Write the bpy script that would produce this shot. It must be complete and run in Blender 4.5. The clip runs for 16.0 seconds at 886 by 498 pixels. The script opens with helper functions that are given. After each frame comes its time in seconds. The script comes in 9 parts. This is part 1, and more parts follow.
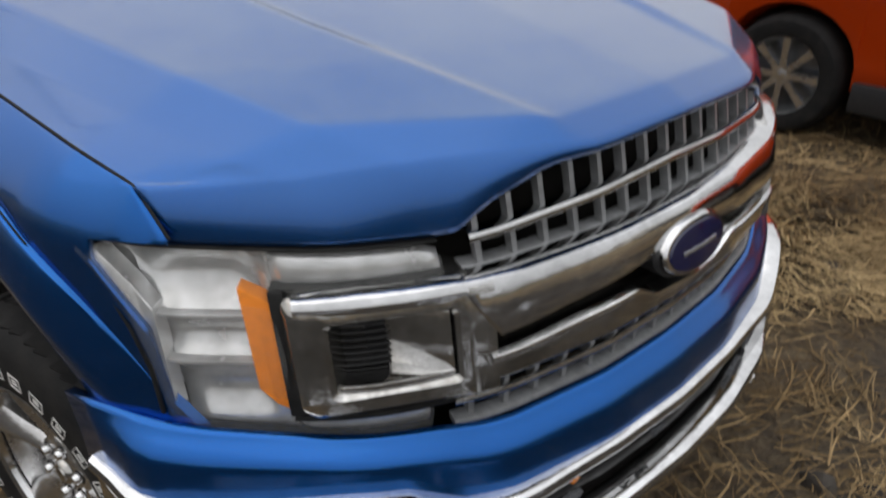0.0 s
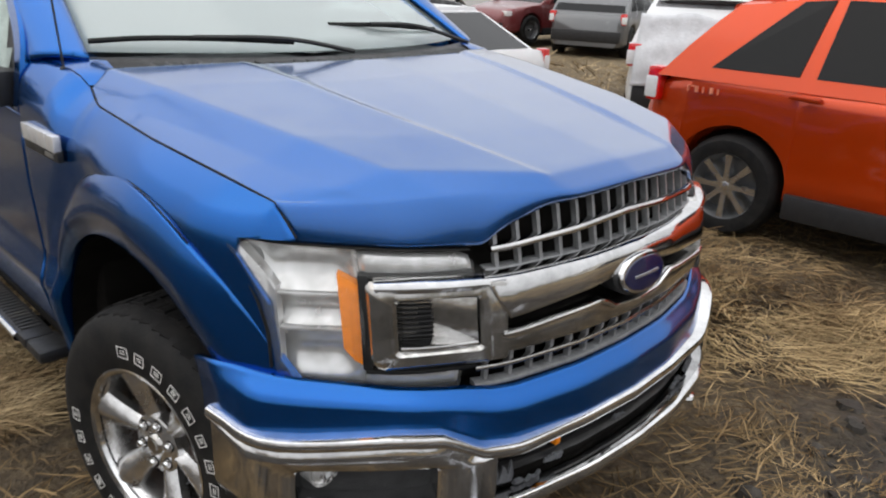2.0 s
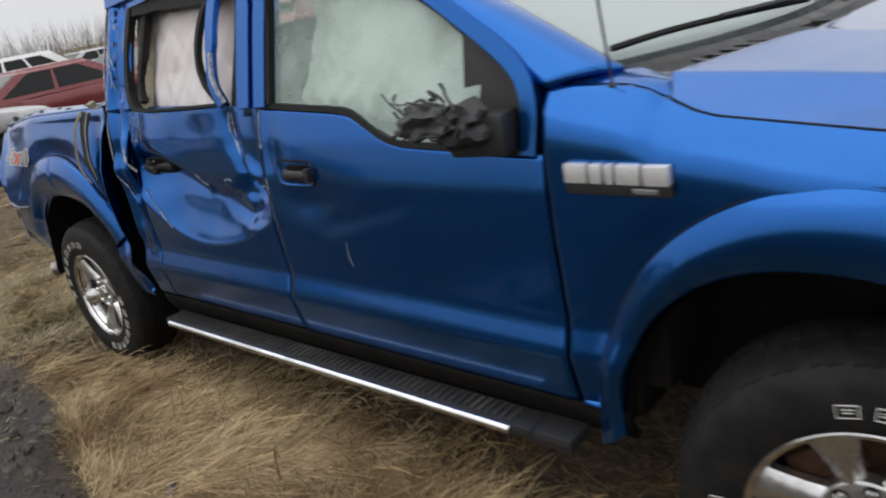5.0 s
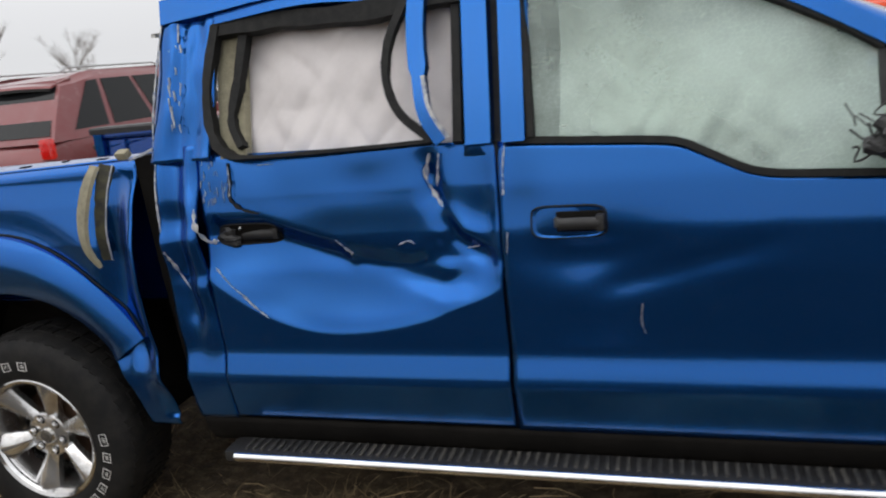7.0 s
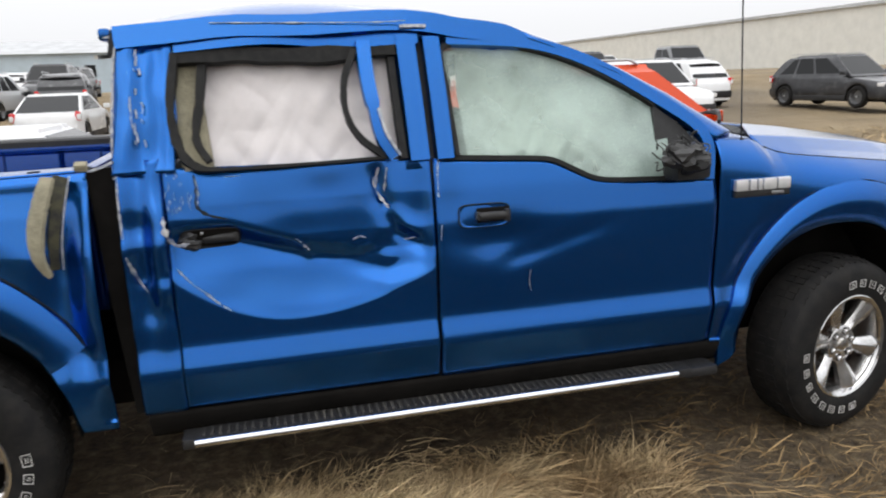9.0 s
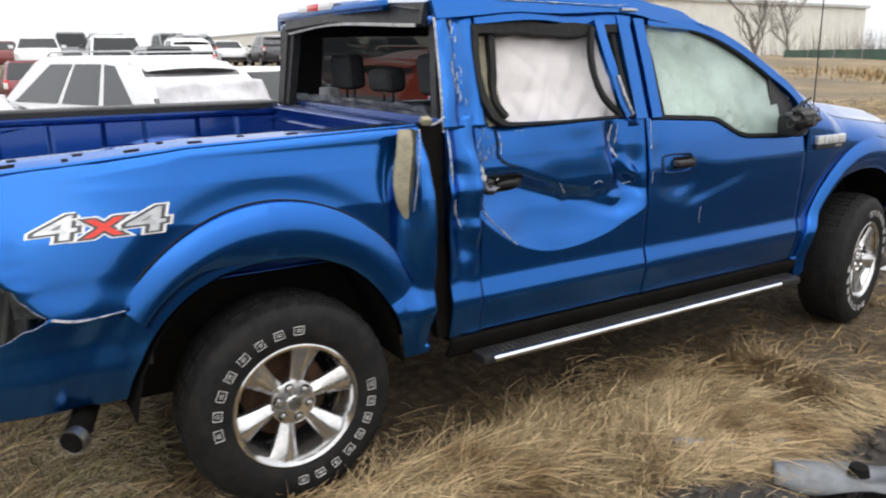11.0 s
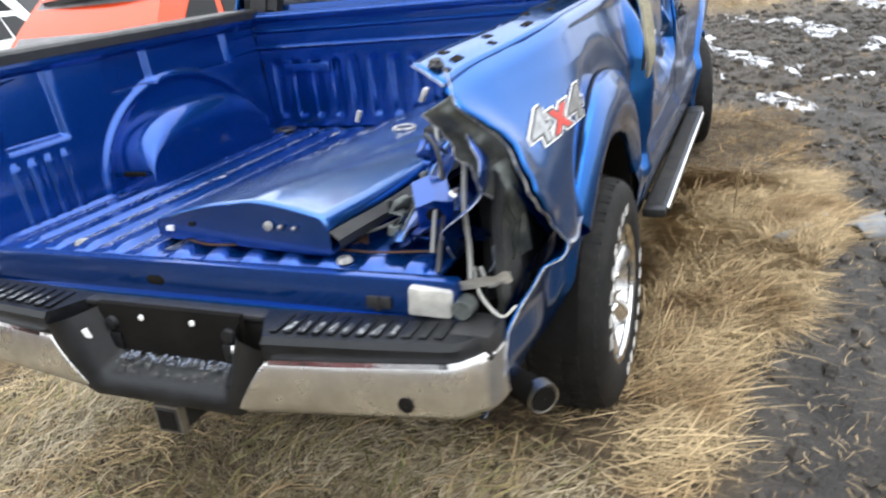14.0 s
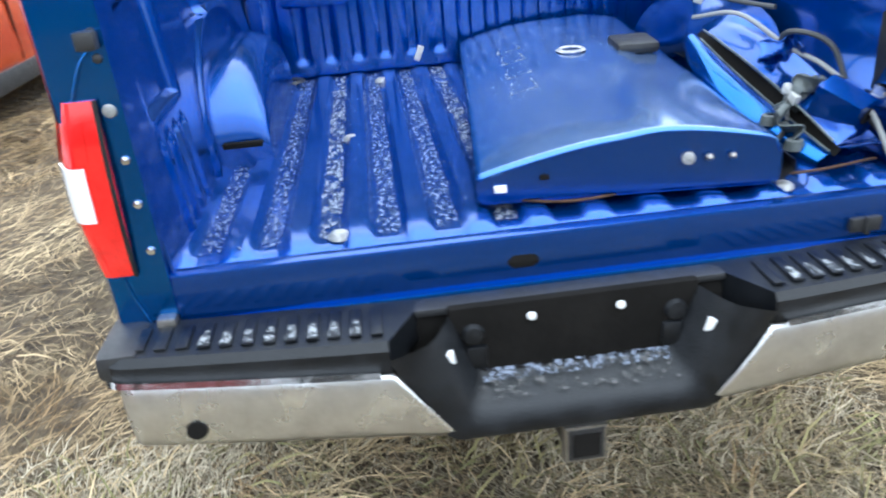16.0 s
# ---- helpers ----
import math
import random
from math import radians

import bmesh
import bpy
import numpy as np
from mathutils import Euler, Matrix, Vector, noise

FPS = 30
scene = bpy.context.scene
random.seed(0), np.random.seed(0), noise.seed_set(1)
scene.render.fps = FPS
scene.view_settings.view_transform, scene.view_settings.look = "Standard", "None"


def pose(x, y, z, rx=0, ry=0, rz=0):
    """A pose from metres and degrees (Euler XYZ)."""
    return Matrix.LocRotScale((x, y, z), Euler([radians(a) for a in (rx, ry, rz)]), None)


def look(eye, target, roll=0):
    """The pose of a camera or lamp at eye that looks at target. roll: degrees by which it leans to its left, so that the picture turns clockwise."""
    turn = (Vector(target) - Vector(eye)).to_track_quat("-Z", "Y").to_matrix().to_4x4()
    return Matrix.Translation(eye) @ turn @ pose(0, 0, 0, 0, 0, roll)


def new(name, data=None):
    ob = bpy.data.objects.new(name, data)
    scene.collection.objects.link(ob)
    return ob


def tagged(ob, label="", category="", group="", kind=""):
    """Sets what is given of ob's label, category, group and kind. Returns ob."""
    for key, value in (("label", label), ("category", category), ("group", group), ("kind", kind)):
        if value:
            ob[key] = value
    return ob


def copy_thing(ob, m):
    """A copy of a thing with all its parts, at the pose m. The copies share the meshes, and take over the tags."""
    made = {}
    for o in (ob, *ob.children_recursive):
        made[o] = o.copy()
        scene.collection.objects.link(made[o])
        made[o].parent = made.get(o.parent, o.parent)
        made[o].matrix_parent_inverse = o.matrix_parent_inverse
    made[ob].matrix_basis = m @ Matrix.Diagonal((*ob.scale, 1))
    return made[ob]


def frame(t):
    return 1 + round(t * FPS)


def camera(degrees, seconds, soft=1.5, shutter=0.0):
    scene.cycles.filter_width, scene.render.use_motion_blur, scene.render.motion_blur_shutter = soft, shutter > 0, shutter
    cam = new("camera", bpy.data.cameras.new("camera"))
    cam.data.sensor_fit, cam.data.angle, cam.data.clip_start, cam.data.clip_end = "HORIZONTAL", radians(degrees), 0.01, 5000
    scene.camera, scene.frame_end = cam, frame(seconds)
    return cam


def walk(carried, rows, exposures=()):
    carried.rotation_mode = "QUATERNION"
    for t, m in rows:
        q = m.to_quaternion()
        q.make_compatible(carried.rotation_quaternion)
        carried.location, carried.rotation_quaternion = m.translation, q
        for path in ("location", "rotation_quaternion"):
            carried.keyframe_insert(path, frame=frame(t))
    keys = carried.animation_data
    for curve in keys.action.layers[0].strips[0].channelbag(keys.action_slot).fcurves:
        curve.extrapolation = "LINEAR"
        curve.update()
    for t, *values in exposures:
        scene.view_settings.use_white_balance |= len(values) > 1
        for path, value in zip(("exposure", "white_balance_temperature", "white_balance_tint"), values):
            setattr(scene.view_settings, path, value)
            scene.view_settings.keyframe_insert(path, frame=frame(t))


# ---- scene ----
cam = camera(61.3, 16.0, 2.0, 0.42)
PATH = [
    (0, (3.32, -1.162, 1.613), (2.034, 0.029, 0.652), -0.6),
    (0.5, (3.351, -1.324, 1.659), (2.02, -0.046, 0.887), 2.9),
    (1, (3.34, -1.508, 1.656), (2.161, -0.095, 0.873), 1.4),
    (1.5, (3.447, -1.595, 1.656), (2.225, -0.197, 0.913), 2.0),
    (2, (3.651, -1.659, 1.661), (2.332, -0.323, 0.973), 2.5),
    (2.5, (3.722, -1.698, 1.624), (2.341, -0.472, 0.858), 2.2),
    (3, (3.618, -1.778, 1.632), (2.148, -0.627, 0.915), 4.4),
    (3.5, (3.399, -1.972, 1.607), (1.908, -0.777, 1.015), 2.6),
    (4, (3.118, -2.174, 1.615), (1.79, -0.831, 0.956), -3.3),
    (4.5, (2.679, -2.279, 1.627), (1.321, -0.964, 0.973), -9.7),
    (4.7, (2.482, -2.34, 1.664), (1.137, -1.028, 0.978), -10.9),
    (6.8, (0.592, -2.919, 1.663), (-0.086, -1.102, 1.172), -5.0),
    (7, (0.414, -2.937, 1.61), (-0.176, -1.092, 1.11), -6.3),
    (7.5, (-0.065, -3.082, 1.711), (-0.41, -1.197, 1.137), -5.4),
    (8, (-0.335, -3.396, 1.667), (-0.291, -1.451, 1.204), 0.4),
    (8.2, (-0.312, -3.487, 1.664), (-0.12, -1.551, 1.201), -1.6),
    (10.3, (-2.102, -3.708, 1.66), (-1.3, -1.919, 1.264), 0.7),
    (10.5, (-2.295, -3.653, 1.673), (-1.418, -1.909, 1.237), -0.2),
    (11, (-2.703, -3.442, 1.655), (-1.693, -1.79, 1.153), -0.5),
    (11.5, (-3.122, -3.127, 1.638), (-1.988, -1.573, 1.088), -0.1),
    (12, (-3.511, -2.922, 1.605), (-2.2, -1.511, 1.064), -0.2),
    (12.5, (-3.73, -2.633, 1.599), (-2.253, -1.404, 1.042), -0.4),
    (13, (-3.913, -2.253, 1.574), (-2.314, -1.186, 1.023), 0.9),
    (13.5, (-4.149, -1.82, 1.568), (-2.489, -0.893, 0.947), -1.2),
    (14, (-4.224, -1.407, 1.543), (-2.526, -0.636, 0.82), -6.3),
    (14.5, (-4.277, -0.937, 1.503), (-2.549, -0.339, 0.692), -3.9),
    (15, (-4.363, -0.51, 1.499), (-2.564, -0.204, 0.68), -4.5),
    (15.5, (-4.279, -0.122, 1.467), (-2.464, 0.026, 0.641), -6.6),
    (16, (-4.09, 0.319, 1.473), (-2.295, 0.194, 0.6), -5.1),
]
walk(cam, [(t, look(eye, target, roll)) for t, eye, target, roll in PATH], [(0, -0.58, 6500, 10), (1.0, -0.40, 6500, 10), (2.5, -0.12, 6500, 10), (3.0, -0.08, 6500, 10), (3.5, -0.50, 6500, 10), (4.0, -0.46, 6500, 10), (4.5, -0.34, 6500, 10), (7.0, -0.26, 6500, 10), (7.5, 0.35, 6500, 10), (8.0, 0.04, 6500, 10), (10.5, 0.15, 6500, 10), (11.5, 0.40, 6450, 10), (13, 0.73, 6300, 9), (14.5, 0.95, 6100, 7), (16, 1.22, 5500, 4)])

# ---- sky, sun ----
world = bpy.data.worlds.new("sky")
scene.world = world
world.use_nodes = True
wt = world.node_tree
wt.nodes.clear()
w_sky = wt.nodes.new("ShaderNodeTexSky")
w_sky.sky_type = "NISHITA"
w_sky.sun_disc = False
w_sky.sun_elevation = radians(38)
w_sky.sun_rotation = radians(200)
w_sky.dust_density = 8.0
w_sky.air_density = 1.0
w_bg = wt.nodes.new("ShaderNodeBackground")
w_bg.inputs["Strength"].default_value = 0.06
w_cloud = wt.nodes.new("ShaderNodeBackground")
w_cloud.inputs["Color"].default_value = (0.965, 0.975, 1.0, 1)
w_cloud.inputs["Strength"].default_value = 1.0
# overcast: the zenith about twice as bright as the horizon
w_tc = wt.nodes.new("ShaderNodeTexCoord")
w_sep = wt.nodes.new("ShaderNodeSeparateXYZ")
w_grad = wt.nodes.new("ShaderNodeMapRange")
w_grad.inputs["From Min"].default_value = 0.05
w_grad.inputs["To Min"].default_value = 1.05
w_grad.inputs["To Max"].default_value = 2.3
wt.links.new(w_tc.outputs["Generated"], w_sep.inputs[0])
wt.links.new(w_sep.outputs["Z"], w_grad.inputs["Value"])
wt.links.new(w_grad.outputs[0], w_cloud.inputs["Strength"])
w_mix = wt.nodes.new("ShaderNodeMixShader")
w_mix.inputs[0].default_value = 0.88
w_out = wt.nodes.new("ShaderNodeOutputWorld")
wt.links.new(w_sky.outputs[0], w_bg.inputs["Color"])
wt.links.new(w_bg.outputs[0], w_mix.inputs[1])
wt.links.new(w_cloud.outputs[0], w_mix.inputs[2])
wt.links.new(w_mix.outputs[0], w_out.inputs["Surface"])
sun = bpy.data.lights.new("sun", "SUN")
sun.energy = 0.6
sun.angle = radians(80)
sun.color = (1.0, 0.97, 0.92)
sun_ob = new("sun", sun)
sun_ob.matrix_world = look((-3, -3.5, 12), (0, 0, 0))


# ---- materials ----
def mat(name, color, rough=0.5, metal=0.0, coat=0.0, var=0.0, scale=8.0, bump=0.0, bump_scale=60.0, color2=None, rvar=0.0, island=0.0, spec=0.5, stretch=None):
    m = bpy.data.materials.new(name)
    m.use_nodes = True
    nt = m.node_tree
    b = nt.nodes["Principled BSDF"]
    b.inputs["Base Color"].default_value = (*color, 1)
    b.inputs["Roughness"].default_value = rough
    b.inputs["Metallic"].default_value = metal
    b.inputs["Coat Weight"].default_value = coat
    b.inputs["Coat Roughness"].default_value = 0.06
    b.inputs["Specular IOR Level"].default_value = spec
    tc = nt.nodes.new("ShaderNodeTexCoord")
    src = tc.outputs["Object"]
    if stretch:
        mp = nt.nodes.new("ShaderNodeMapping")
        mp.inputs["Scale"].default_value = stretch
        nt.links.new(src, mp.inputs["Vector"])
        src = mp.outputs[0]
    if var or color2 or rvar:
        n1 = nt.nodes.new("ShaderNodeTexNoise")
        n1.inputs["Scale"].default_value = scale
        n1.inputs["Detail"].default_value = 6
        n1.inputs["Roughness"].default_value = 0.65
        nt.links.new(src, n1.inputs["Vector"])
        if var or color2:
            c2 = color2 or tuple(c * (1 - var) for c in color)
            mx = nt.nodes.new("ShaderNodeMix")
            mx.data_type = "RGBA"
            ramp = nt.nodes.new("ShaderNodeValToRGB")
            ramp.color_ramp.elements[0].position = 0.38
            ramp.color_ramp.elements[1].position = 0.64
            nt.links.new(n1.outputs[0], ramp.inputs[0])
            nt.links.new(ramp.outputs[0], mx.inputs["Factor"])
            mx.inputs["A"].default_value = (*color, 1)
            mx.inputs["B"].default_value = (*c2, 1)
            out = mx.outputs["Result"]
            if island:
                geo = nt.nodes.new("ShaderNodeNewGeometry")
                hsv = nt.nodes.new("ShaderNodeHueSaturation")
                mr = nt.nodes.new("ShaderNodeMapRange")
                mr.inputs["To Min"].default_value = 1 - island
                mr.inputs["To Max"].default_value = 1 + island
                nt.links.new(geo.outputs["Random Per Island"], mr.inputs["Value"])
                nt.links.new(mr.outputs[0], hsv.inputs["Value"])
                nt.links.new(out, hsv.inputs["Color"])
                out = hsv.outputs[0]
            nt.links.new(out, b.inputs["Base Color"])
        if rvar:
            n3 = nt.nodes.new("ShaderNodeMapRange")
            n3.inputs["From Min"].default_value = 0.3
            n3.inputs["From Max"].default_value = 0.7
            n3.inputs["To Min"].default_value = max(0.0, rough - rvar)
            n3.inputs["To Max"].default_value = min(1.0, rough + rvar)
            nt.links.new(n1.outputs[0], n3.inputs["Value"])
            nt.links.new(n3.outputs[0], b.inputs["Roughness"])
    if bump:
        n2 = nt.nodes.new("ShaderNodeTexNoise")
        n2.inputs["Scale"].default_value = bump_scale
        n2.inputs["Detail"].default_value = 5
        nt.links.new(src, n2.inputs["Vector"])
        bp = nt.nodes.new("ShaderNodeBump")
        bp.inputs["Strength"].default_value = bump
        bp.inputs["Distance"].default_value = 0.01
        nt.links.new(n2.outputs[0], bp.inputs["Height"])
        nt.links.new(bp.outputs[0], b.inputs["Normal"])
    return m


def paint(name, color, dirt=0.25, rough=0.32, metal=0.35, film=(0.20, 0.20, 0.20), fine=260, coat=(0.07, 0.38), clear=0.75, level=False):
    """Car paint under clear coat with patches of dried road film."""
    m = mat(name, color, rough, metal, clear)
    nt = m.node_tree
    b = nt.nodes["Principled BSDF"]
    tc = nt.nodes.new("ShaderNodeTexCoord")
    n1 = nt.nodes.new("ShaderNodeTexNoise")
    n1.inputs["Scale"].default_value = 2.6
    n1.inputs["Detail"].default_value = 9
    n1.inputs["Roughness"].default_value = 0.7
    n2 = nt.nodes.new("ShaderNodeTexNoise")
    n2.inputs["Scale"].default_value = fine
    n2.inputs["Detail"].default_value = 2
    nt.links.new(tc.outputs["Object"], n1.inputs["Vector"])
    nt.links.new(tc.outputs["Object"], n2.inputs["Vector"])
    mul = nt.nodes.new("ShaderNodeMath")
    mul.operation = "MULTIPLY"
    nt.links.new(n1.outputs[0], mul.inputs[0])
    nt.links.new(n2.outputs[0], mul.inputs[1])
    mr = nt.nodes.new("ShaderNodeMapRange")
    mr.inputs["From Min"].default_value = 0.16
    mr.inputs["From Max"].default_value = 0.46
    mr.inputs["To Max"].default_value = dirt
    nt.links.new(mul.outputs[0], mr.inputs["Value"])
    mx = nt.nodes.new("ShaderNodeMix")
    mx.data_type = "RGBA"
    mx.inputs["A"].default_value = (*color, 1)
    mx.inputs["B"].default_value = (*film, 1)
    fac = mr.outputs[0]
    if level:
        # paler on level metal: rain film, and sky sheen put into the colour
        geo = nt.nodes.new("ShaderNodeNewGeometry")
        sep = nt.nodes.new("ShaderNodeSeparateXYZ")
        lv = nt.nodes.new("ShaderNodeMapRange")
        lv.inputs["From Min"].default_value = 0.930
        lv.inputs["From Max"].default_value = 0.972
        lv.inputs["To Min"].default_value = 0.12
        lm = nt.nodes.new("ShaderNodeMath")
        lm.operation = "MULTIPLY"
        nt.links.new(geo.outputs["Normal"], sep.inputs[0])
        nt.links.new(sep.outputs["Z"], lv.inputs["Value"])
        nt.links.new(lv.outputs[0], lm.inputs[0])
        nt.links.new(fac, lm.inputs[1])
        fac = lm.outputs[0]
    nt.links.new(fac, mx.inputs["Factor"])
    nt.links.new(mx.outputs["Result"], b.inputs["Base Color"])
    cr = nt.nodes.new("ShaderNodeMapRange")
    cr.inputs["From Min"].default_value = 0.3
    cr.inputs["From Max"].default_value = 0.75
    cr.inputs["To Min"].default_value = coat[0]
    cr.inputs["To Max"].default_value = coat[1]
    nt.links.new(n1.outputs[0], cr.inputs["Value"])
    nt.links.new(cr.outputs[0], b.inputs["Coat Roughness"])
    return m


def glass(name, tint=(0.8, 0.9, 0.87), clear=0.7, rough=0.03, haze=(0.5, 0.55, 0.55)):
    """A thin pane: partly clear, partly tinted, with its own gloss."""
    m = bpy.data.materials.new(name)
    m.use_nodes = True
    nt = m.node_tree
    b = nt.nodes["Principled BSDF"]
    b.inputs["Base Color"].default_value = (*haze, 1)
    b.inputs["Roughness"].default_value = rough
    b.inputs["Coat Weight"].default_value = 1.0
    b.inputs["Coat Roughness"].default_value = 0.02
    tr = nt.nodes.new("ShaderNodeBsdfTransparent")
    tr.inputs["Color"].default_value = (*tint, 1)
    mx = nt.nodes.new("ShaderNodeMixShader")
    mx.inputs[0].default_value = clear
    nt.links.new(b.outputs[0], mx.inputs[1])
    nt.links.new(tr.outputs[0], mx.inputs[2])
    nt.links.new(mx.outputs[0], nt.nodes["Material Output"].inputs["Surface"])
    return m


M_BLUE = paint("blue_metallic_paint", (0.005, 0.100, 0.372), 0.03, 0.21, 0.92, (0.10, 0.16, 0.24), coat=(0.03, 0.12), clear=0.45)
# hood and roof: wet film plus sky sheen painted on level metal
M_BLUE_WET_SHEEN = paint("blue_paint_wet_film_and_sky_sheen", (0.001, 0.086, 0.325), 0.60, 0.27, 0.85, (0.20, 0.27, 0.38), 900, (0.06, 0.16), 1.0, True)
# tailgate: pale colour painted on for the sky mirrored in its skin
M_BLUE_TG = paint("blue_paint_with_sky_sheen", (0.001, 0.086, 0.325), 0.95, 0.27, 0.75, (0.30, 0.37, 0.50), 420, (0.06, 0.16), 1.0, True)
# darker copy of the body blue, for the bed and inner panels
M_BLUE_IN = paint("darker_blue_inner_paint", (0.002, 0.052, 0.27), 0.05, 0.27, 0.80, (0.10, 0.14, 0.24), coat=(0.04, 0.16))
M_ORANGE = paint("orange_paint", (0.58, 0.050, 0.0), 0.01, 0.25, 0.55, coat=(0.03, 0.10))
M_WHITE = paint("white_paint", (0.74, 0.75, 0.76), 0.3, 0.35, 0.0, (0.4, 0.39, 0.37))
M_SILVER = paint("silver_paint", (0.42, 0.43, 0.44), 0.3, 0.35, 0.6)
M_GREY = paint("grey_paint", (0.14, 0.145, 0.15), 0.3, 0.35, 0.5)
M_BLACKP = paint("black_paint", (0.015, 0.016, 0.02), 0.3)
M_RED = paint("dark_red_paint", (0.16, 0.012, 0.014), 0.25)
M_CHROME = mat("chrome", (0.76, 0.76, 0.76), 0.085, 1.0, 0, 0.25, 7, 0.03, 60, rvar=0.06)
M_CHROME_DULL = mat("dull_chrome", (0.66, 0.66, 0.65), 0.30, 0.92, 0, 0.35, 6, 0.10, 40, color2=(0.46, 0.45, 0.43), rvar=0.12)
M_CHROME_DIRT = mat("dirty_chrome", (0.60, 0.595, 0.58), 0.14, 0.97, 0, 0.5, 9, 0.05, 60, color2=(0.30, 0.285, 0.26), rvar=0.10)
M_RIM = mat("machined_rim", (0.76, 0.76, 0.76), 0.22, 0.95, 0, 0.35, 10, 0.05, 80, color2=(0.52, 0.51, 0.50), rvar=0.10)
M_RUST = mat("rusty_iron", (0.075, 0.034, 0.014), 0.8, 0.2, 0, 0.5, 25, 0.3, 120)
M_TYRE = mat("tyre_rubber", (0.006, 0.006, 0.0065), 0.7, 0, 0, 0.3, 18, 0.15, 150, color2=(0.015, 0.014, 0.013), spec=0.25)
M_LETTER = mat("raised_white_rubber", (0.72, 0.71, 0.68), 0.7, 0, 0, 0.3, 30)
M_BLACK = mat("black_plastic", (0.018, 0.018, 0.019), 0.5, 0, 0, 0.3, 20, 0.15, 220, rvar=0.1)
M_PAD = mat("black_step_pad_plastic", (0.0035, 0.0042, 0.0055), 0.40, 0, 0, 0.3, 14, 0.2, 260, color2=(0.009, 0.010, 0.012), rvar=0.14, spec=0.30)
M_STEP = mat("grey_black_textured_plastic", (0.045, 0.048, 0.052), 0.5, 0, 0, 0.3, 14, 0.3, 260, color2=(0.085, 0.088, 0.09), rvar=0.12)
# near-black underside; also painted on as the shade in holes, slots and gaps
M_DARK = mat("dark_underside_and_hole_shade", (0.010, 0.009, 0.008), 0.9, 0, 0, 0.4, 6, 0.3, 40, spec=0.1)
M_RUBBER = mat("black_rubber_seal", (0.009, 0.009, 0.0095), 0.65, 0, 0, 0.3, 30, spec=0.22, color2=(0.018, 0.018, 0.017))
M_CLOTH = mat("white_airbag_cloth", (0.70, 0.66, 0.655), 0.85, 0, 0, 0.12, 5, 0.2, 300)
M_SEAT = mat("dark_seat_fabric", (0.032, 0.034, 0.038), 0.8, 0, 0, 0.3, 30, 0.3, 400)
M_TRIM = mat("grey_trim", (0.16, 0.17, 0.18), 0.7, 0, 0, 0.4, 18, 0.2, 120, color2=(0.07, 0.07, 0.08))
M_BARE = mat("scraped_bare_metal", (0.56, 0.55, 0.53), 0.5, 0.3, 0, 0.4, 60, 0.2, 200, color2=(0.14, 0.18, 0.28))
M_TORN = mat("torn_inner_metal", (0.125, 0.138, 0.130), 0.5, 0.35, 0, 0.6, 9, 0.3, 60, color2=(0.030, 0.034, 0.036))
M_FOAM = mat("beige_foam_strip", (0.30, 0.275, 0.19), 0.85, 0, 0, 0.35, 18, 0.4, 90)
M_AMBER = mat("amber_reflector", (0.95, 0.265, 0.0), 0.40, 0, 0.0, 0.15, 60, spec=0.25)
M_REDLENS = mat("red_lamp_lens", (0.75, 0.010, 0.008), 0.15, 0, 1.0, 0.3, 20)
M_WHITELENS = mat("white_lamp_lens", (0.80, 0.80, 0.80), 0.2, 0, 1.0, 0.1, 40)
M_BOWL = mat("lamp_reflector", (0.80, 0.805, 0.80), 0.20, 0.60, 0, 0.3, 12, 0.14, 26, color2=(0.50, 0.50, 0.49), rvar=0.12)
M_LENS = glass("clear_lamp_lens", (0.98, 0.98, 0.98), 0.945, 0.03, (0.62, 0.63, 0.62))
# windscreen haze: some frost, and the sky's reflection put into the colour
M_GLASS = glass("laminated_glass_with_sky_glare", (0.72, 0.80, 0.78), 0.42, 0.05, (0.50, 0.55, 0.55))
M_CRACKED = glass("crazed_door_glass", (0.80, 0.92, 0.86), 0.58, 0.32, (0.52, 0.66, 0.60))


def craze(m):
    """Fine cracks and milky patches in a shattered pane."""
    nt = m.node_tree
    b = nt.nodes["Principled BSDF"]
    tc = nt.nodes.new("ShaderNodeTexCoord")
    vo = nt.nodes.new("ShaderNodeTexVoronoi")
    vo.feature = "DISTANCE_TO_EDGE"
    vo.inputs["Scale"].default_value = 75
    no = nt.nodes.new("ShaderNodeTexNoise")
    no.inputs["Scale"].default_value = 3.2
    no.inputs["Detail"].default_value = 6
    nt.links.new(tc.outputs["Object"], vo.inputs["Vector"])
    nt.links.new(tc.outputs["Object"], no.inputs["Vector"])
    edge = nt.nodes.new("ShaderNodeMapRange")
    edge.inputs["From Max"].default_value = 0.05
    edge.inputs["To Min"].default_value, edge.inputs["To Max"].default_value = 0.13, 0.0
    nt.links.new(vo.outputs["Distance"], edge.inputs["Value"])
    clear = nt.nodes.new("ShaderNodeMapRange")
    clear.inputs["From Min"].default_value, clear.inputs["From Max"].default_value = 0.38, 0.66
    clear.inputs["To Min"].default_value, clear.inputs["To Max"].default_value = 0.74, 0.40
    nt.links.new(no.outputs[0], clear.inputs["Value"])
    sb = nt.nodes.new("ShaderNodeMath")
    sb.operation = "SUBTRACT"
    nt.links.new(clear.outputs[0], sb.inputs[0])
    nt.links.new(edge.outputs[0], sb.inputs[1])
    mixn = [n for n in nt.nodes if n.bl_idname == "ShaderNodeMixShader"][0]
    nt.links.new(sb.outputs[0], mixn.inputs[0])
    return m


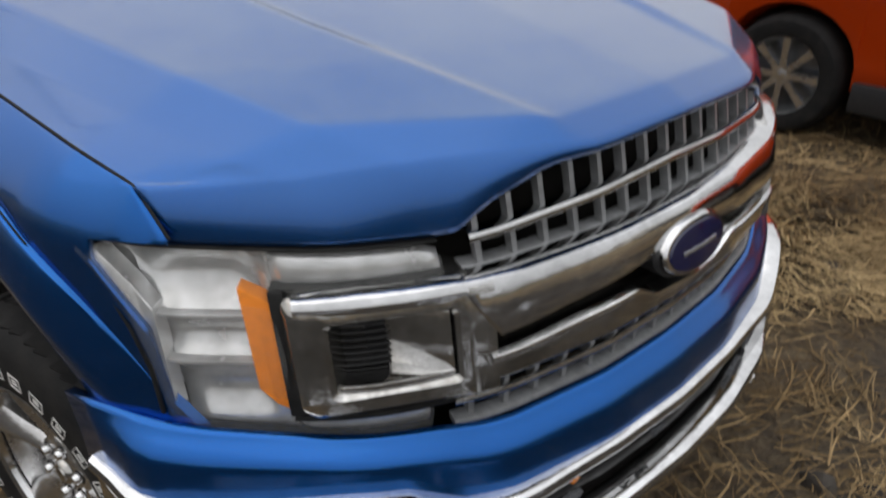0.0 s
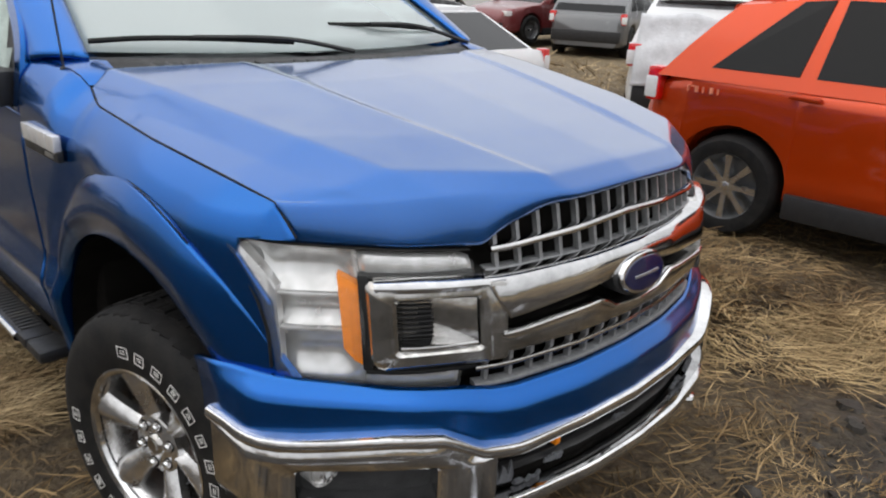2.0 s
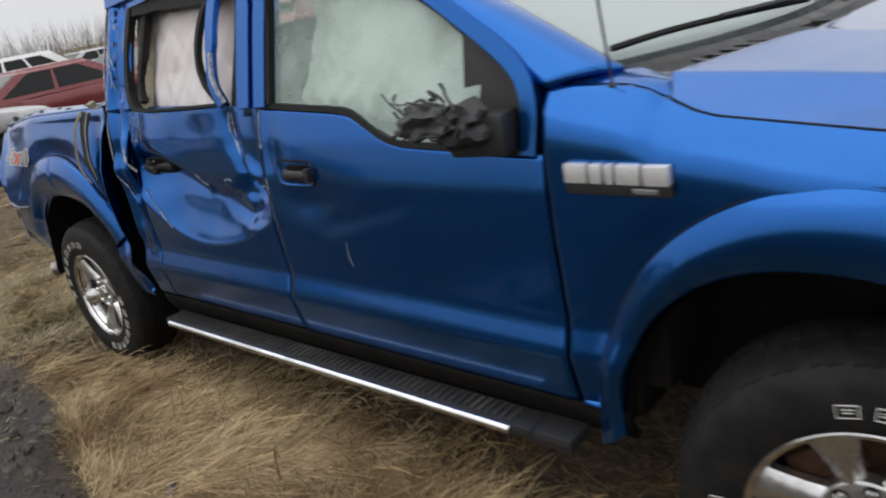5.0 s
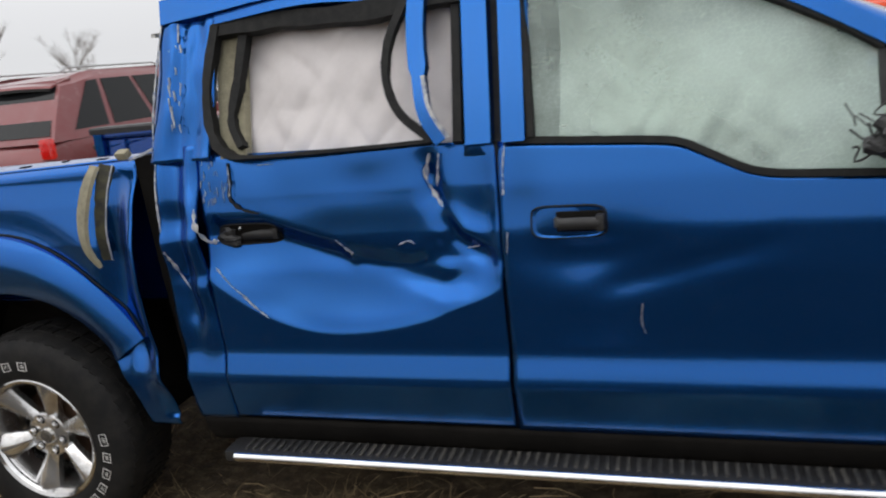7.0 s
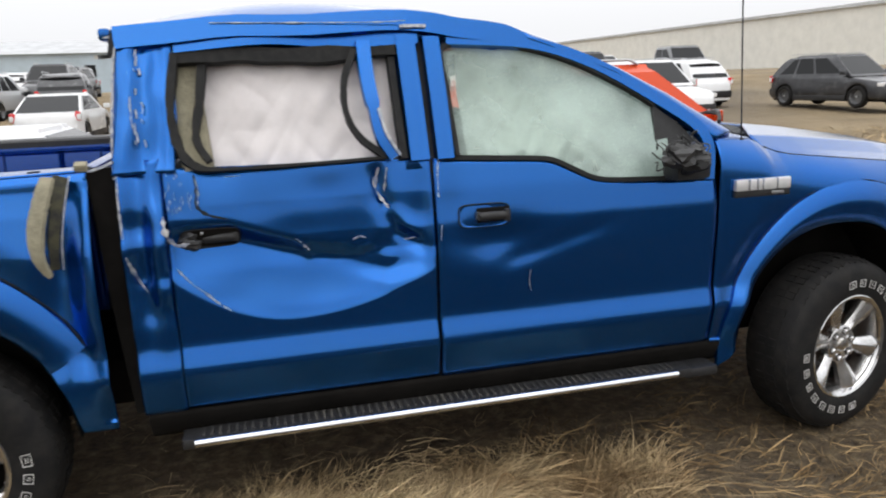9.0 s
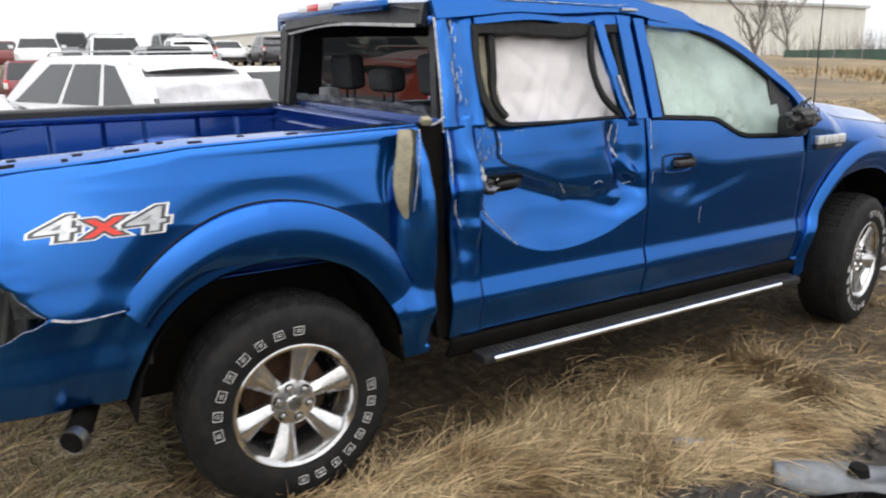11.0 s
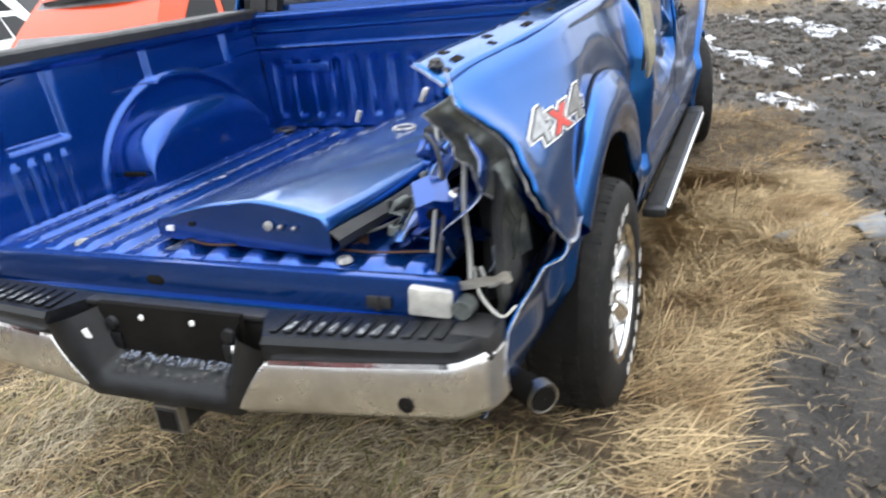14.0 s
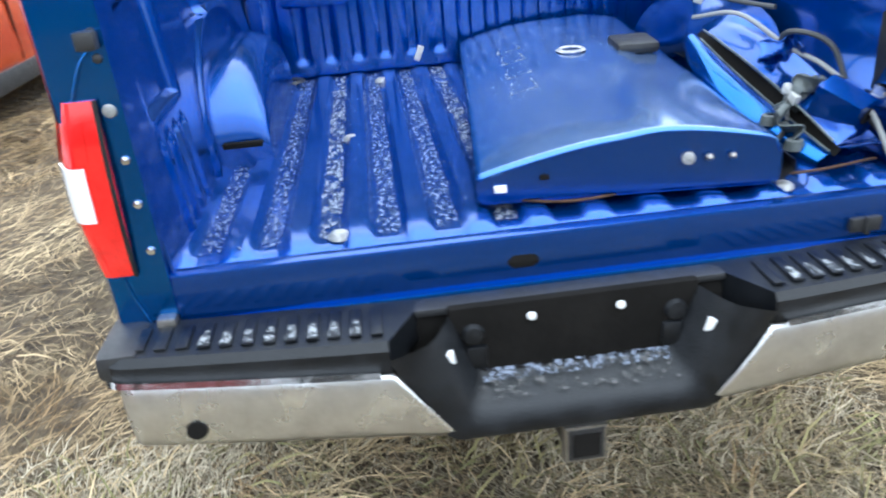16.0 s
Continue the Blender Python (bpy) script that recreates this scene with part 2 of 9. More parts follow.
craze(M_CRACKED)
M_CLEAR = glass("clear_door_glass", (0.80, 0.84, 0.83), 0.90, 0.04, (0.4, 0.42, 0.42))
M_HAZY = glass("hazy_privacy_glass", (0.16, 0.17, 0.17), 0.45, 0.05, (0.16, 0.165, 0.165))
M_CARGLASS = mat("dark_car_glass", (0.012, 0.013, 0.014), 0.10, 0, 0.0, spec=0.22)
M_OVAL = mat("blue_enamel", (0.003, 0.006, 0.05), 0.25, 0, 0.3, 0.2, 20)
M_SILVERMARK = mat("silver_decal", (0.46, 0.47, 0.48), 0.32, 0.85, 0, 0.3, 60)
M_REDMARK = mat("red_decal", (0.70, 0.035, 0.02), 0.4, 0, 0, 0.2, 60)
M_DARKMARK = mat("dark_decal", (0.05, 0.05, 0.055), 0.4)
M_WHITEMARK = mat("white_decal", (0.72, 0.72, 0.72), 0.5)
M_BOLT = mat("dull_zinc_bolt", (0.34, 0.34, 0.33), 0.6, 0.2, 0, 0.5, 60, 0.2, 90)
M_TAPE = mat("white_torn_plastic", (0.56, 0.55, 0.51), 0.6, 0, 0, 0.45, 14, 0.3, 60)
M_CABLE = mat("cable_sheath", (0.03, 0.03, 0.03), 0.6)
M_CABLE_G = mat("grey_cable", (0.20, 0.20, 0.19), 0.6)
M_FILM = mat("white_plastic_film", (0.62, 0.63, 0.65), 0.5, 0, 0, 0.2, 6, 0.5, 30)
M_BRIGHT = mat("bright_aluminium", (0.80, 0.80, 0.80), 0.38, 0.6, 0, 0.1, 30)
M_SANDY = mat("dried_salt_film", (0.42, 0.41, 0.39), 0.9, 0, 0, 0.5, 60, 0.3, 200, color2=(0.12, 0.12, 0.14))
M_PIPE = mat("exhaust_steel", (0.36, 0.34, 0.31), 0.35, 0.9, 0, 0.4, 30)


def speckled(name, color, scale=90.0, keep=0.5, stretch=(1, 1, 1)):
    """A thin broken film: specks of colour with gaps between."""
    m = mat(name, color, 0.9)
    nt = m.node_tree
    tc = nt.nodes.new("ShaderNodeTexCoord")
    n = nt.nodes.new("ShaderNodeTexNoise")
    n.inputs["Scale"].default_value = scale
    n.inputs["Detail"].default_value = 7
    n.inputs["Roughness"].default_value = 0.75
    mp = nt.nodes.new("ShaderNodeMapping")
    mp.inputs["Scale"].default_value = stretch
    nt.links.new(tc.outputs["Object"], mp.inputs["Vector"])
    nt.links.new(mp.outputs[0], n.inputs["Vector"])
    mr = nt.nodes.new("ShaderNodeMapRange")
    mr.inputs["From Min"].default_value = keep - 0.03
    mr.inputs["From Max"].default_value = keep + 0.05
    nt.links.new(n.outputs[0], mr.inputs["Value"])
    tr = nt.nodes.new("ShaderNodeBsdfTransparent")
    mx = nt.nodes.new("ShaderNodeMixShader")
    nt.links.new(mr.outputs[0], mx.inputs[0])
    nt.links.new(tr.outputs[0], mx.inputs[1])
    nt.links.new(nt.nodes["Principled BSDF"].outputs[0], mx.inputs[2])
    nt.links.new(mx.outputs[0], nt.nodes["Material Output"].inputs["Surface"])
    return m


M_SALT = speckled("dried_salt_specks", (0.095, 0.125, 0.22), 90, 0.53, (0.6, 1, 1))
M_SALT_THIN = speckled("sparse_salt_specks", (0.26, 0.28, 0.32), 95, 0.635)
M_SALT_DENSE = speckled("wet_slush_streaks", (0.15, 0.17, 0.22), 80, 0.515, (0.5, 1, 1))

# ---- mesh helpers ----
def part(name, bm, material, parent=None, label="", smooth=35):
    """Link a bmesh as one mesh object under a thing or a part."""
    me = bpy.data.meshes.new(name)
    if smooth:
        for f in bm.faces:
            f.smooth = True
    bm.to_mesh(me)
    bm.free()
    if smooth:
        me.set_sharp_from_angle(angle=radians(smooth))
    me.materials.append(material)
    ob = new(name, me)
    ob.parent = parent
    if label:
        tagged(ob, label)
    return ob


def thing(name, label, category, group="", kind="", m=None):
    ob = new(name)
    if m is not None:
        ob.matrix_basis = m
    return tagged(ob, label, category, group, kind)


def solid(ob, thickness, offset=-1.0):
    md = ob.modifiers.new("thickness", "SOLIDIFY")
    md.thickness, md.offset = thickness, offset
    return ob


def grid(nu, nv, f, flip=False, bm=None):
    """A sheet of nu x nv quads through f(u, v), u and v from 0 to 1."""
    bm = bm or bmesh.new()
    vs = [[bm.verts.new(f(i / nu, j / nv)) for j in range(nv + 1)] for i in range(nu + 1)]
    for i in range(nu):
        for j in range(nv):
            q = [vs[i][j], vs[i + 1][j], vs[i + 1][j + 1], vs[i][j + 1]]
            try:
                bm.faces.new(q[::-1] if flip else q)
            except ValueError:
                pass
    return bm


def box(a, b, bev=0.0, bm=None, m=None, seg=2):
    bm = bm or bmesh.new()
    r = bmesh.ops.create_cube(bm, size=1)
    for v in r["verts"]:
        v.co = Vector([(a[i] + b[i]) / 2 + v.co[i] * (b[i] - a[i]) for i in range(3)])
    if bev:
        es = {e for v in r["verts"] for e in v.link_edges}
        r2 = bmesh.ops.bevel(bm, geom=list(es), offset=bev, segments=seg, affect="EDGES", profile=0.6)
        vs = {v for f in r2["faces"] for v in f.verts}
    else:
        vs = r["verts"]
    if m is not None:
        bmesh.ops.transform(bm, matrix=m, verts=list({v for v in bm.verts} if bev else vs))
    return bm


def loft(rings, closed=True, caps=True, bm=None):
    """Joins rings of points, each ring a loop (closed) or a line."""
    bm = bm or bmesh.new()
    vr = [[bm.verts.new(p) for p in ring] for ring in rings]
    n = len(rings[0])
    for a, b in zip(vr, vr[1:]):
        for i in range(n if closed else n - 1):
            k = (i + 1) % n
            try:
                bm.faces.new((a[i], a[k], b[k], b[i]))
            except ValueError:
                pass
    if caps and closed:
        bm.faces.new(vr[0][::-1])
        bm.faces.new(vr[-1])
    return bm


def fixn(bm):
    bmesh.ops.recalc_face_normals(bm, faces=bm.faces)
    return bm


def lathe(profile, n, axis="y", bm=None, at=(0, 0, 0)):
    """Turns (radius, along) pairs round an axis."""
    rings = []
    for k in range(n):
        a = 2 * math.pi * k / n
        c, s = math.cos(a), math.sin(a)
        if axis == "y":
            rings.append([(at[0] + r * c, at[1] + h, at[2] + r * s) for r, h in profile])
        elif axis == "x":
            rings.append([(at[0] + h, at[1] + r * c, at[2] + r * s) for r, h in profile])
        else:
            rings.append([(at[0] + r * c, at[1] + r * s, at[2] + h) for r, h in profile])
    rings.append(rings[0])
    bm = loft(rings, closed=False, caps=False, bm=bm)
    bmesh.ops.remove_doubles(bm, verts=bm.verts, dist=1e-5)
    return fixn(bm)


def tube(points, r, n=8, bm=None, taper=1.0):
    """A round tube along points."""
    pts = [Vector(p) for p in points]
    rings = []
    ref = Vector((0, 0, 1))
    for i, p in enumerate(pts):
        d = (pts[min(i + 1, len(pts) - 1)] - pts[max(i - 1, 0)]).normalized()
        a = d.cross(ref)
        if a.length < 1e-3:
            a = d.cross(Vector((1, 0, 0)))
        a.normalize()
        b = d.cross(a)
        rr = r * (1 + (taper - 1) * i / max(1, len(pts) - 1))
        rings.append([p + rr * (math.cos(t) * a + math.sin(t) * b) for t in [2 * math.pi * k / n for k in range(n)]])
    return fixn(loft(rings, bm=bm))


def smoothpath(pts, k=6):
    """Catmull-Rom through points."""
    P = [Vector(p) for p in pts]
    P = [2 * P[0] - P[1]] + P + [2 * P[-1] - P[-2]]
    out = []
    for i in range(1, len(P) - 2):
        for j in range(k):
            t = j / k
            a, b, c, d = P[i - 1], P[i], P[i + 1], P[i + 2]
            out.append(0.5 * ((2 * b) + (c - a) * t + (2 * a - 5 * b + 4 * c - d) * t * t + (3 * b - a - 3 * c + d) * t ** 3))
    out.append(P[-2])
    return out


def lerp(a, b, t):
    return a + (b - a) * t


def sstep(a, b, x):
    t = min(1.0, max(0.0, (x - a) / (b - a)))
    return t * t * (3 - 2 * t)


def itp(x, xs, ys):
    return float(np.interp(x, xs, ys))


def nz(x, y, z, s=1.0):
    return noise.noise(Vector((x * s, y * s, z * s)))


# ---- the pickup truck ----
truck = thing("pickup_truck", "blue crew cab pickup truck, wrecked along one side", "pickup truck")
AXF, AXR = 1.842, -1.842
F_Y = [0, 0.2, 0.42, 0.55, 0.64, 0.70, 0.78, 0.82, 0.86, 0.90, 0.95, 1.0]
F_X = [2.712, 2.702, 2.660, 2.606, 2.556, 2.502, 2.425, 2.385, 2.34, 2.25, 2.12, 1.9]


def front_x(y):
    """Plan of the nose: where it lies ahead at a distance from the middle."""
    a = abs(y)
    return sum(itp(max(0, a + o), F_Y, F_X) for o in (-0.03, -0.015, 0, 0.015, 0.03)) / 5


def fp(y, z, d=0.0, lean=0.22):
    """A point on the nose at height z, d outwards."""
    e = 0.01
    tx, ty = front_x(y + e) - front_x(y - e), 2 * e
    n = Vector((ty, -tx, 0)).normalized()
    low = 0.06 * sstep(0.84, 0.94, abs(y)) * (1 - sstep(0.70, 0.90, z))
    return Vector((front_x(y) + low - lean * max(0.0, z - 0.93) + n.x * d, y + n.y * d, z))


def side_w(x, z):
    """Half width of the body."""
    w = itp(z, [0.38, 0.46, 0.52, 0.56, 0.655, 0.675, 0.745, 0.765, 1.00, 1.12, 1.25, 1.37, 1.45],
            [0.90, 0.945, 0.957, 0.966, 0.985, 0.984, 0.963, 0.961, 0.975, 0.976, 0.955, 0.924, 0.89])
    if z > 0.5:
        # groove above the wheel arch flares
        for co, ho, zo in ((1.835, 0.625, 0.742), (-1.885, 0.655, 0.748)):
            e = math.sqrt(((x - co) / ho) ** 2 + ((z - 0.42) / zo) ** 2)
            if 0.9 < e < 1.22:
                w -= 0.016 * sstep(0.9, 1.0, e) * (1 - sstep(1.0, 1.16, e)) * (1 - sstep(2.1, 2.3, x))
    if x > 1.5:
        wf = itp(x, F_X[::-1], F_Y[::-1])
        k = 0.05
        h = max(0.0, k - abs(w - wf)) / k
        w = min(w, wf) - h * h * k * 0.25
    return w


def arch(x, xc, half, low, high):
    t = abs(x - xc) / half
    return low if t >= 1 else low + (high - low) * (1 - t ** 2.3) ** 0.52


def seg_d(x, z, pts):
    """Distance from a broken line, and how far along it."""
    best = (9.0, 0.0)
    for i, ((ax, az), (bx, bz)) in enumerate(zip(pts, pts[1:])):
        ex, ez = bx - ax, bz - az
        t = min(1.0, max(0.0, ((x - ax) * ex + (z - az) * ez) / (ex * ex + ez * ez)))
        q = math.hypot(x - ax - t * ex, z - az - t * ez)
        if q < best[0]:
            best = (q, (i + t) / (len(pts) - 1))
    return best


def rdent(x, z):
    """How far the struck rear door is pushed in."""
    za = 0.810 + (1.05 if x < -0.58 else 0.52) * (x + 0.58) ** 2
    zf = itp(x, [-1.0, -0.80, -0.62, -0.52, -0.42, -0.34, -0.28, -0.22, -0.09], [1.13, 1.115, 1.052, 1.022, 1.008, 1.012, 1.026, 1.035, 1.040])
    d = 0.0
    if z > za:
        t = min(z, zf) - za
        d = 0.44 * max(0.0, t) - 0.35 * max(0.0, t) ** 2
        if z > zf:
            d0 = d
            back = 0.026 + 0.016 * sstep(-0.9, -0.45, x)
            d = lerp(d0, back, sstep(0, 0.085, z - zf))
            d = lerp(d, 0.018, sstep(1.15, 1.36, z))
        d *= sstep(0, 0.016, z - za) * 0.35 + 0.65
        d += 0.010 * nz(x * 3 + 4, z * 5, 1.3, 1.6) * sstep(0, 0.06, z - za)
        # creases: the fold down from the belt, the crumple beside the latch
        for pts, amp, w in (([(-0.262, 1.36), (-0.240, 1.22), (-0.185, 1.10), (-0.085, 1.038)], 0.030, 0.032), ([(-0.235, 1.20), (-0.160, 1.13), (-0.10, 1.075)], -0.020, 0.030),
                            ([(-0.40, 1.005), (-0.31, 0.975), (-0.24, 0.955), (-0.13, 0.985)], 0.013, 0.034), ([(-0.36, 1.040), (-0.29, 1.062), (-0.24, 1.020), (-0.20, 0.985)], -0.012, 0.032),
                            ([(-0.30, 0.935), (-0.22, 0.915), (-0.15, 0.93)], -0.007, 0.030), ([(-0.55, 1.09), (-0.53, 1.05), (-0.51, 1.02)], -0.008, 0.018)):
            q, u = seg_d(x, z, pts)
            d += amp * math.exp(-(q / w) ** 2) * (1 - 0.7 * abs(2 * u - 1) ** 3)
    edge = sstep(-0.02, 0.05, -0.05 - x) * sstep(-1.03, -0.97, x) * 0.7 + 0.3
    return d * edge


def fdent(x, z):
    d = 0.022 * math.exp(-((x - 0.20) / 0.17) ** 2 - ((z - 1.04) / 0.075) ** 2)
    d += 0.012 * math.exp(-((x - 0.02) / 0.06) ** 2 - ((z - 1.18) / 0.12) ** 2)
    d += 0.007 * max(0, 1 - abs((z - (0.94 + 0.28 * (x - 0.2))) / 0.05)) * sstep(0.15, 0.3, x) * (1 - sstep(0.5, 0.75, x))
    return d


def belt(x):
    return itp(x, [-1.2, -1.0, -0.10, 0.0, 0.38, 0.44, 0.60, 0.66, 1.2], [1.40, 1.385, 1.368, 1.362, 1.338, 1.328, 1.252, 1.238, 1.212])


def gw(z):
    """Half width of the glasshouse."""
    return lerp(0.930, 0.775, (z - 1.36) / 0.46)


def side_panel(xs, bot, top, n, dent=None, s=-1):
    bm = bmesh.new()
    cols = []
    for x in xs:
        a, b = bot(x), top(x)
        col = []
        for j in range(n + 1):
            z = lerp(a, b, j / n)
            w = side_w(x, z) - (dent(x, z) if dent else 0.0)
            col.append(bm.verts.new((x, s * w, z)))
        cols.append(col)
    for a, b in zip(cols, cols[1:]):
        for j in range(n):
            q = (a[j], b[j], b[j + 1], a[j + 1])
            bm.faces.new(q if s < 0 else q[::-1])
    return bm


def span(a, b, n):
    return [lerp(a, b, i / n) for i in range(n + 1)]


# front door and rear door, either side
for s in (-1, 1):
    fd = solid(part("front_door", side_panel(span(-0.040, 1.150, 60), lambda x: 0.505, belt, 46, fdent if s < 0 else None, s), M_BLUE, truck,
                    "blue front door with a dented skin and no mirror glass" if s < 0 else ""), 0.02)
    rd = solid(part("rear_door", side_panel(span(-1.000, -0.052, 100), lambda x: 0.515, belt, 110, rdent if s < 0 else None, s), M_BLUE, truck,
                    "caved-in blue rear door with creased skin" if s < 0 else ""), 0.02)
    part("door_gap", box((-0.055, s * 0.90 - 0.02, 0.50), (-0.036, s * 0.90 + 0.02, 1.37)), M_RUBBER, truck)
    # sill and cab corner
    solid(part("rocker_panel", side_panel(span(-1.14, 1.30, 40), lambda x: 0.40, lambda x: 0.502, 5, None, s), M_DARK, truck), 0.02)

    def corner_dent(x, z):
        return (0.028 * nz(x * 5, z * 4, 2.0, 1.5) + 0.02 * nz(x * 2, z * 9, 5.0, 1.5) + 0.016 * math.sin(52 * (x + 1.0) + 3.5 * nz(z * 2.2, 2, 2))) * sstep(0.7, 1.0, z) if s < 0 else 0.0
    solid(part("cab_corner", side_panel(span(-1.150, -1.004, 16), lambda x: 0.505, lambda x: 1.42, 60, corner_dent, s), M_BLUE, truck,
               "scraped and creased blue cab corner" if s < 0 else ""), 0.02)


# front fender
def e_top(x):
    return itp(x, [1.16, 1.36, 1.40, 1.44, 1.50, 1.56, 1.85, 2.18, 2.31, 2.376], [1.385, 1.362, 1.348, 1.324, 1.299, 1.285, 1.251, 1.212, 1.187, 1.119])


def e_y(x):
    return itp(x, [1.16, 1.30, 1.44, 1.54, 1.85, 2.18, 2.30, 2.376], [0.908, 0.886, 0.862, 0.886, 0.880, 0.849, 0.826, 0.814])


def lamp_back(z):
    """Rear edge of the headlamp, along x."""
    return itp(z, [0.66, 0.78, 0.80, 0.86, 0.97, 1.106, 1.115], [2.36, 2.36, 2.355, 2.352, 2.338, 2.238, 2.372])


def fender(s):
    bm = bmesh.new()
    n = 90
    xs = span(1.165, 1.30, 12) + span(1.305, 1.36, 10) + span(1.37, 2.20, 90) + span(2.215, 2.26, 5)

    def pt(x, z):
        top = e_top(x)
        w = side_w(x, min(z, 1.10))
        t = sstep(top - 0.15, top, z)
        t2 = max(0.0, (z - (top - 0.16)) / 0.16)
        w = lerp(w, e_y(x), t2 ** 2.6)
        return (x, s * w, z)
    cols = []
    for x in xs:
        b = 0.50 if x < 1.295 else max(arch(x, 1.79, 0.505, 0.47, 0.985), 0.50)
        if x > 2.10:
            b = max(b, 0.62)
        cols.append([bm.verts.new(pt(x, lerp(b, e_top(x), j / n))) for j in range(n + 1)])
    for a, c in zip(cols, cols[1:]):
        for j in range(n):
            q = (a[j], c[j], c[j + 1], a[j + 1])
            bm.faces.new(q if s < 0 else q[::-1])
    # ahead of the wheel, up to the headlamp
    rows = []
    zs = [cols[-1][j].co.z for j in range(n + 1)]
    for j, z in enumerate(zs):
        xe = lamp_back(z) if z < 1.108 else itp(z, [1.108, 1.122, 1.187], [2.372, 2.372, 2.312])
        row = [cols[-1][j]]
        for k in range(1, 9):
            x = lerp(2.26, max(2.262, xe), k / 8)
            zz = min(z, e_top(x))
            t2 = max(0.0, (zz - (e_top(x) - 0.16)) / 0.16)
            w = lerp(side_w(x, zz), e_y(x), t2 ** 2.6)
            row.append(bm.verts.new((x, s * w, zz)))
        rows.append(row)
    for a, c in zip(rows, rows[1:]):
        zmid = (a[0].co.z + c[0].co.z) / 2
        for k in range(8):
            if zmid < 0.70:
                continue
            q = (a[k], a[k + 1], c[k + 1], c[k])
            try:
                bm.faces.new(q if s < 0 else q[::-1])
            except ValueError:
                pass
    bmesh.ops.remove_doubles(bm, verts=bm.verts, dist=0.0008)
    return bm


def flare(s, ci=1.79, hi=0.500, zi=0.512, co=1.835, ho=0.625, zo=0.742, t0=-0.06, t1=0.915):
    """Raised lip round a wheel arch, with a crisp outer edge."""
    bm = bmesh.new()
    rows = []
    n = 96
    for i in range(n + 1):
        t = lerp(t0, math.pi * t1, i / n)
        c, q = math.cos(t), math.sin(t)
        ix = ci - hi * math.copysign(abs(c) ** 0.90, c)
        iz = 0.47 + zi * max(-0.1, q) ** 1.02 if q > 0 else 0.47 + 0.5 * q
        ox = co - ho * c
        oz = 0.42 + zo * q
        row = []
        for k, (m, h) in enumerate(((-0.012, -0.05), (-0.004, -0.004), (0.0, 0.002), (0.04, 0.006), (0.22, 0.016), (0.38, 0.024), (0.46, 0.0255), (0.56, 0.0245), (0.78, 0.019), (0.95, 0.013), (0.985, 0.010), (0.994, 0.002), (1.000, -0.016))):
            x, z = lerp(ix, ox, m), lerp(iz, oz, m)
            fade = 1 - 0.95 * sstep(2.16, 2.36, x)
            low = sstep(0.44, 0.56, z)
            if co < 0 and x < co:
                h = h * 1.25 - 0.034 * max(0.0, 1 - max(0.0, m) / 0.42) * sstep(co, co - 0.35, x)
            w = side_w(x, max(z, 0.52)) + (h * fade * lerp(0.5, 1, low) if h > 0 else h)
            row.append(bm.verts.new((x, s * w, z)))
        rows.append(row)
    for a, b in zip(rows, rows[1:]):
        for k in range(len(a) - 1):
            q = (a[k], a[k + 1], b[k + 1], b[k])
            bm.faces.new(q if s < 0 else q[::-1])
    return fixn(bm)


def flare_joint_shade(s, co, ho, zo, t0, t1):
    """Dark tube painting the shade in the joint between a flare and the panel above it."""
    pts = []
    for i in range(61):
        t = math.pi * lerp(t0, t1, i / 60)
        x, z = co - ho * math.cos(t) * 1.003, 0.42 + zo * math.sin(t) * 1.003
        pts.append((x, s * (side_w(x, z) + 0.004), z))
    return tube(pts, 0.0016, 6)


for s in (-1, 1):
    ff = solid(part("front_fender", fender(s), M_BLUE, truck), 0.012)
    part("arch_flare", flare(s), M_BLUE, ff, smooth=40)
    part("flare_joint_shade", flare_joint_shade(s, 1.835, 0.625, 0.742, 0.14, 0.66), M_RUBBER, ff)

    def fender_cap(u, v, s=s):
        x = lerp(1.162, 1.436, u)
        a = Vector((x, s * (e_y(x) - 0.001), e_top(x) + 0.001))
        b = Vector((x + 0.03, s * 0.765, itp(x, [1.16, 1.30, 1.40, 1.47], [1.392, 1.380, 1.345, 1.300])))
        p = a.lerp(b, v)
        p.z += 0.006 * math.sin(math.pi * v)
        return p
    part("fender_cap", grid(20, 8, fender_cap, flip=s > 0), M_BLUE, ff)
    part("pillar_fill", box((1.06, min(s * 0.80, s * 0.90), 1.18), (1.20, max(s * 0.80, s * 0.90), 1.40), 0.01), M_BLUE, ff)


# hood
def lip_z(y):
    a = abs(y)
    return itp(a, [0, 0.30, 0.41, 0.44, 0.46, 0.475, 0.60, 0.81], [1.176, 1.164, 1.138, 1.122, 1.106, 1.098, 1.100, 1.106])


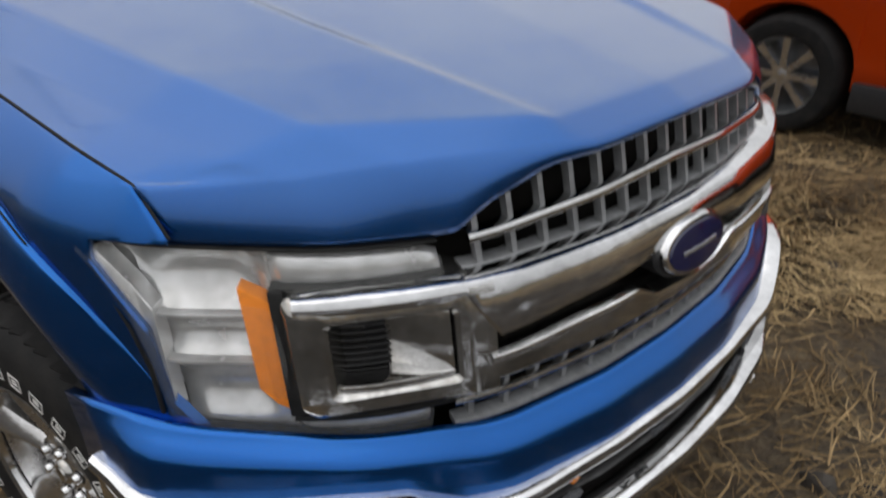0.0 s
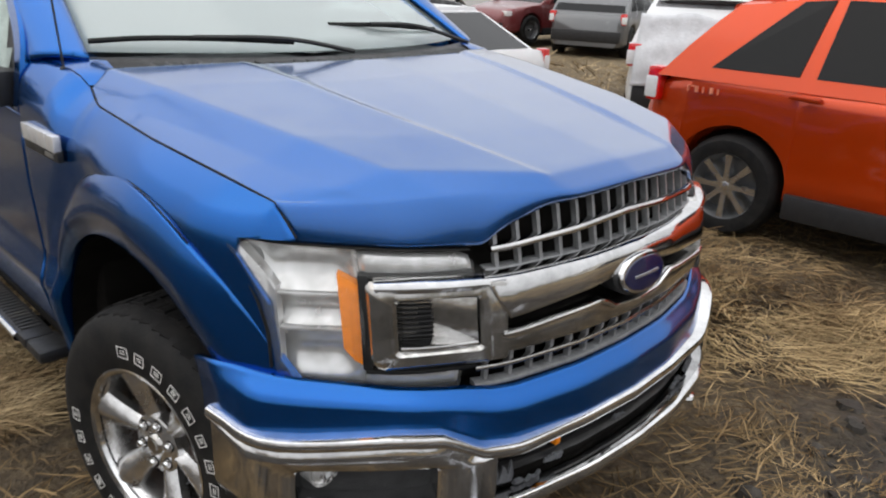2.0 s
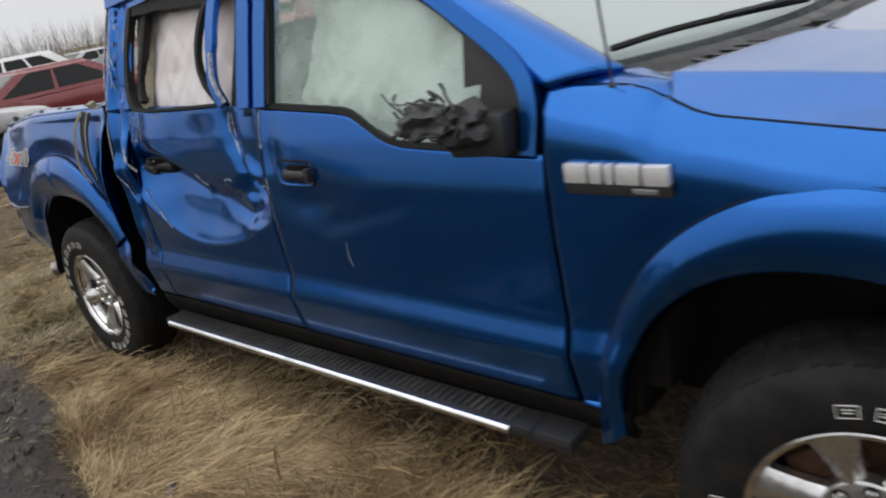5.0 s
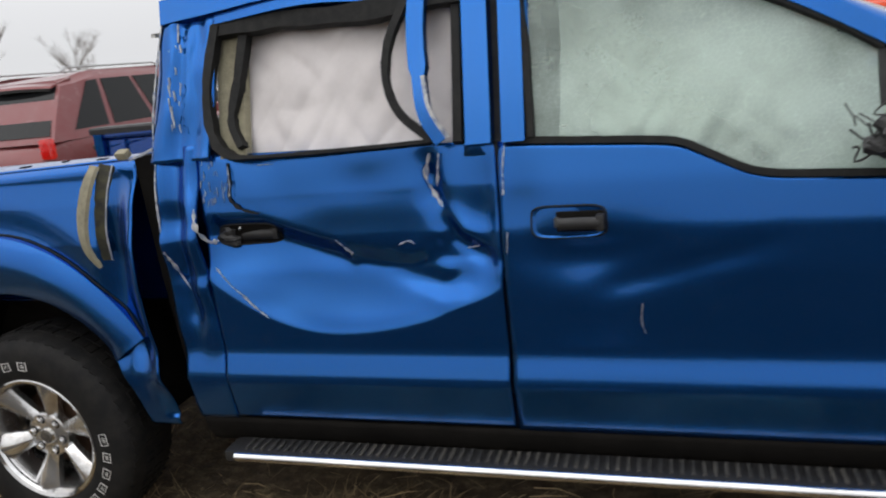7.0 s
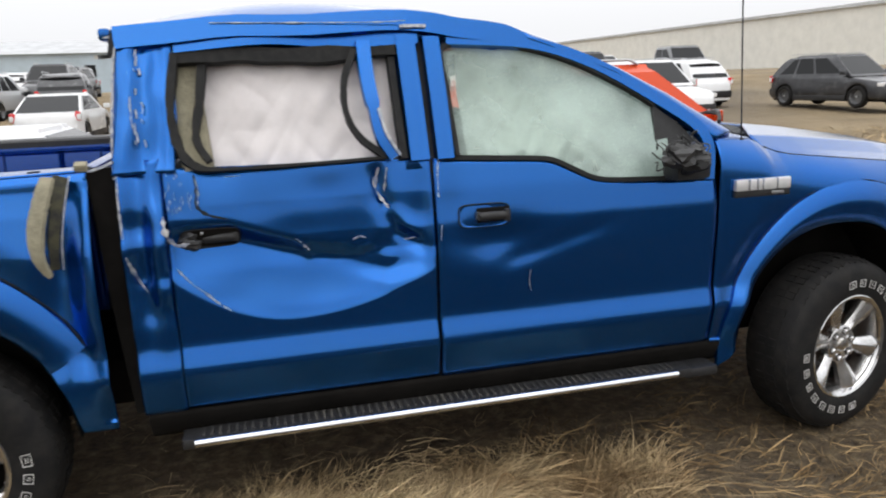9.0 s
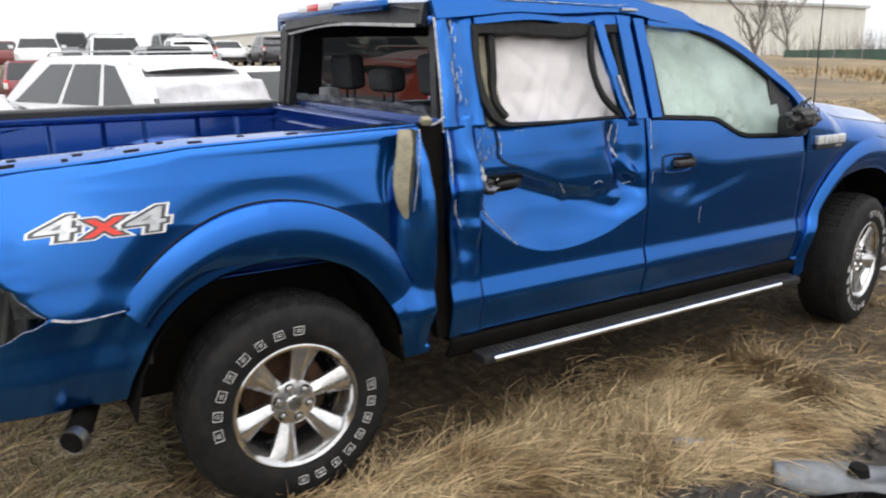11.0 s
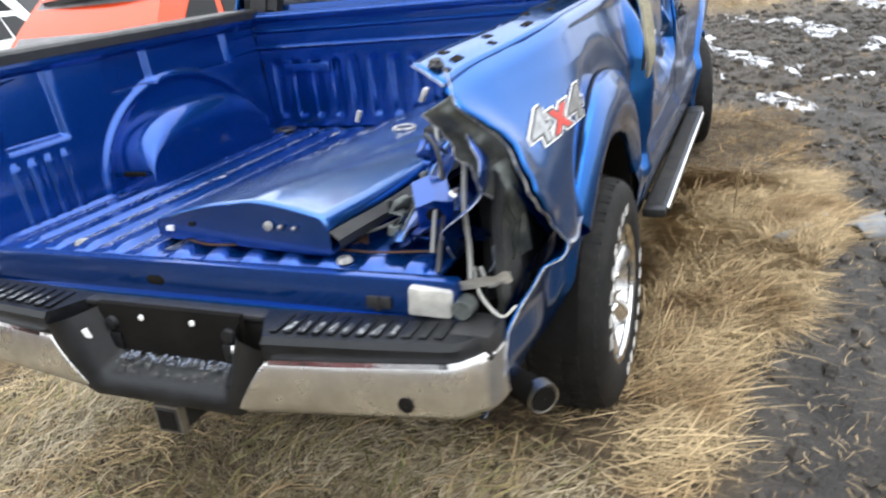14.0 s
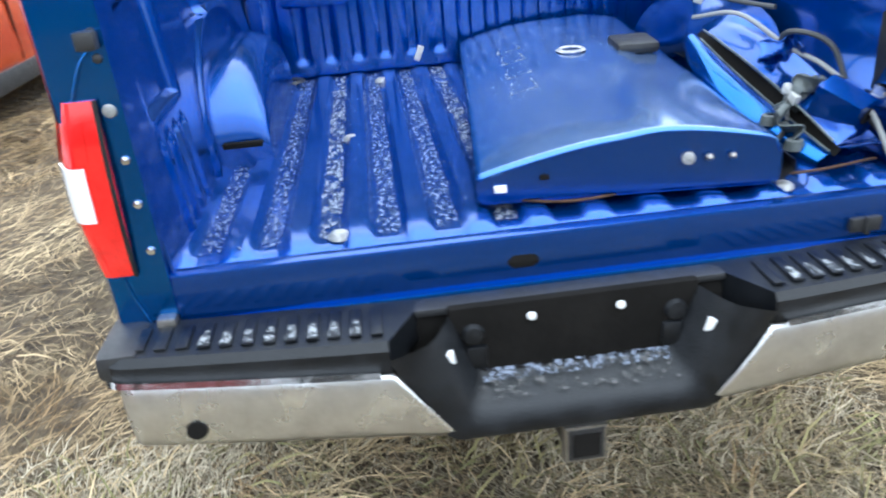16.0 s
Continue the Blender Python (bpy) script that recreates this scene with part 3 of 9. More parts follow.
# rails of the hood from its rear edge to the fold above the nose: x, half width, height
U_H = [0, 0.2, 0.4, 0.6, 0.8, 0.92]
RAILS = [
    ([1.665, 1.90, 2.15, 2.40, 2.635, 2.690], [0, 0, 0, 0, 0, 0], [1.388, 1.360, 1.323, 1.281, 1.238, 1.208]),
    ([1.622, 1.865, 2.115, 2.365, 2.622, 2.678], [0.435, 0.408, 0.375, 0.324, 0.268, 0.250], [1.386, 1.357, 1.317, 1.277, 1.233, 1.203]),
    ([1.615, 1.86, 2.11, 2.36, 2.614, 2.672], [0.470, 0.436, 0.401, 0.350, 0.292, 0.276], [1.394, 1.365, 1.326, 1.287, 1.238, 1.203]),
    ([1.42, 1.66, 1.92, 2.18, 2.43, 2.550], [0.800, 0.770, 0.722, 0.672, 0.597, 0.520], [1.370, 1.349, 1.320, 1.290, 1.249, 1.200]),
    ([1.44, 1.66, 1.92, 2.18, 2.385, 2.452], [0.842, 0.842, 0.800, 0.758, 0.708, 0.664], [1.335, 1.298, 1.270, 1.242, 1.216, 1.190]),
    ([1.44, 1.64, 1.87, 2.10, 2.26, 2.315], [0.858, 0.881, 0.875, 0.854, 0.834, 0.824], [1.324, 1.275, 1.248, 1.221, 1.196, 1.186]),
]
V_H = [0.0, 0.27, 0.30, 0.66, 0.80, 1.0]


def hood_raw(u, a):
    k = min(1.0, u / 0.92)
    uu = min(u, 0.92)
    pts = [(itp(uu, U_H, X), itp(uu, U_H, Y), itp(uu, U_H, Z)) for X, Y, Z in RAILS]
    p = Vector([itp(a, V_H, [q[i] for q in pts]) for i in range(3)])
    if u > 0.92:
        t = (u - 0.92) / 0.08
        yl = itp(a, [0, 0.30, 0.66, 0.80, 1.0], [0, 0.25, 0.53, 0.66, 0.810])
        q = fp(yl, lip_z(yl), 0.012 * sstep(0.6, 0.4, yl) - 0.002)
        p = p.lerp(q, t)
        p.x += 0.010 * math.sin(math.pi * t) + 0.008 * sstep(0.6, 0.2, a) * math.sin(math.pi * t)
    return p


def hood_pt(u, v):
    y = lerp(-1, 1, v)
    s = -1 if y < 0 else 1
    a = abs(y)
    p = Vector((0, 0, 0))
    for da in (-0.006, 0.0, 0.006):
        for du in (-0.012, 0.0, 0.012):
            aa = abs(a + da) if a < 0.98 else a + da * (1 - a) / 0.02
            w = u + du * min(1.0, u / 0.02, (1 - u) / 0.02)
            p += hood_raw(min(1, max(0, w)), min(1.0, aa)) / 9
    if a > 0.8 and u < 0.92:
        t = ((a - 0.8) / 0.2) ** 2 * (1 - sstep(0.80, 0.92, u))
        x = max(1.44, p.x)
        p.y += t * (e_y(x) - 0.004 - p.y)
        p.z += t * (e_top(x) - p.z)
    return Vector((p.x, s * p.y if a > 0 else 0.0, p.z))


def hood_mesh():
    return grid(110, 130, hood_pt)


for s in (-1, 1):
    part("hood_seam", tube([(x, s * (e_y(x) - 0.003), e_top(x) + 0.0005) for x in span(1.445, 2.374, 60)], 0.0024, 6), M_RUBBER, truck)
hood = solid(part("hood", hood_mesh(), M_BLUE_WET_SHEEN, truck, "blue hood with two long creases, a dull wet film and painted sky sheen", smooth=50), 0.022)


def fbar(y0, y1, zlo, zhi, d, th, n=24, b=0.006, lean=0.22, bm=None, dz=None):
    """A bar along the nose, from y0 to y1, between two heights, standing d proud and th thick."""
    rings = []
    for i in range(n + 1):
        y = lerp(y0, y1, i / n)
        lo, hi = zlo(y) if callable(zlo) else zlo, zhi(y) if callable(zhi) else zhi
        dd = d(y) if callable(d) else d
        b2 = min(b, (hi - lo) * 0.45)
        sec = [(dd - th, lo), (dd - b2, lo), (dd - b2 * 0.3, lo + b2 * 0.3), (dd, lo + b2), (dd, hi - b2), (dd - b2 * 0.3, hi - b2 * 0.3), (dd - b2, hi), (dd - th, hi)]
        rings.append([fp(y, z, o, lean) for o, z in sec])
    return fixn(loft(rings, bm=bm))



# grille
grille = part("grille", fbar(-0.70, 0.70, 0.75, lambda y: lip_z(y) - 0.004 if abs(y) < 0.5 else 1.03, -0.055, 0.02, 40), M_DARK, truck, "black grille with chrome bars")


def slat_row(y0, y1, n, zlo, zhi, d, wide, material):
    for i in range(n):
        y = lerp(y0, y1, i / (n - 1))
        lo, hi = zlo(y), zhi(y)
        part("slat", fbar(y - wide / 2, y + wide / 2, lo, hi, d, 0.018, 1, 0.002), material, grille)


M_SLAT = mat("grey_grille_plastic", (0.30, 0.305, 0.31), 0.38, 0.3, 0, 0.3, 30, 0.1, 100)
slat_row(-0.44, 0.44, 15, lambda y: 1.034, lambda y: lip_z(y) - 0.002, -0.004, 0.0095, M_SLAT)
slat_row(-0.47, 0.47, 16, lambda y: 0.765, lambda y: 0.842, -0.002, 0.0095, M_SLAT)
part("grille_bar", fbar(-0.455, 0.455, lambda y: 1.076 + 0.022 * (1 - abs(y) / 0.45), lambda y: 1.093 + 0.024 * (1 - abs(y) / 0.45), 0.008, 0.03, 40, 0.006), M_CHROME, grille)
part("grille_bar", fbar(-0.50, 0.50, 0.797, 0.811, 0.010, 0.03, 40, 0.006), M_CHROME, grille)
part("grille_frame", fbar(-0.50, 0.50, 0.752, 0.766, 0.010, 0.03, 40, 0.006), M_SLAT, grille)
part("grille_frame", fbar(-0.47, 0.47, 1.030, 1.040, -0.002, 0.03, 40, 0.003), M_SLAT, grille)
# upper chrome bar, full width, with a dark-reflecting lower face
part("chrome_bar", fbar(-0.69, 0.69, lambda y: itp(abs(y), [0, 0.12, 0.43, 0.45, 0.47, 0.70], [0.965, 0.960, 0.932, 0.928, 1.005, 1.010]),
                        lambda y: itp(abs(y), [0, 0.47, 0.62, 0.70], [1.040, 1.036, 1.040, 1.036]), 0.038, 0.06, 60, 0.018), M_CHROME, grille, "chrome upper grille bar")
part("chrome_bar", fbar(-0.455, 0.455, 0.843, lambda y: itp(abs(y), [0, 0.10, 0.16, 0.45], [0.885, 0.890, 0.920, 0.898]), 0.030, 0.06, 50, 0.014), M_CHROME_DIRT, grille, "chrome lower grille bar")
part("bar_edge", fbar(-0.452, 0.452, lambda y: itp(abs(y), [0, 0.10, 0.16, 0.45], [0.874, 0.880, 0.912, 0.890]), lambda y: itp(abs(y), [0, 0.10, 0.16, 0.45], [0.888, 0.894, 0.926, 0.905]), 0.040, 0.03, 50, 0.006), M_CHROME, grille)
for s in (-1, 1):
    # bracket-shaped chrome surround beside the lamp
    def rr(d, hy, hz, r, cy=0.580, cz=0.932, n=6):
        loop = []
        for qy, qz, a0 in ((1, 1, 0), (-1, 1, 90), (-1, -1, 180), (1, -1, 270)):
            for i in range(n + 1):
                a = radians(a0 + 90 * i / n)
                loop.append(fp(s * (cy + qy * (hy - r) + r * math.cos(a)), cz + qz * (hz - r) + r * math.sin(a), d))
        return loop
    rings = [rr(-0.04, 0.128, 0.108, 0.03), rr(0.014, 0.128, 0.108, 0.03), rr(0.030, 0.120, 0.100, 0.026), rr(0.036, 0.110, 0.090, 0.022),
             rr(0.034, 0.086, 0.066, 0.012), rr(0.026, 0.080, 0.060, 0.010), rr(-0.030, 0.070, 0.052, 0.008, 0.578, 0.935), rr(-0.032, 0.02, 0.02, 0.004, 0.60, 0.935)]
    sur = part("chrome_surround", fixn(loft(rings, caps=False)), M_CHROME_DIRT, grille, "chrome bracket round a dark vent", smooth=30)
    part("surround_face", fbar(s * 0.505, s * 0.590, 0.882, 0.988, lambda y: lerp(0.022, -0.028, (abs(y) - 0.505) / 0.085), 0.006, 8, 0.002), M_CHROME_DIRT, sur)
    part("surround_sill", fbar(s * 0.505, s * 0.655, 0.872, 0.886, 0.024, 0.05, 10, 0.005), M_CHROME, sur)
    vent = part("vent", fbar(s * 0.588, s * 0.664, 0.876, 0.995, -0.030, 0.02, 6, 0.002), M_BLACK, sur)
    for k in range(9):
        z = 0.889 + 0.0118 * k
        part("vent_rib", fbar(s * 0.59, s * 0.66, z, z + 0.004, -0.022, 0.008, 3, 0.001), M_BLACK, sur)
    # the bracket runs into the cross bars
    part("surround_bridge", fbar(s * 0.440, s * 0.498, 0.836, 1.028, lambda y: 0.0385 - 0.012 * sstep(0.480, 0.498, abs(y)), 0.05, 8, 0.008), M_CHROME_DIRT, sur)
    # dark gasket round the bracket
    part("gasket", fbar(s * 0.700, s * 0.716, 0.822, 1.040, 0.016, 0.05, 4, 0.006), M_RUBBER, sur)
    part("gasket", fbar(s * 0.50, s * 0.712, 1.036, 1.043, 0.008, 0.05, 16, 0.003), M_RUBBER, sur)
    part("gasket", fbar(s * 0.50, s * 0.712, 0.812, 0.824, 0.016, 0.05, 16, 0.005), M_RUBBER, sur)


# oval badge
def oval(a, b, d0, d1, n=40, z0=0.958, grow=0.0):
    bm = bmesh.new()
    rings = []
    for dd, k in ((d0, 1.0), (d1 - 0.006, 1.0), (d1, 0.95), (d1 + grow, 0.5), (d1 + grow * 1.1, 0.02)):
        rings.append([fp(a * k * math.cos(t), z0 + b * k * math.sin(t), dd) for t in [2 * math.pi * i / n for i in range(n)]])
    return fixn(loft(rings, bm=bm))


badge = part("oval_badge", oval(0.100, 0.053, -0.02, 0.050), M_CHROME, grille, "plain blue oval badge with a chrome rim")
part("badge_face", oval(0.090, 0.044, 0.04, 0.0535, grow=0.002), M_OVAL, badge)
part("badge_surround", oval(0.110, 0.062, -0.02, 0.036), M_BLACK, grille)
part("badge_line", fbar(-0.052, 0.052, 0.953, 0.961, 0.0570, 0.003, 8, 0.001), M_SILVERMARK, badge)

# headlamps
def lamp_patch(s, d, inset, n=26, th=0.0):
    """The lamp's outline on the nose: a block outboard, with arms above and below the bracket."""
    bm = bmesh.new()

    def depth(y, z):
        if d > -0.02:
            return d
        if y < 0.714:
            return -0.016
        q = itp(z, [0.79, 0.905, 0.985, 1.10], [0, 1, 2, 3]) % 1.0
        return d - 0.032 * math.sin(math.pi * q) * sstep(0.716, 0.76, y)

    def top(y):
        return itp(y, [0.49, 0.53, 0.80, 0.895], [1.066, 1.084, 1.098, 1.104]) - inset

    def bot(y):
        return itp(y, [0.52, 0.60, 0.70, 0.82, 0.852, 0.866, 0.895], [0.766, 0.764, 0.770, 0.781, 0.795, 0.97, 1.09]) + inset

    def sheet(y0, y1, lo, hi, k, m):
        vs = []
        for i in range(k + 1):
            y = lerp(y0, y1, i / k)
            vs.append([bm.verts.new(fp(s * y, lerp(lo(y), hi(y), j / m), depth(y, lerp(lo(y), hi(y), j / m)) + 0.010 * math.sin(math.pi * j / m))) for j in range(m + 1)])
        for i in range(k):
            for j in range(m):
                q = (vs[i][j], vs[i + 1][j], vs[i + 1][j + 1], vs[i][j + 1])
                bm.faces.new(q if s > 0 else q[::-1])
    sheet(0.714, 0.893 - inset, bot, top, 14, 40)
    sheet(0.50, 0.714, lambda y: 1.024, top, 14, 3)
    sheet(0.535, 0.714, bot, lambda y: 0.826, 12, 3)
    bmesh.ops.remove_doubles(bm, verts=bm.verts, dist=0.0006)
    return bm


for s in (-1, 1):
    lamp = solid(part("headlamp", lamp_patch(s, -0.024, 0.0), M_BOWL, truck, "hazy clear headlamp with an amber side reflector"), 0.01)
    lens = solid(part("lens", lamp_patch(s, 0.004, 0.003), M_LENS, lamp, "clear plastic lens"), 0.003)
    lens.visible_shadow = False
    part("amber_reflector", fbar(s * 0.712, s * 0.748, lambda y: itp(abs(y), [0.712, 0.730, 0.748], [0.828, 0.842, 0.872]), lambda y: itp(abs(y), [0.712, 0.748], [1.018, 1.044]), 0.009, 0.03, 8, 0.004), M_AMBER, lamp, "amber reflector")
    for z in (0.985, 0.905):
        part("reflector_shelf", fbar(s * 0.75, s * 0.862, z, z + 0.008, -0.008, 0.04, 8, 0.002), M_BOWL, lamp)
    for k in range(5):
        y = 0.70 - 0.012 * k
        part("reflector_rib", fbar(s * y, s * (y + 0.003), 0.80, 0.84 if y > 0.70 else 0.812, -0.012, 0.03, 1, 0.001), M_BOWL, lamp)
    part("lamp_gasket", fbar(s * 0.535, s * 0.864, lambda y: itp(abs(y), [0.52, 0.70, 0.82, 0.864], [0.756, 0.762, 0.773, 0.788]),
                             lambda y: itp(abs(y), [0.52, 0.70, 0.82, 0.864], [0.765, 0.771, 0.782, 0.797]), 0.006, 0.05, 16, 0.004), M_RUBBER, lamp)
    part("lamp_gasket", fbar(s * 0.50, s * 0.893, lambda y: itp(abs(y), [0.49, 0.80, 0.893], [1.084, 1.099, 1.104]),
                             lambda y: itp(abs(y), [0.49, 0.80, 0.893], [1.089, 1.104, 1.108]), 0.000, 0.05, 16, 0.002), M_RUBBER, lamp)
    side_g = tube([fp(s * 0.896, 1.100, 0.004), fp(s * 0.880, 1.03, 0.004), fp(s * 0.868, 0.97, 0.006), fp(s * 0.860, 0.90, 0.006), fp(s * 0.858, 0.815, 0.006)], 0.004, 6)
    part("lamp_gasket", side_g, M_RUBBER, lamp)
    part("lamp_bezel", fbar(s * 0.845, s * 0.882, lambda y: itp(abs(y), [0.84, 0.858, 0.882], [0.80, 0.86, 1.03]), lambda y: itp(abs(y), [0.84, 0.858, 0.882], [0.99, 1.04, 1.09]), 0.0, 0.03, 6, 0.006), M_BOWL, lamp)

# blue valance under the lamps
def val_lo(y):
    return itp(abs(y), [0, 0.40, 0.50, 0.58, 0.70, 0.88, 0.95], [0.620, 0.625, 0.643, 0.684, 0.692, 0.674, 0.676])


def val_hi(y):
    return itp(abs(y), [0, 0.40, 0.46, 0.52, 0.60, 0.86, 0.90, 0.95], [0.752, 0.750, 0.754, 0.768, 0.776, 0.802, 0.808, 0.80])


def val_sheet():
    n, m = 90, 12
    def f(u, v):
        y = lerp(-0.945, 0.945, u)
        z = lerp(val_lo(y) - 0.012, val_hi(y), v)
        bulge = lerp(0.012, 0.050, sstep(1.0, 0.62, v) ** 0.8) + 0.010 * (1 - v)
        bulge = lerp(bulge, 0.012, sstep(0.86, 0.945, abs(y)))
        return fp(y, z, bulge, 0.22)
    return grid(n, m, f)


solid(part("valance", val_sheet(), M_BLUE, truck, "blue painted panel below the grille"), 0.02)


# front bumper
def bmp_hi(y):
    return itp(abs(y), [0, 0.42, 0.50, 0.58, 0.66, 0.80, 0.90, 0.96], [0.628, 0.630, 0.642, 0.692, 0.700, 0.684, 0.676, 0.694])


def bmp_d(y):
    return 0.076 + 0.022 * sstep(0.15, 0.55, abs(y)) - 0.070 * sstep(0.84, 0.95, abs(y))


bumper_f = part("front_bumper", fbar(-0.94, 0.94, lambda y: bmp_hi(y) - 0.034, lambda y: bmp_hi(y), bmp_d, 0.10, 90, 0.017), M_CHROME, truck, "chrome front bumper with scrapes and fog lamp pockets")


def bumper_end(s):
    """One end of the bumper: a single chrome face round the fog lamp pocket."""
    def blo(y):
        return itp(abs(y), [0.46, 0.52, 0.60, 0.80, 0.93], [0.452, 0.436, 0.428, 0.432, 0.425])

    def outer(t):
        c, q = math.cos(t), math.sin(t)
        k = 1 / max(abs(c), abs(q))
        y = lerp(0.470, 0.936, (c * k + 1) / 2)
        return y, lerp(blo(y), bmp_hi(y) - 0.026, (q * k + 1) / 2)

    def inner(t, grow=0.0):
        c, q = math.cos(t), math.sin(t)
        p = 9.0
        k = (abs(c) ** p + abs(q) ** p) ** (-1 / p)
        y = 0.706 + (0.112 + grow) * c * k
        return y, 0.556 + (0.054 + grow) * q * k - 0.006 * (y - 0.706) / 0.11
    n = 88
    rings = []
    for f, o in ((0.0, -0.03), (0.0, 0.0), (0.25, 0.006), (0.5, 0.009), (0.75, 0.007), (0.95, 0.002), (1.0, -0.006)):
        row = []
        for i in range(n):
            t = 2 * math.pi * i / n
            (ya, za), (yb, zb) = outer(t), inner(t)
            y, z = lerp(ya, yb, f), lerp(za, zb, f)
            row.append(fp(s * y, z, bmp_d(y) - 0.006 + o - 0.030 * sstep(0.50, 0.42, z)))
        rings.append(row)
    for o in (-0.03, -0.085):
        rings.append([fp(s * inner(2 * math.pi * i / n, 0.002)[0], inner(2 * math.pi * i / n, 0.002)[1], bmp_d(0.7) + o) for i in range(n)])
    return fixn(loft(rings, caps=False))


for s in (-1, 1):
    face = part("bumper_face", bumper_end(s), M_CHROME, bumper_f, smooth=40)
    pocket = part("fog_lamp_pocket", fbar(s * 0.585, s * 0.83, 0.490, 0.620, 0.014, 0.02, 8, 0.002), M_BLACK, face)
    part("pocket_sill", fbar(s * 0.605, s * 0.808, 0.5015, 0.509, 0.080, 0.02, 8, 0.003), M_CHROME, face)
    fog = part("fog_lamp", lathe([(0.001, 0.004), (0.026, 0.002), (0.034, -0.004), (0.036, -0.012), (0.042, -0.010), (0.044, -0.05)], 24, "x", at=fp(s * 0.772, 0.572, 0.048)), M_BOWL, pocket, "clear fog lamp")
    for k in range(6):
        part("lamp_cell", lathe([(0.001, 0.004), (0.006, 0.003), (0.007, -0.002)], 10, "x", at=fp(s * 0.772, 0.572, 0.050) + Vector((0.003, 0.016 * math.cos(k * 1.047), 0.016 * math.sin(k * 1.047)))), M_CHROME, fog)
    part("tow_hook", tube(smoothpath([(2.58, s * 0.40, 0.425), (2.69, s * 0.40, 0.410), (2.745, s * 0.43, 0.405), (2.69, s * 0.465, 0.410), (2.58, s * 0.465, 0.425)]), 0.013, 8), M_CHROME, bumper_f)
part("bumper_slot", fbar(-0.51, 0.51, 0.462, 0.600, 0.025, 0.02, 30, 0.002), M_DARK, bumper_f)
part("bumper_beam", fbar(-0.46, 0.46, 0.525, 0.548, 0.048, 0.02, 30, 0.004), M_BLACK, bumper_f, "black inner beam in the bumper opening")
part("bumper_lower", fbar(-0.50, 0.50, lambda y: 0.446 + 0.006 * math.cos(3 * y), lambda y: 0.484 + 0.006 * math.cos(3 * y), 0.100, 0.07, 40, 0.013), M_CHROME, bumper_f)
# broken plastic left in the opening
for y0, wide, z0, h in ((-0.445, 0.05, 0.505, 0.060), (-0.375, 0.08, 0.490, 0.022), (-0.30, 0.05, 0.520, 0.030), (0.30, 0.07, 0.500, 0.030), (0.41, 0.06, 0.510, 0.050), (-0.06, 0.04, 0.555, 0.020)):
    bm = fixn(loft([[fp(y0 + wide * (k / 8 - 0.5), z0, 0.060 + 0.012 * nz(k, y0 * 9, 2)), fp(y0 + wide * (k / 8 - 0.5), z0 + h * (0.65 + 0.7 * nz(k * 0.8, y0 * 7, 5)), 0.066 + 0.015 * nz(k, y0 * 9, 6)),
                     fp(y0 + wide * (k / 8 - 0.5), z0 + h * (0.65 + 0.7 * nz(k * 0.8, y0 * 7, 5)), 0.058), fp(y0 + wide * (k / 8 - 0.5), z0, 0.052)] for k in range(9)]))
    part("torn_insert", bm, M_TRIM, bumper_f, "torn grey plastic insert", smooth=20)
part("loose_clip", box((-0.012, -0.01, -0.012), (0.012, 0.01, 0.014), 0.004, m=Matrix.Translation(fp(-0.29, 0.575, 0.05))), M_AMBER, bumper_f)


# cowl, windscreen, pillars, roof
def ws(u, v):
    """Windscreen: u across, v from cowl to roof."""
    y = lerp(-1, 1, u)
    xb, zb, wb = 1.50 - 0.25 * y * y, 1.402, 0.80
    xt, zt, wtp = 0.50 - 0.17 * y * y, 1.836 - 0.02 * y * y, 0.66
    return Vector((lerp(xb, xt, v), y * lerp(wb, wtp, v), lerp(zb, zt, v) + 0.025 * math.sin(math.pi * v)))


wsc = solid(part("windscreen", grid(24, 12, ws), M_GLASS, truck, "laminated windscreen with frost haze and painted sky glare"), 0.005)
wsc.visible_shadow = False


def cowl(u, v):
    y = lerp(-1, 1, u)
    a = ws(u, -0.03)
    xr = 1.685 - 0.26 * abs(y) ** 2
    b = Vector((xr, y * 0.80, 1.362 - 0.035 * sstep(0.6, 1.0, abs(y))))
    p = a.lerp(b, v)
    p.z += -0.012 * math.sin(math.pi * v)
    return p


cw = solid(part("cowl", grid(40, 6, cowl, flip=True), M_BLACK, truck, "black slotted plastic cowl"), 0.01)
part("cowl_slot", grid(50, 2, lambda u, v: cowl(lerp(0.08, 0.93, u), lerp(0.40, 0.90, v)) + Vector((0, 0, 0.013)), flip=True), M_DARK, cw)
for k in range(34):
    u = 0.08 + 0.84 * k / 33
    if 0.26 < u < 0.33:
        continue
    a, b = cowl(u, 0.42), cowl(u + 0.004, 0.88)
    part("cowl_rib", tube([a + Vector((0, 0, 0.019)), b + Vector((0, 0, 0.019))], 0.0060, 5), M_STEP, cw)
for pts, arm in (([(1.27, -0.79, 1.432), (1.36, -0.66, 1.445), (1.47, -0.48, 1.448), (1.56, -0.26, 1.440)], [(1.44, -0.54, 1.452), (1.58, -0.30, 1.452), (1.60, -0.05, 1.408)]),
                 ([(1.35, 0.03, 1.475), (1.37, 0.25, 1.472), (1.34, 0.45, 1.458), (1.29, 0.62, 1.445)], [(1.38, 0.2, 1.478), (1.42, 0.40, 1.470), (1.45, 0.66, 1.405)])):
    wp = part("wiper", tube(smoothpath(pts), 0.009, 6), M_RUBBER, truck, "black windscreen wiper")
    part("wiper_arm", tube(smoothpath(arm), 0.008, 6), M_BLACK, wp)
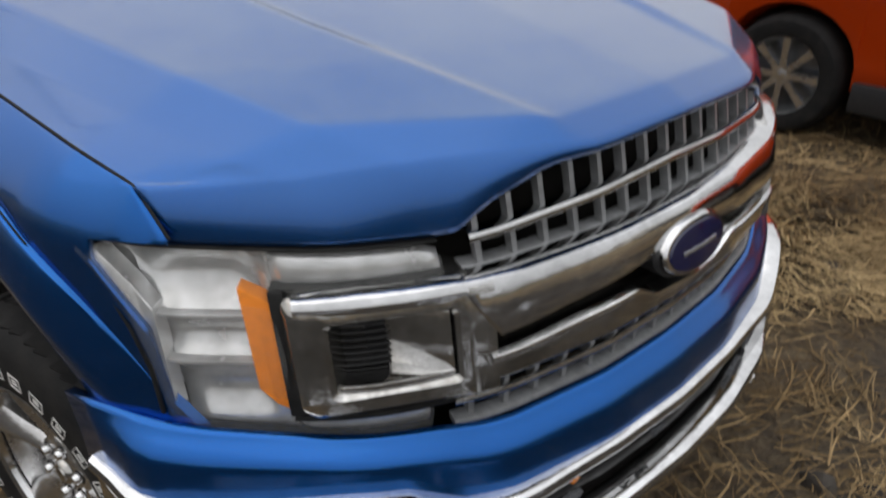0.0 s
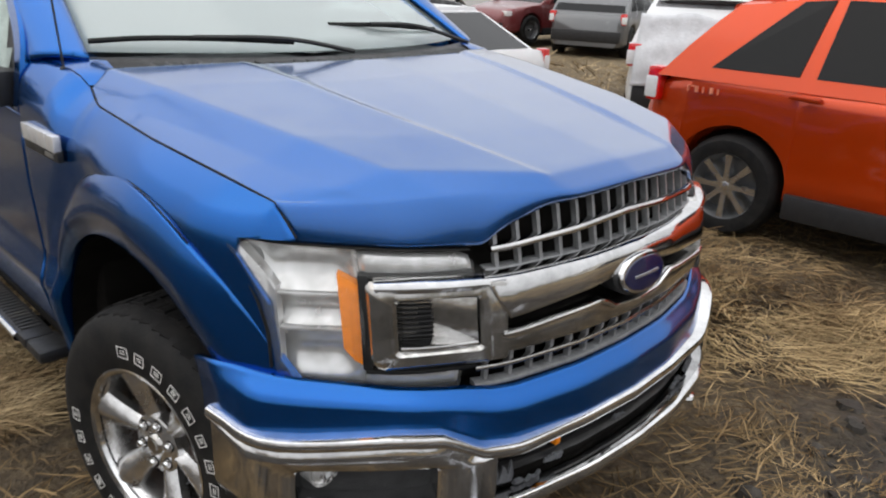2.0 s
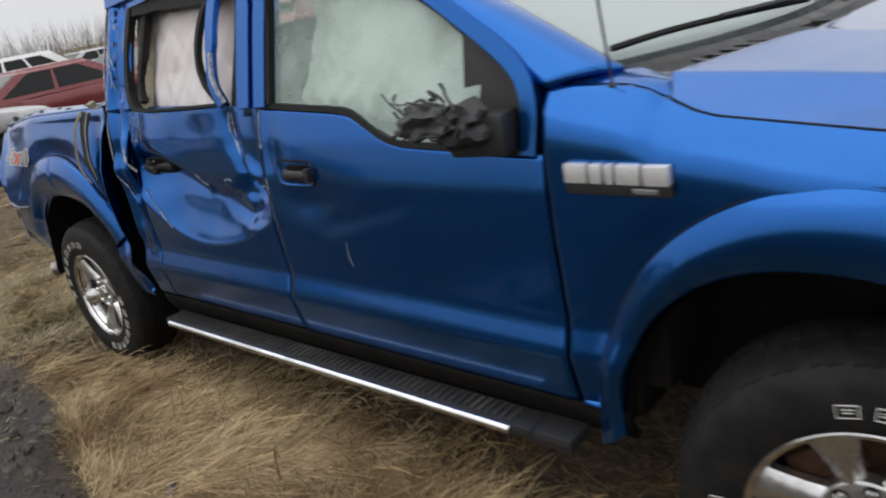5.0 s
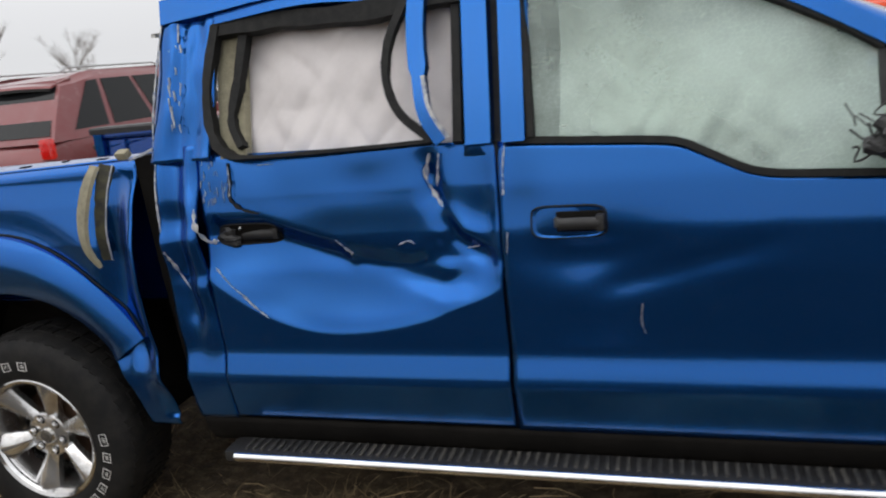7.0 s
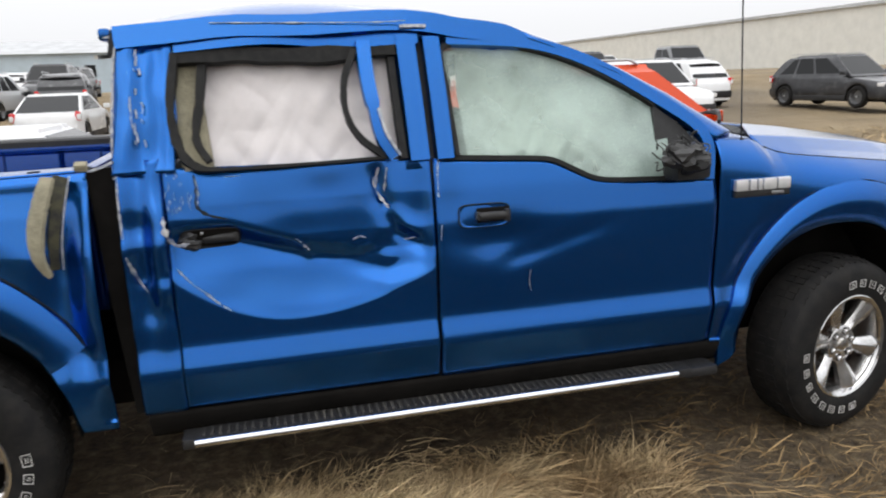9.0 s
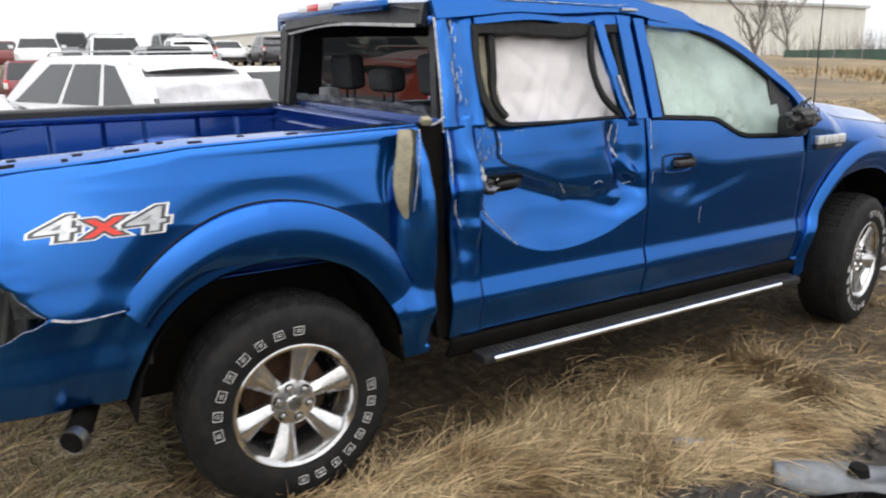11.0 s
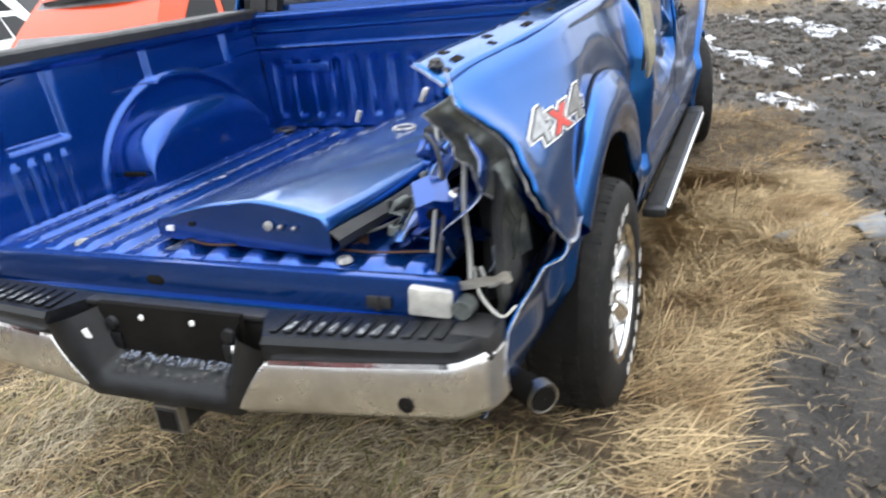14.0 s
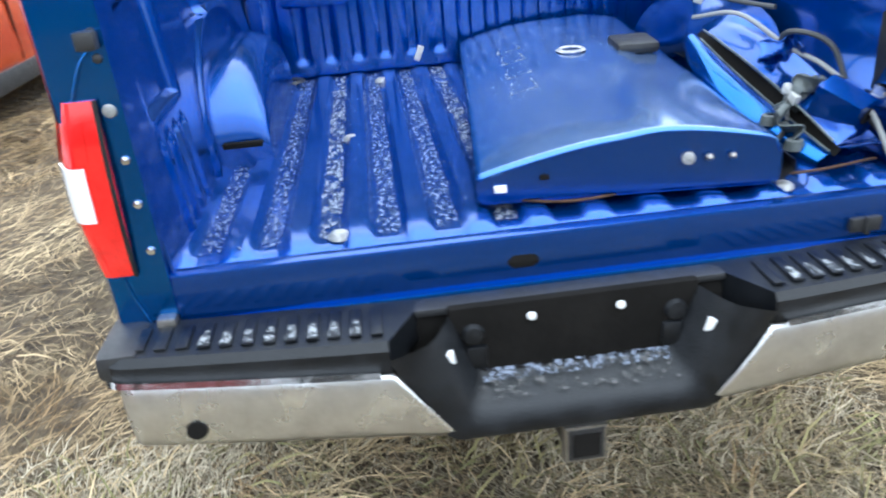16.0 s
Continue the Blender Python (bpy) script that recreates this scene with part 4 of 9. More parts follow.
part("antenna", tube([(1.316, -0.885, 1.335), (1.316, -0.885, 1.372), (1.29, -0.895, 1.75), (1.27, -0.90, 2.12)], 0.0035, 6), M_BLACK, truck)
part("antenna_base", lathe([(0.001, 0.045), (0.010, 0.04), (0.014, 0.0), (0.001, 0.0)], 12, "z", at=(1.316, -0.885, 1.325)), M_BLACK, truck)


# roof, slightly crushed on the struck side
def roof(u, v):
    y = lerp(-1, 1, v)
    x = lerp(-1.20 + 0.075 * sstep(0.3, 0.95, -y), 0.52 - 0.19 * y * y, u)
    w = 0.785 if y < 0 else 0.74
    z = 1.868 + 0.135 * (1 - y * y) * math.sin(math.pi * (0.12 + 0.8 * u)) - 0.060 * sstep(0.74, 1.0, u) - 0.02 * sstep(0.2, 0, u)
    z -= 0.035 * sstep(0.55, 1.0, abs(y)) ** 2
    if y < 0:
        z += 0.018 * nz(x * 3.1, y * 2.2, 3, 1.0) * sstep(0.2, 0.5, -y) + 0.014 * math.sin(5 * x + 3 * y) * sstep(0.3, 0.7, -y)
    return (x, y * w, z)


solid(part("roof", grid(60, 40, roof), M_BLUE_WET_SHEEN, truck, "blue roof buckled along one edge"), 0.03)


def strip(pts, width, thick, material, name, parent=truck, label="", bev=0.0, up=None):
    """A flat-sided bar along points."""
    P = [Vector(p) for p in pts]
    rings = []
    for i, p in enumerate(P):
        d = (P[min(i + 1, len(P) - 1)] - P[max(0, i - 1)]).normalized()
        n = Vector(up or (0, -1, 0))
        a = d.cross(n).normalized()
        n = a.cross(d).normalized()
        w = width[i] if isinstance(width, (list, tuple)) else width
        rings.append([p + a * w / 2 - n * thick / 2, p + a * w * 0.42 + n * thick / 2, p - a * w * 0.42 + n * thick / 2, p - a * w / 2 - n * thick / 2])
    return part(name, fixn(loft(rings)), material, parent, label)


def gp(x, z, s=-1, d=0.0):
    """A point on the glasshouse side."""
    return (x, s * (gw(z) + d), z)


for s in (-1, 1):
    # front pillar and roof rail in one sweep
    rail = smoothpath([(0.42, s * 0.762, 1.775), (0.30, s * 0.764, 1.808), (0.12, s * 0.766, 1.838), (-0.1, s * 0.768, 1.862), (-0.7, s * 0.772, 1.856), (-1.19 if s > 0 else -1.12, s * 0.775, 1.830 if s > 0 else 1.822)], 5)
    if s < 0:
        rail = [p + Vector((0, 0.016 * nz(p.x * 2.6, 1, 2), 0.020 * nz(p.x * 3.1, 4, 1))) * sstep(0.3, -0.1, p.x) for p in rail]
    strip(rail, [0.03, 0.045, 0.06, 0.075, 0.085] + [0.095] * (len(rail) - 5), 0.055, M_BLUE, "roof_rail", up=(0, s, 0.35))

    def front_pillar(u, v, s=s):
        w = ws(0.0 if s < 0 else 1.0, lerp(-0.06, 1.0, v))
        o = Vector((itp(v, [0, 0.3, 0.55, 0.8, 1], [1.165, 0.935, 0.745, 0.555, 0.385]), s * itp(v, [0, 0.3, 0.55, 0.8, 1], [0.912, 0.868, 0.832, 0.802, 0.787]),
                    itp(v, [0, 0.3, 0.55, 0.8, 1], [1.366, 1.540, 1.650, 1.733, 1.790])))
        p = o.lerp(w, u)
        b = math.sin(math.pi * u) ** 0.7
        return Vector((p.x + 0.006 * b, p.y + s * 0.018 * b, p.z + 0.012 * b))
    solid(part("front_pillar", grid(14, 40, front_pillar, flip=s < 0), M_BLUE, truck), 0.02)
    # door frames
    strip(smoothpath([(1.112, s * 0.958, 1.215), (1.120, s * 0.938, 1.345), gp(1.070, 1.435, s, 0.008), gp(0.90, 1.552, s, 0.006), gp(0.66, 1.690, s, 0.004), gp(0.40, 1.776, s, 0.004), gp(0.06, 1.802, s, 0.004)], 5), 0.055, 0.03, M_BLUE, "door_frame", up=(0, s, 0.3))
    strip([gp(0.008, 1.36, s, 0.0), gp(0.005, 1.58, s, 0.004), gp(0.0, 1.81, s, 0.0)], 0.075, 0.035, M_BLUE, "door_frame", up=(0, s, 0.3))
    strip([gp(-0.090, 1.36, s, 0.0), gp(-0.094, 1.58, s, 0.002), gp(-0.10, 1.82, s, 0.0)], 0.085, 0.035, M_BLUE, "door_frame", up=(0, s, 0.3))
    strip([gp(-0.043, 1.35, s, -0.02), gp(-0.048, 1.83, s, -0.02)], 0.03, 0.01, M_RUBBER, "pillar_seal", up=(0, s, 0.3))
    wob = 0.012 if s < 0 else 0.0
    strip(smoothpath([gp(-0.05, 1.808, s, 0), gp(-0.35, 1.812 - wob, s, -wob), gp(-0.62, 1.805 + wob, s, wob), gp(-0.93, 1.795, s, 0)], 5), 0.055, 0.03, M_BLUE, "door_frame", up=(0, s, 0.3))
    if s > 0:
      strip(smoothpath([gp(-0.985, 1.79, s, 0), gp(-0.99 + wob, 1.62, s, -wob), gp(-0.985, 1.48, s, wob), gp(-0.975, 1.38, s, 0)], 5), 0.085, 0.035, M_BLUE, "door_frame", up=(0, s, 0.3))
    # rear pillar and centre pillar skins
    def pillar(u, v, s=s):
        z = lerp(1.375, 1.865, v)
        x = lerp(lerp(-1.160, -1.115, v) if s < 0 else -1.172, -0.945 if s > 0 else -0.935 - 0.02 * sstep(0.4, 0.0, v), u)
        cr = (0.016 * nz(x * 6, z * 4.5, 3.0) + 0.012 * abs(nz(x * 11, z * 7, 6.0)) - 0.016 * math.exp(-((u - 0.42) / 0.10) ** 2) + 0.010 * math.sin(7 * u + 3.0 * nz(z * 2.2, 2, 2)) + 0.008) if s < 0 else 0.0
        return (x, s * (gw(z) + 0.004 + cr - 0.05 * sstep(0.9, 1.0, v) - (0.03 if s > 0 else 0.012) * sstep(0.85, 1.0, u)), z)
    solid(part("rear_pillar", grid(22, 44, pillar, flip=s > 0), M_BLUE, truck, "buckled blue rear pillar" if s < 0 else ""), 0.02)
    solid(part("centre_pillar", grid(6, 14, lambda u, v, s=s: (lerp(-0.14, 0.05, u), s * (gw(lerp(1.33, 1.85, v)) - 0.022), lerp(1.33, 1.85, v)), flip=s > 0), M_BLUE, truck), 0.01)
    # belt seals and window rubbers
    strip(smoothpath([(x, s * (side_w(x, belt(x)) - 0.004), belt(x) + 0.004) for x in (0.0, 0.2, 0.36, 0.44, 0.52, 0.60, 0.68, 0.85, 1.10)], 4), 0.022, 0.02, M_RUBBER, "belt_seal", up=(0, s, 0.2))
    part("sail_panel", fixn(loft([[(0.895, s * 0.925, 1.222), (1.085, s * 0.925, 1.208), (1.085, s * 0.900, 1.36), (1.02, s * 0.868, 1.43), (0.895, s * 0.862, 1.525)],
                                  [(0.895, s * 0.945, 1.222), (1.085, s * 0.945, 1.208), (1.085, s * 0.922, 1.36), (1.02, s * 0.902, 1.43), (0.895, s * 0.880, 1.525)]])), M_BLACK, truck, "black mirror mounting panel")
    # front door rubber
    strip(smoothpath([gp(0.055, 1.37, s, 0.002), gp(0.045, 1.60, s, 0.002), gp(0.050, 1.775, s, 0.002), gp(0.30, 1.775, s, 0.002), gp(0.55, 1.712, s, 0.002), gp(0.78, 1.600, s, 0.002), gp(0.905, 1.520, s, 0.002)], 5), 0.020, 0.025, M_RUBBER, "window_seal", up=(0, s, 0.3))

# mirror stub with torn wires
def lump(at, r, sx, sy, sz, seed, amp=0.45, sub=3):
    """A torn, crumpled lump."""
    bm = bmesh.new()
    bmesh.ops.create_icosphere(bm, subdivisions=sub, radius=1.0)
    for v in bm.verts:
        k = 1 + amp * nz(v.co.x * 1.6 + seed, v.co.y * 1.6, v.co.z * 1.6) + 0.5 * amp * nz(v.co.x * 4 + seed, v.co.y * 4, v.co.z * 4)
        v.co = Vector(at) + Vector((v.co.x * sx, v.co.y * sy, v.co.z * sz)) * (r * k)
    return bm


mir = part("mirror_stub", box((-0.09, -0.07, -0.060), (0.08, 0.03, 0.050), 0.02, m=Matrix.Translation((1.0, -0.965, 1.285)) @ Matrix.Rotation(0.15, 4, "Z")), M_BLACK, truck, "broken black mirror mount with torn wires")
part("mirror_arm", lump((0.98, -1.04, 1.315), 0.075, 1.0, 0.9, 0.75, 3, 0.5), M_BLACK, mir, smooth=20)
part("torn_harness", lump((0.92, -1.09, 1.335), 0.075, 1.2, 0.8, 0.6, 9, 0.7), M_CABLE, mir, smooth=20)
rnd = random.Random(5)
for k in range(22):
    p = Vector((0.91 + rnd.uniform(-0.08, 0.08), -1.09 + rnd.uniform(-0.03, 0.03), 1.335 + rnd.uniform(-0.03, 0.03)))
    pts = [p]
    for j in range(4):
        pts.append(pts[-1] + Vector((rnd.uniform(-0.040, 0.03), rnd.uniform(-0.03, 0.02), rnd.uniform(-0.03, 0.032))))
    part("torn_wire", tube(smoothpath(pts, 4), rnd.choice([0.002, 0.003, 0.0045]), 5), M_CABLE, mir)


# glass and cloth behind the side windows
def door_glass(u, v, s=-1, d=-0.012):
    x = lerp(0.05, 0.95, u)
    zt = itp(x, [0.05, 0.30, 0.55, 0.78, 0.93, 0.96], [1.785, 1.780, 1.715, 1.605, 1.520, 1.50])
    zb = belt(x)
    z = lerp(zb, zt, v)
    return (x, s * (gw(z) + d), z)


pane = part("door_glass", grid(30, 20, door_glass), M_CRACKED, truck, "crazed greenish front door glass")
pane.visible_shadow = False
for nm, f, mt in (("door_glass", lambda u, v: door_glass(u, v, 1), M_CLEAR), ("door_glass", lambda u, v: (lerp(-0.93, -0.15, u), gw(lerp(1.37, 1.79, v)) - 0.012, lerp(1.37, 1.79, v)), M_HAZY)):
    part(nm, grid(12, 8, f, flip=True), mt, truck).visible_shadow = False


def drape(x0, x1, z0, z1, s, d, amp, seed, nx=40, nzz=30):
    def f(u, v):
        x, z = lerp(x0, x1, u), lerp(z0, z1, v)
        zt = itp(x, [-1, 0.05, 0.30, 0.55, 0.78, 0.93], [1.80, 1.775, 1.765, 1.70, 1.59, 1.50])
        z = min(z, zt)
        w = gw(max(z, 1.37)) - d + amp * (nz(x * 4 + seed, z * 2.5, seed, 1.2) + 0.6 * abs(nz(x * 7 + z * 4, z * 5, seed + 3, 1.2)) + 0.5 * abs(nz(x * 10 - 7 * z, z * 3, seed, 1.0)))
        return (x, s * w, z)
    return grid(nx, nzz, f)


part("curtain_airbag", drape(-0.93, -0.15, 1.33, 1.80, -1, 0.070, 0.034, 2, 90, 60), M_CLOTH, truck, "white curtain airbag cloth hanging inside")
part("curtain_airbag", drape(0.12, 0.90, 1.22, 1.78, -1, 0.12, 0.08, 7, 80, 60), M_CLOTH, truck, "white curtain airbag cloth hanging inside")

# torn seals and bent frame in the struck rear window
strip([gp(-0.905, 1.79, -1, -0.045), gp(-0.90, 1.60, -1, -0.045), gp(-0.88, 1.37, -1, -0.03)], 0.11, 0.02, M_FOAM, "pillar_lining", label="tan torn pillar lining", up=(0, -1, 0.3))
strip(smoothpath([gp(-0.93, 1.77, -1, 0.0), gp(-0.955, 1.60, -1, 0.003), gp(-0.94, 1.46, -1, 0.004), gp(-0.88, 1.385, -1, 0.008), gp(-0.75, 1.372, -1, 0.01), gp(-0.45, 1.374, -1, 0.01), gp(-0.20, 1.380, -1, 0.01)], 6), [0.034 + 0.012 * nz(i * 0.5, 2, 7) for i in range(19)] + [0.024, 0.020, 0.017, 0.015, 0.014] + [0.013] * 13, 0.03, M_RUBBER, "window_seal", up=(0, -1, 0.3))
strip(smoothpath([gp(-0.94, 1.755, -1, -0.005), gp(-0.75, 1.765, -1, -0.005), gp(-0.5, 1.755, -1, -0.005), gp(-0.14, 1.765, -1, -0.005)], 6), [0.05 + 0.022 * nz(i * 0.33, 5, 1) + 0.014 * math.sin(math.pi * i / 18) for i in range(19)], 0.03, M_RUBBER, "window_seal", up=(0, -1, 0.3))
strip(smoothpath([gp(-0.84, 1.74, -1, -0.02), gp(-0.86, 1.60, -1, -0.02), gp(-0.88, 1.48, -1, -0.02), gp(-0.84, 1.40, -1, -0.01)], 6), [0.036 - 0.0005 * i + 0.012 * nz(i * 0.6, 1, 3) for i in range(19)], 0.03, M_RUBBER, "window_seal", up=(0, -1, 0.3))
strip(smoothpath([gp(-0.30, 1.77, -1, 0.015), gp(-0.345, 1.66, -1, 0.03), gp(-0.35, 1.55, -1, 0.035), gp(-0.31, 1.46, -1, 0.03), gp(-0.22, 1.385, -1, 0.02)], 6), [0.030 - 0.0006 * min(i, 14) + 0.010 * max(0, i - 14) / 10 + 0.006 * nz(i * 0.6, 4, 3) for i in range(25)], 0.022, M_RUBBER, "hanging_seal", up=(0, -1, 0.3))
strip(smoothpath([gp(-0.262, 1.80, -1, 0.02), gp(-0.262, 1.68, -1, 0.035), gp(-0.252, 1.58, -1, 0.045), gp(-0.235, 1.46, -1, 0.045), gp(-0.19, 1.38, -1, 0.03)], 6), [0.06] * 13 + [0.045] * 12, 0.02, M_BLUE, "bent_frame", label="bent blue window frame", up=(0, -1, 0.3))
strip(smoothpath([gp(-0.235, 1.56, -1, 0.06), gp(-0.215, 1.47, -1, 0.06), gp(-0.17, 1.39, -1, 0.04)], 6), 0.012, 0.012, M_BARE, "torn_edge", up=(0, -1, 0.3))
strip([gp(-0.158, 1.79, -1, -0.02), gp(-0.155, 1.60, -1, -0.015), gp(-0.150, 1.37, -1, 0.0)], 0.03, 0.03, M_RUBBER, "window_seal", up=(0, -1, 0.3))


# bare torn edges along the struck side
def sp(x, z, d=0.002, dent=None):
    w = side_w(x, z) - (dent(x, z) if dent else 0)
    return (x, -(w + d), z)


def scrape(pts, width, dent=None, d=0.002, material=M_BARE, name="bare_scrape", k=9):
    P = [sp(x, z, d, dent) for x, z in pts]
    Q = smoothpath(P, k)
    ws_ = [width * (0.62 + 1.1 * nz(q.x * 60, q.z * 60, 3)) if 0 < i < len(Q) - 1 else width * 0.12 for i, q in enumerate(Q)]
    return strip(Q, [max(0.0008, w) for w in ws_], 0.002, material, name, up=(0, -1, 0.1))


def cdent(x, z):
    return (0.028 * nz(x * 5, z * 4, 2.0, 1.5) + 0.02 * nz(x * 2, z * 9, 5.0, 1.5) + 0.016 * math.sin(52 * (x + 1.0) + 3.5 * nz(z * 2.2, 2, 2))) * sstep(0.7, 1.0, z)


scrape([(-0.985, 1.035), (-0.94, 0.98), (-0.90, 0.945)], 0.006, rdent)
scrape([(-0.90, 0.945), (-0.86, 0.905), (-0.815, 0.868)], 0.010, rdent)
scrape([(-0.565, 1.105), (-0.545, 1.085), (-0.52, 1.055)], 0.012, rdent)
scrape([(-0.36, 1.085), (-0.33, 1.095), (-0.31, 1.085)], 0.006, rdent)
scrape([(-0.12, 1.07), (-0.16, 1.062)], 0.006, rdent)
scrape([(-0.245, 1.345), (-0.262, 1.28), (-0.245, 1.235), (-0.215, 1.19)], 0.014, rdent, 0.012)
scrape([(-0.215, 1.345), (-0.222, 1.30), (-0.23, 1.25)], 0.008, rdent, 0.012)
scrape([(-1.01, 1.23), (-1.005, 1.17), (-0.975, 1.125), (-0.93, 1.13)], 0.016, cdent, 0.006)
scrape([(-1.142, 1.10), (-1.125, 1.04), (-1.09, 0.965)], 0.014, cdent, 0.006)
scrape([(-1.145, 1.42), (-1.148, 1.30), (-1.146, 1.16)], 0.010, cdent, 0.004)
scrape([(-0.98, 1.36), (-0.97, 1.395), (-0.93, 1.42)], 0.012, None, -0.015)
scrape([(-0.90, 1.36), (-0.895, 1.30), (-0.90, 1.255), (-0.865, 1.22), (-0.80, 1.20)], 0.014, rdent, 0.006, M_RUBBER, "torn_seal")
scrape([(-0.895, 1.35), (-0.889, 1.30), (-0.893, 1.258)], 0.005, rdent, 0.014)
scrape([(-0.70, 1.366), (-0.60, 1.364), (-0.50, 1.366)], 0.010, rdent, 0.004)
scrape([(-0.80, 1.345), (-0.74, 1.346)], 0.004, rdent, 0.002)
for k in range(26):
    x = rnd.uniform(-1.0, -0.91)
    z = rnd.uniform(1.22, 1.36)
    scrape([(x, z), (x + rnd.uniform(-0.004, 0.006), z + rnd.uniform(0.01, 0.035))], rnd.uniform(0.002, 0.004), rdent, 0.0015, k=2)
for k in range(24):
    z = rnd.uniform(1.45, 1.80)
    x = -1.06 + rnd.uniform(-0.025, 0.02)
    w = gw(z) + 0.022
    strip([(x, -w, z), (x + rnd.uniform(-0.006, 0.006), -w + 0.004, z + rnd.uniform(0.01, 0.04))], rnd.uniform(0.002, 0.007), 0.003, M_BARE, "bare_scrape", up=(0, -1, 0.3))
strip(smoothpath([(-1.156, -0.925, 1.36), (-1.150, -0.90, 1.50), (-1.136, -0.85, 1.66), (-1.120, -0.80, 1.80)], 8), [0.004 + 0.010 * max(0, nz(i * 0.8, 3, 3)) for i in range(25)], 0.008, M_BARE, "torn_edge", up=(0.5, -1, 0.1))
scrape([(-0.02, 1.36), (-0.028, 1.30), (-0.03, 1.22)], 0.006, fdent, 0.002)
scrape([(-0.024, 1.12), (-0.030, 1.06)], 0.005, fdent, 0.002)
scrape([(0.33, 0.91), (0.325, 0.86), (0.335, 0.82)], 0.004, fdent, 0.001, M_SILVER, "scuff")
strip(smoothpath([(-0.10, -0.815, 1.872), (-0.20, -0.808, 1.868), (-0.55, -0.80, 1.872), (-0.8, -0.80, 1.876)], 8), [0.002 + 0.010 * max(0, nz(i * 0.7, 3, 1)) for i in range(25)], 0.004, M_BARE, "torn_edge", up=(0, -1, 0.4))
strip([(-0.02, -0.805, 1.852), (-0.12, -0.808, 1.852)], 0.014, 0.008, M_BARE, "torn_edge", up=(0, -1, 0.3))


# door handles, pulled out: dark pockets with a bracket
def handle(x0, x1, z0, z1, dent, label, torn):
    xc, zc, hx, hz = (x0 + x1) / 2, (z0 + z1) / 2, (x1 - x0) / 2, (z1 - z0) / 2

    def ring(k, d, n=40, shift=0.0):
        row = []
        for i in range(n):
            t = 2 * math.pi * i / n
            c, q = math.cos(t), math.sin(t)
            g = (abs(c) ** 5 + abs(q) ** 5) ** -0.2
            x, z = xc + shift + hx * k * c * g, zc + hz * (k if k > 0.6 else k) * q * g
            row.append(sp(x, z, d, dent))
        return row
    h = part("handle_pocket", fixn(loft([ring(1.0, 0.001), ring(0.97, 0.004), ring(0.93, 0.003), ring(0.80, -0.004 if not torn else 0.004), ring(0.3, -0.004 if not torn else 0.004)], caps=True)), M_DARK if torn else M_BLUE, truck, label, smooth=45)
    part("pocket_rim", tube(ring(1.0, 0.002) + ring(1.0, 0.002)[:1], 0.0028, 6), M_RUBBER, h)
    cx = xc + hx * 0.30
    y = -(side_w(cx, zc) - dent(cx, zc))
    # near-black block drawn as the shade behind the bracket
    part("handle_shadow_gap", box((cx - hx * 0.62, y - 0.006, zc - hz * 0.62), (cx + hx * 0.66, y + 0.006, zc + hz * 0.66), 0.005), M_DARK, h)
    part("handle_bracket", fixn(loft([[(x, y - 0.010 + 0.012 * math.sin(a) - 0.006, zc - 0.002 + 0.017 * math.cos(a)) for a in span(0, 5.8, 11)] for x in span(cx - hx * 0.56, cx + hx * 0.52, 6)])), M_BLACK, h)
    part("bracket_end", box((cx + hx * 0.44, y - 0.026, zc - hz * 0.55), (cx + hx * 0.66, y + 0.002, zc + hz * 0.5), 0.006), M_BLACK, h)
    part("bracket_tab", box((cx - hx * 0.66, y - 0.020, zc - 0.012), (cx - hx * 0.54, y, zc + 0.016), 0.004), M_STEP, h)
    part("handle_rivet", box((cx - hx * 0.50, y - 0.026, zc - 0.006), (cx - hx * 0.42, y - 0.018, zc + 0.006), 0.003), M_SILVERMARK, h)
    return h


handle(0.044, 0.246, 1.098, 1.186, fdent, "empty dark door handle pocket", False)
hp = handle(-0.965, -0.762, 1.095, 1.165, rdent, "torn dark door handle pocket", True)
part("torn_catch", lump((-0.935, -(side_w(-0.93, 1.13) - rdent(-0.93, 1.13)) - 0.012, 1.125), 0.034, 1.2, 0.5, 0.9, 12, 0.6), M_BLACK, hp, smooth=20)
part("torn_catch", lump((-0.89, -(side_w(-0.89, 1.13) - rdent(-0.89, 1.13)) - 0.014, 1.150), 0.016, 1.0, 0.6, 1.0, 15, 0.6), M_SILVERMARK, hp, smooth=20)

# fender badge, lettering as plain bars
bd = part("fender_badge", box((1.226, -0.990, 1.130), (1.49, -0.972, 1.163), 0.003), M_BLACK, truck, "chrome and black fender badge with plain bars")
for x0, x1 in ((1.226, 1.285), (1.293, 1.325), (1.333, 1.352), (1.360, 1.420), (1.428, 1.488)):
    part("badge_bar", box((x0, -0.996, 1.158), (x1, -0.974, 1.205), 0.004), M_BRIGHT, bd)
part("badge_bar", box((1.40, -0.993, 1.137), (1.46, -0.974, 1.150), 0.002), M_SILVERMARK, bd)

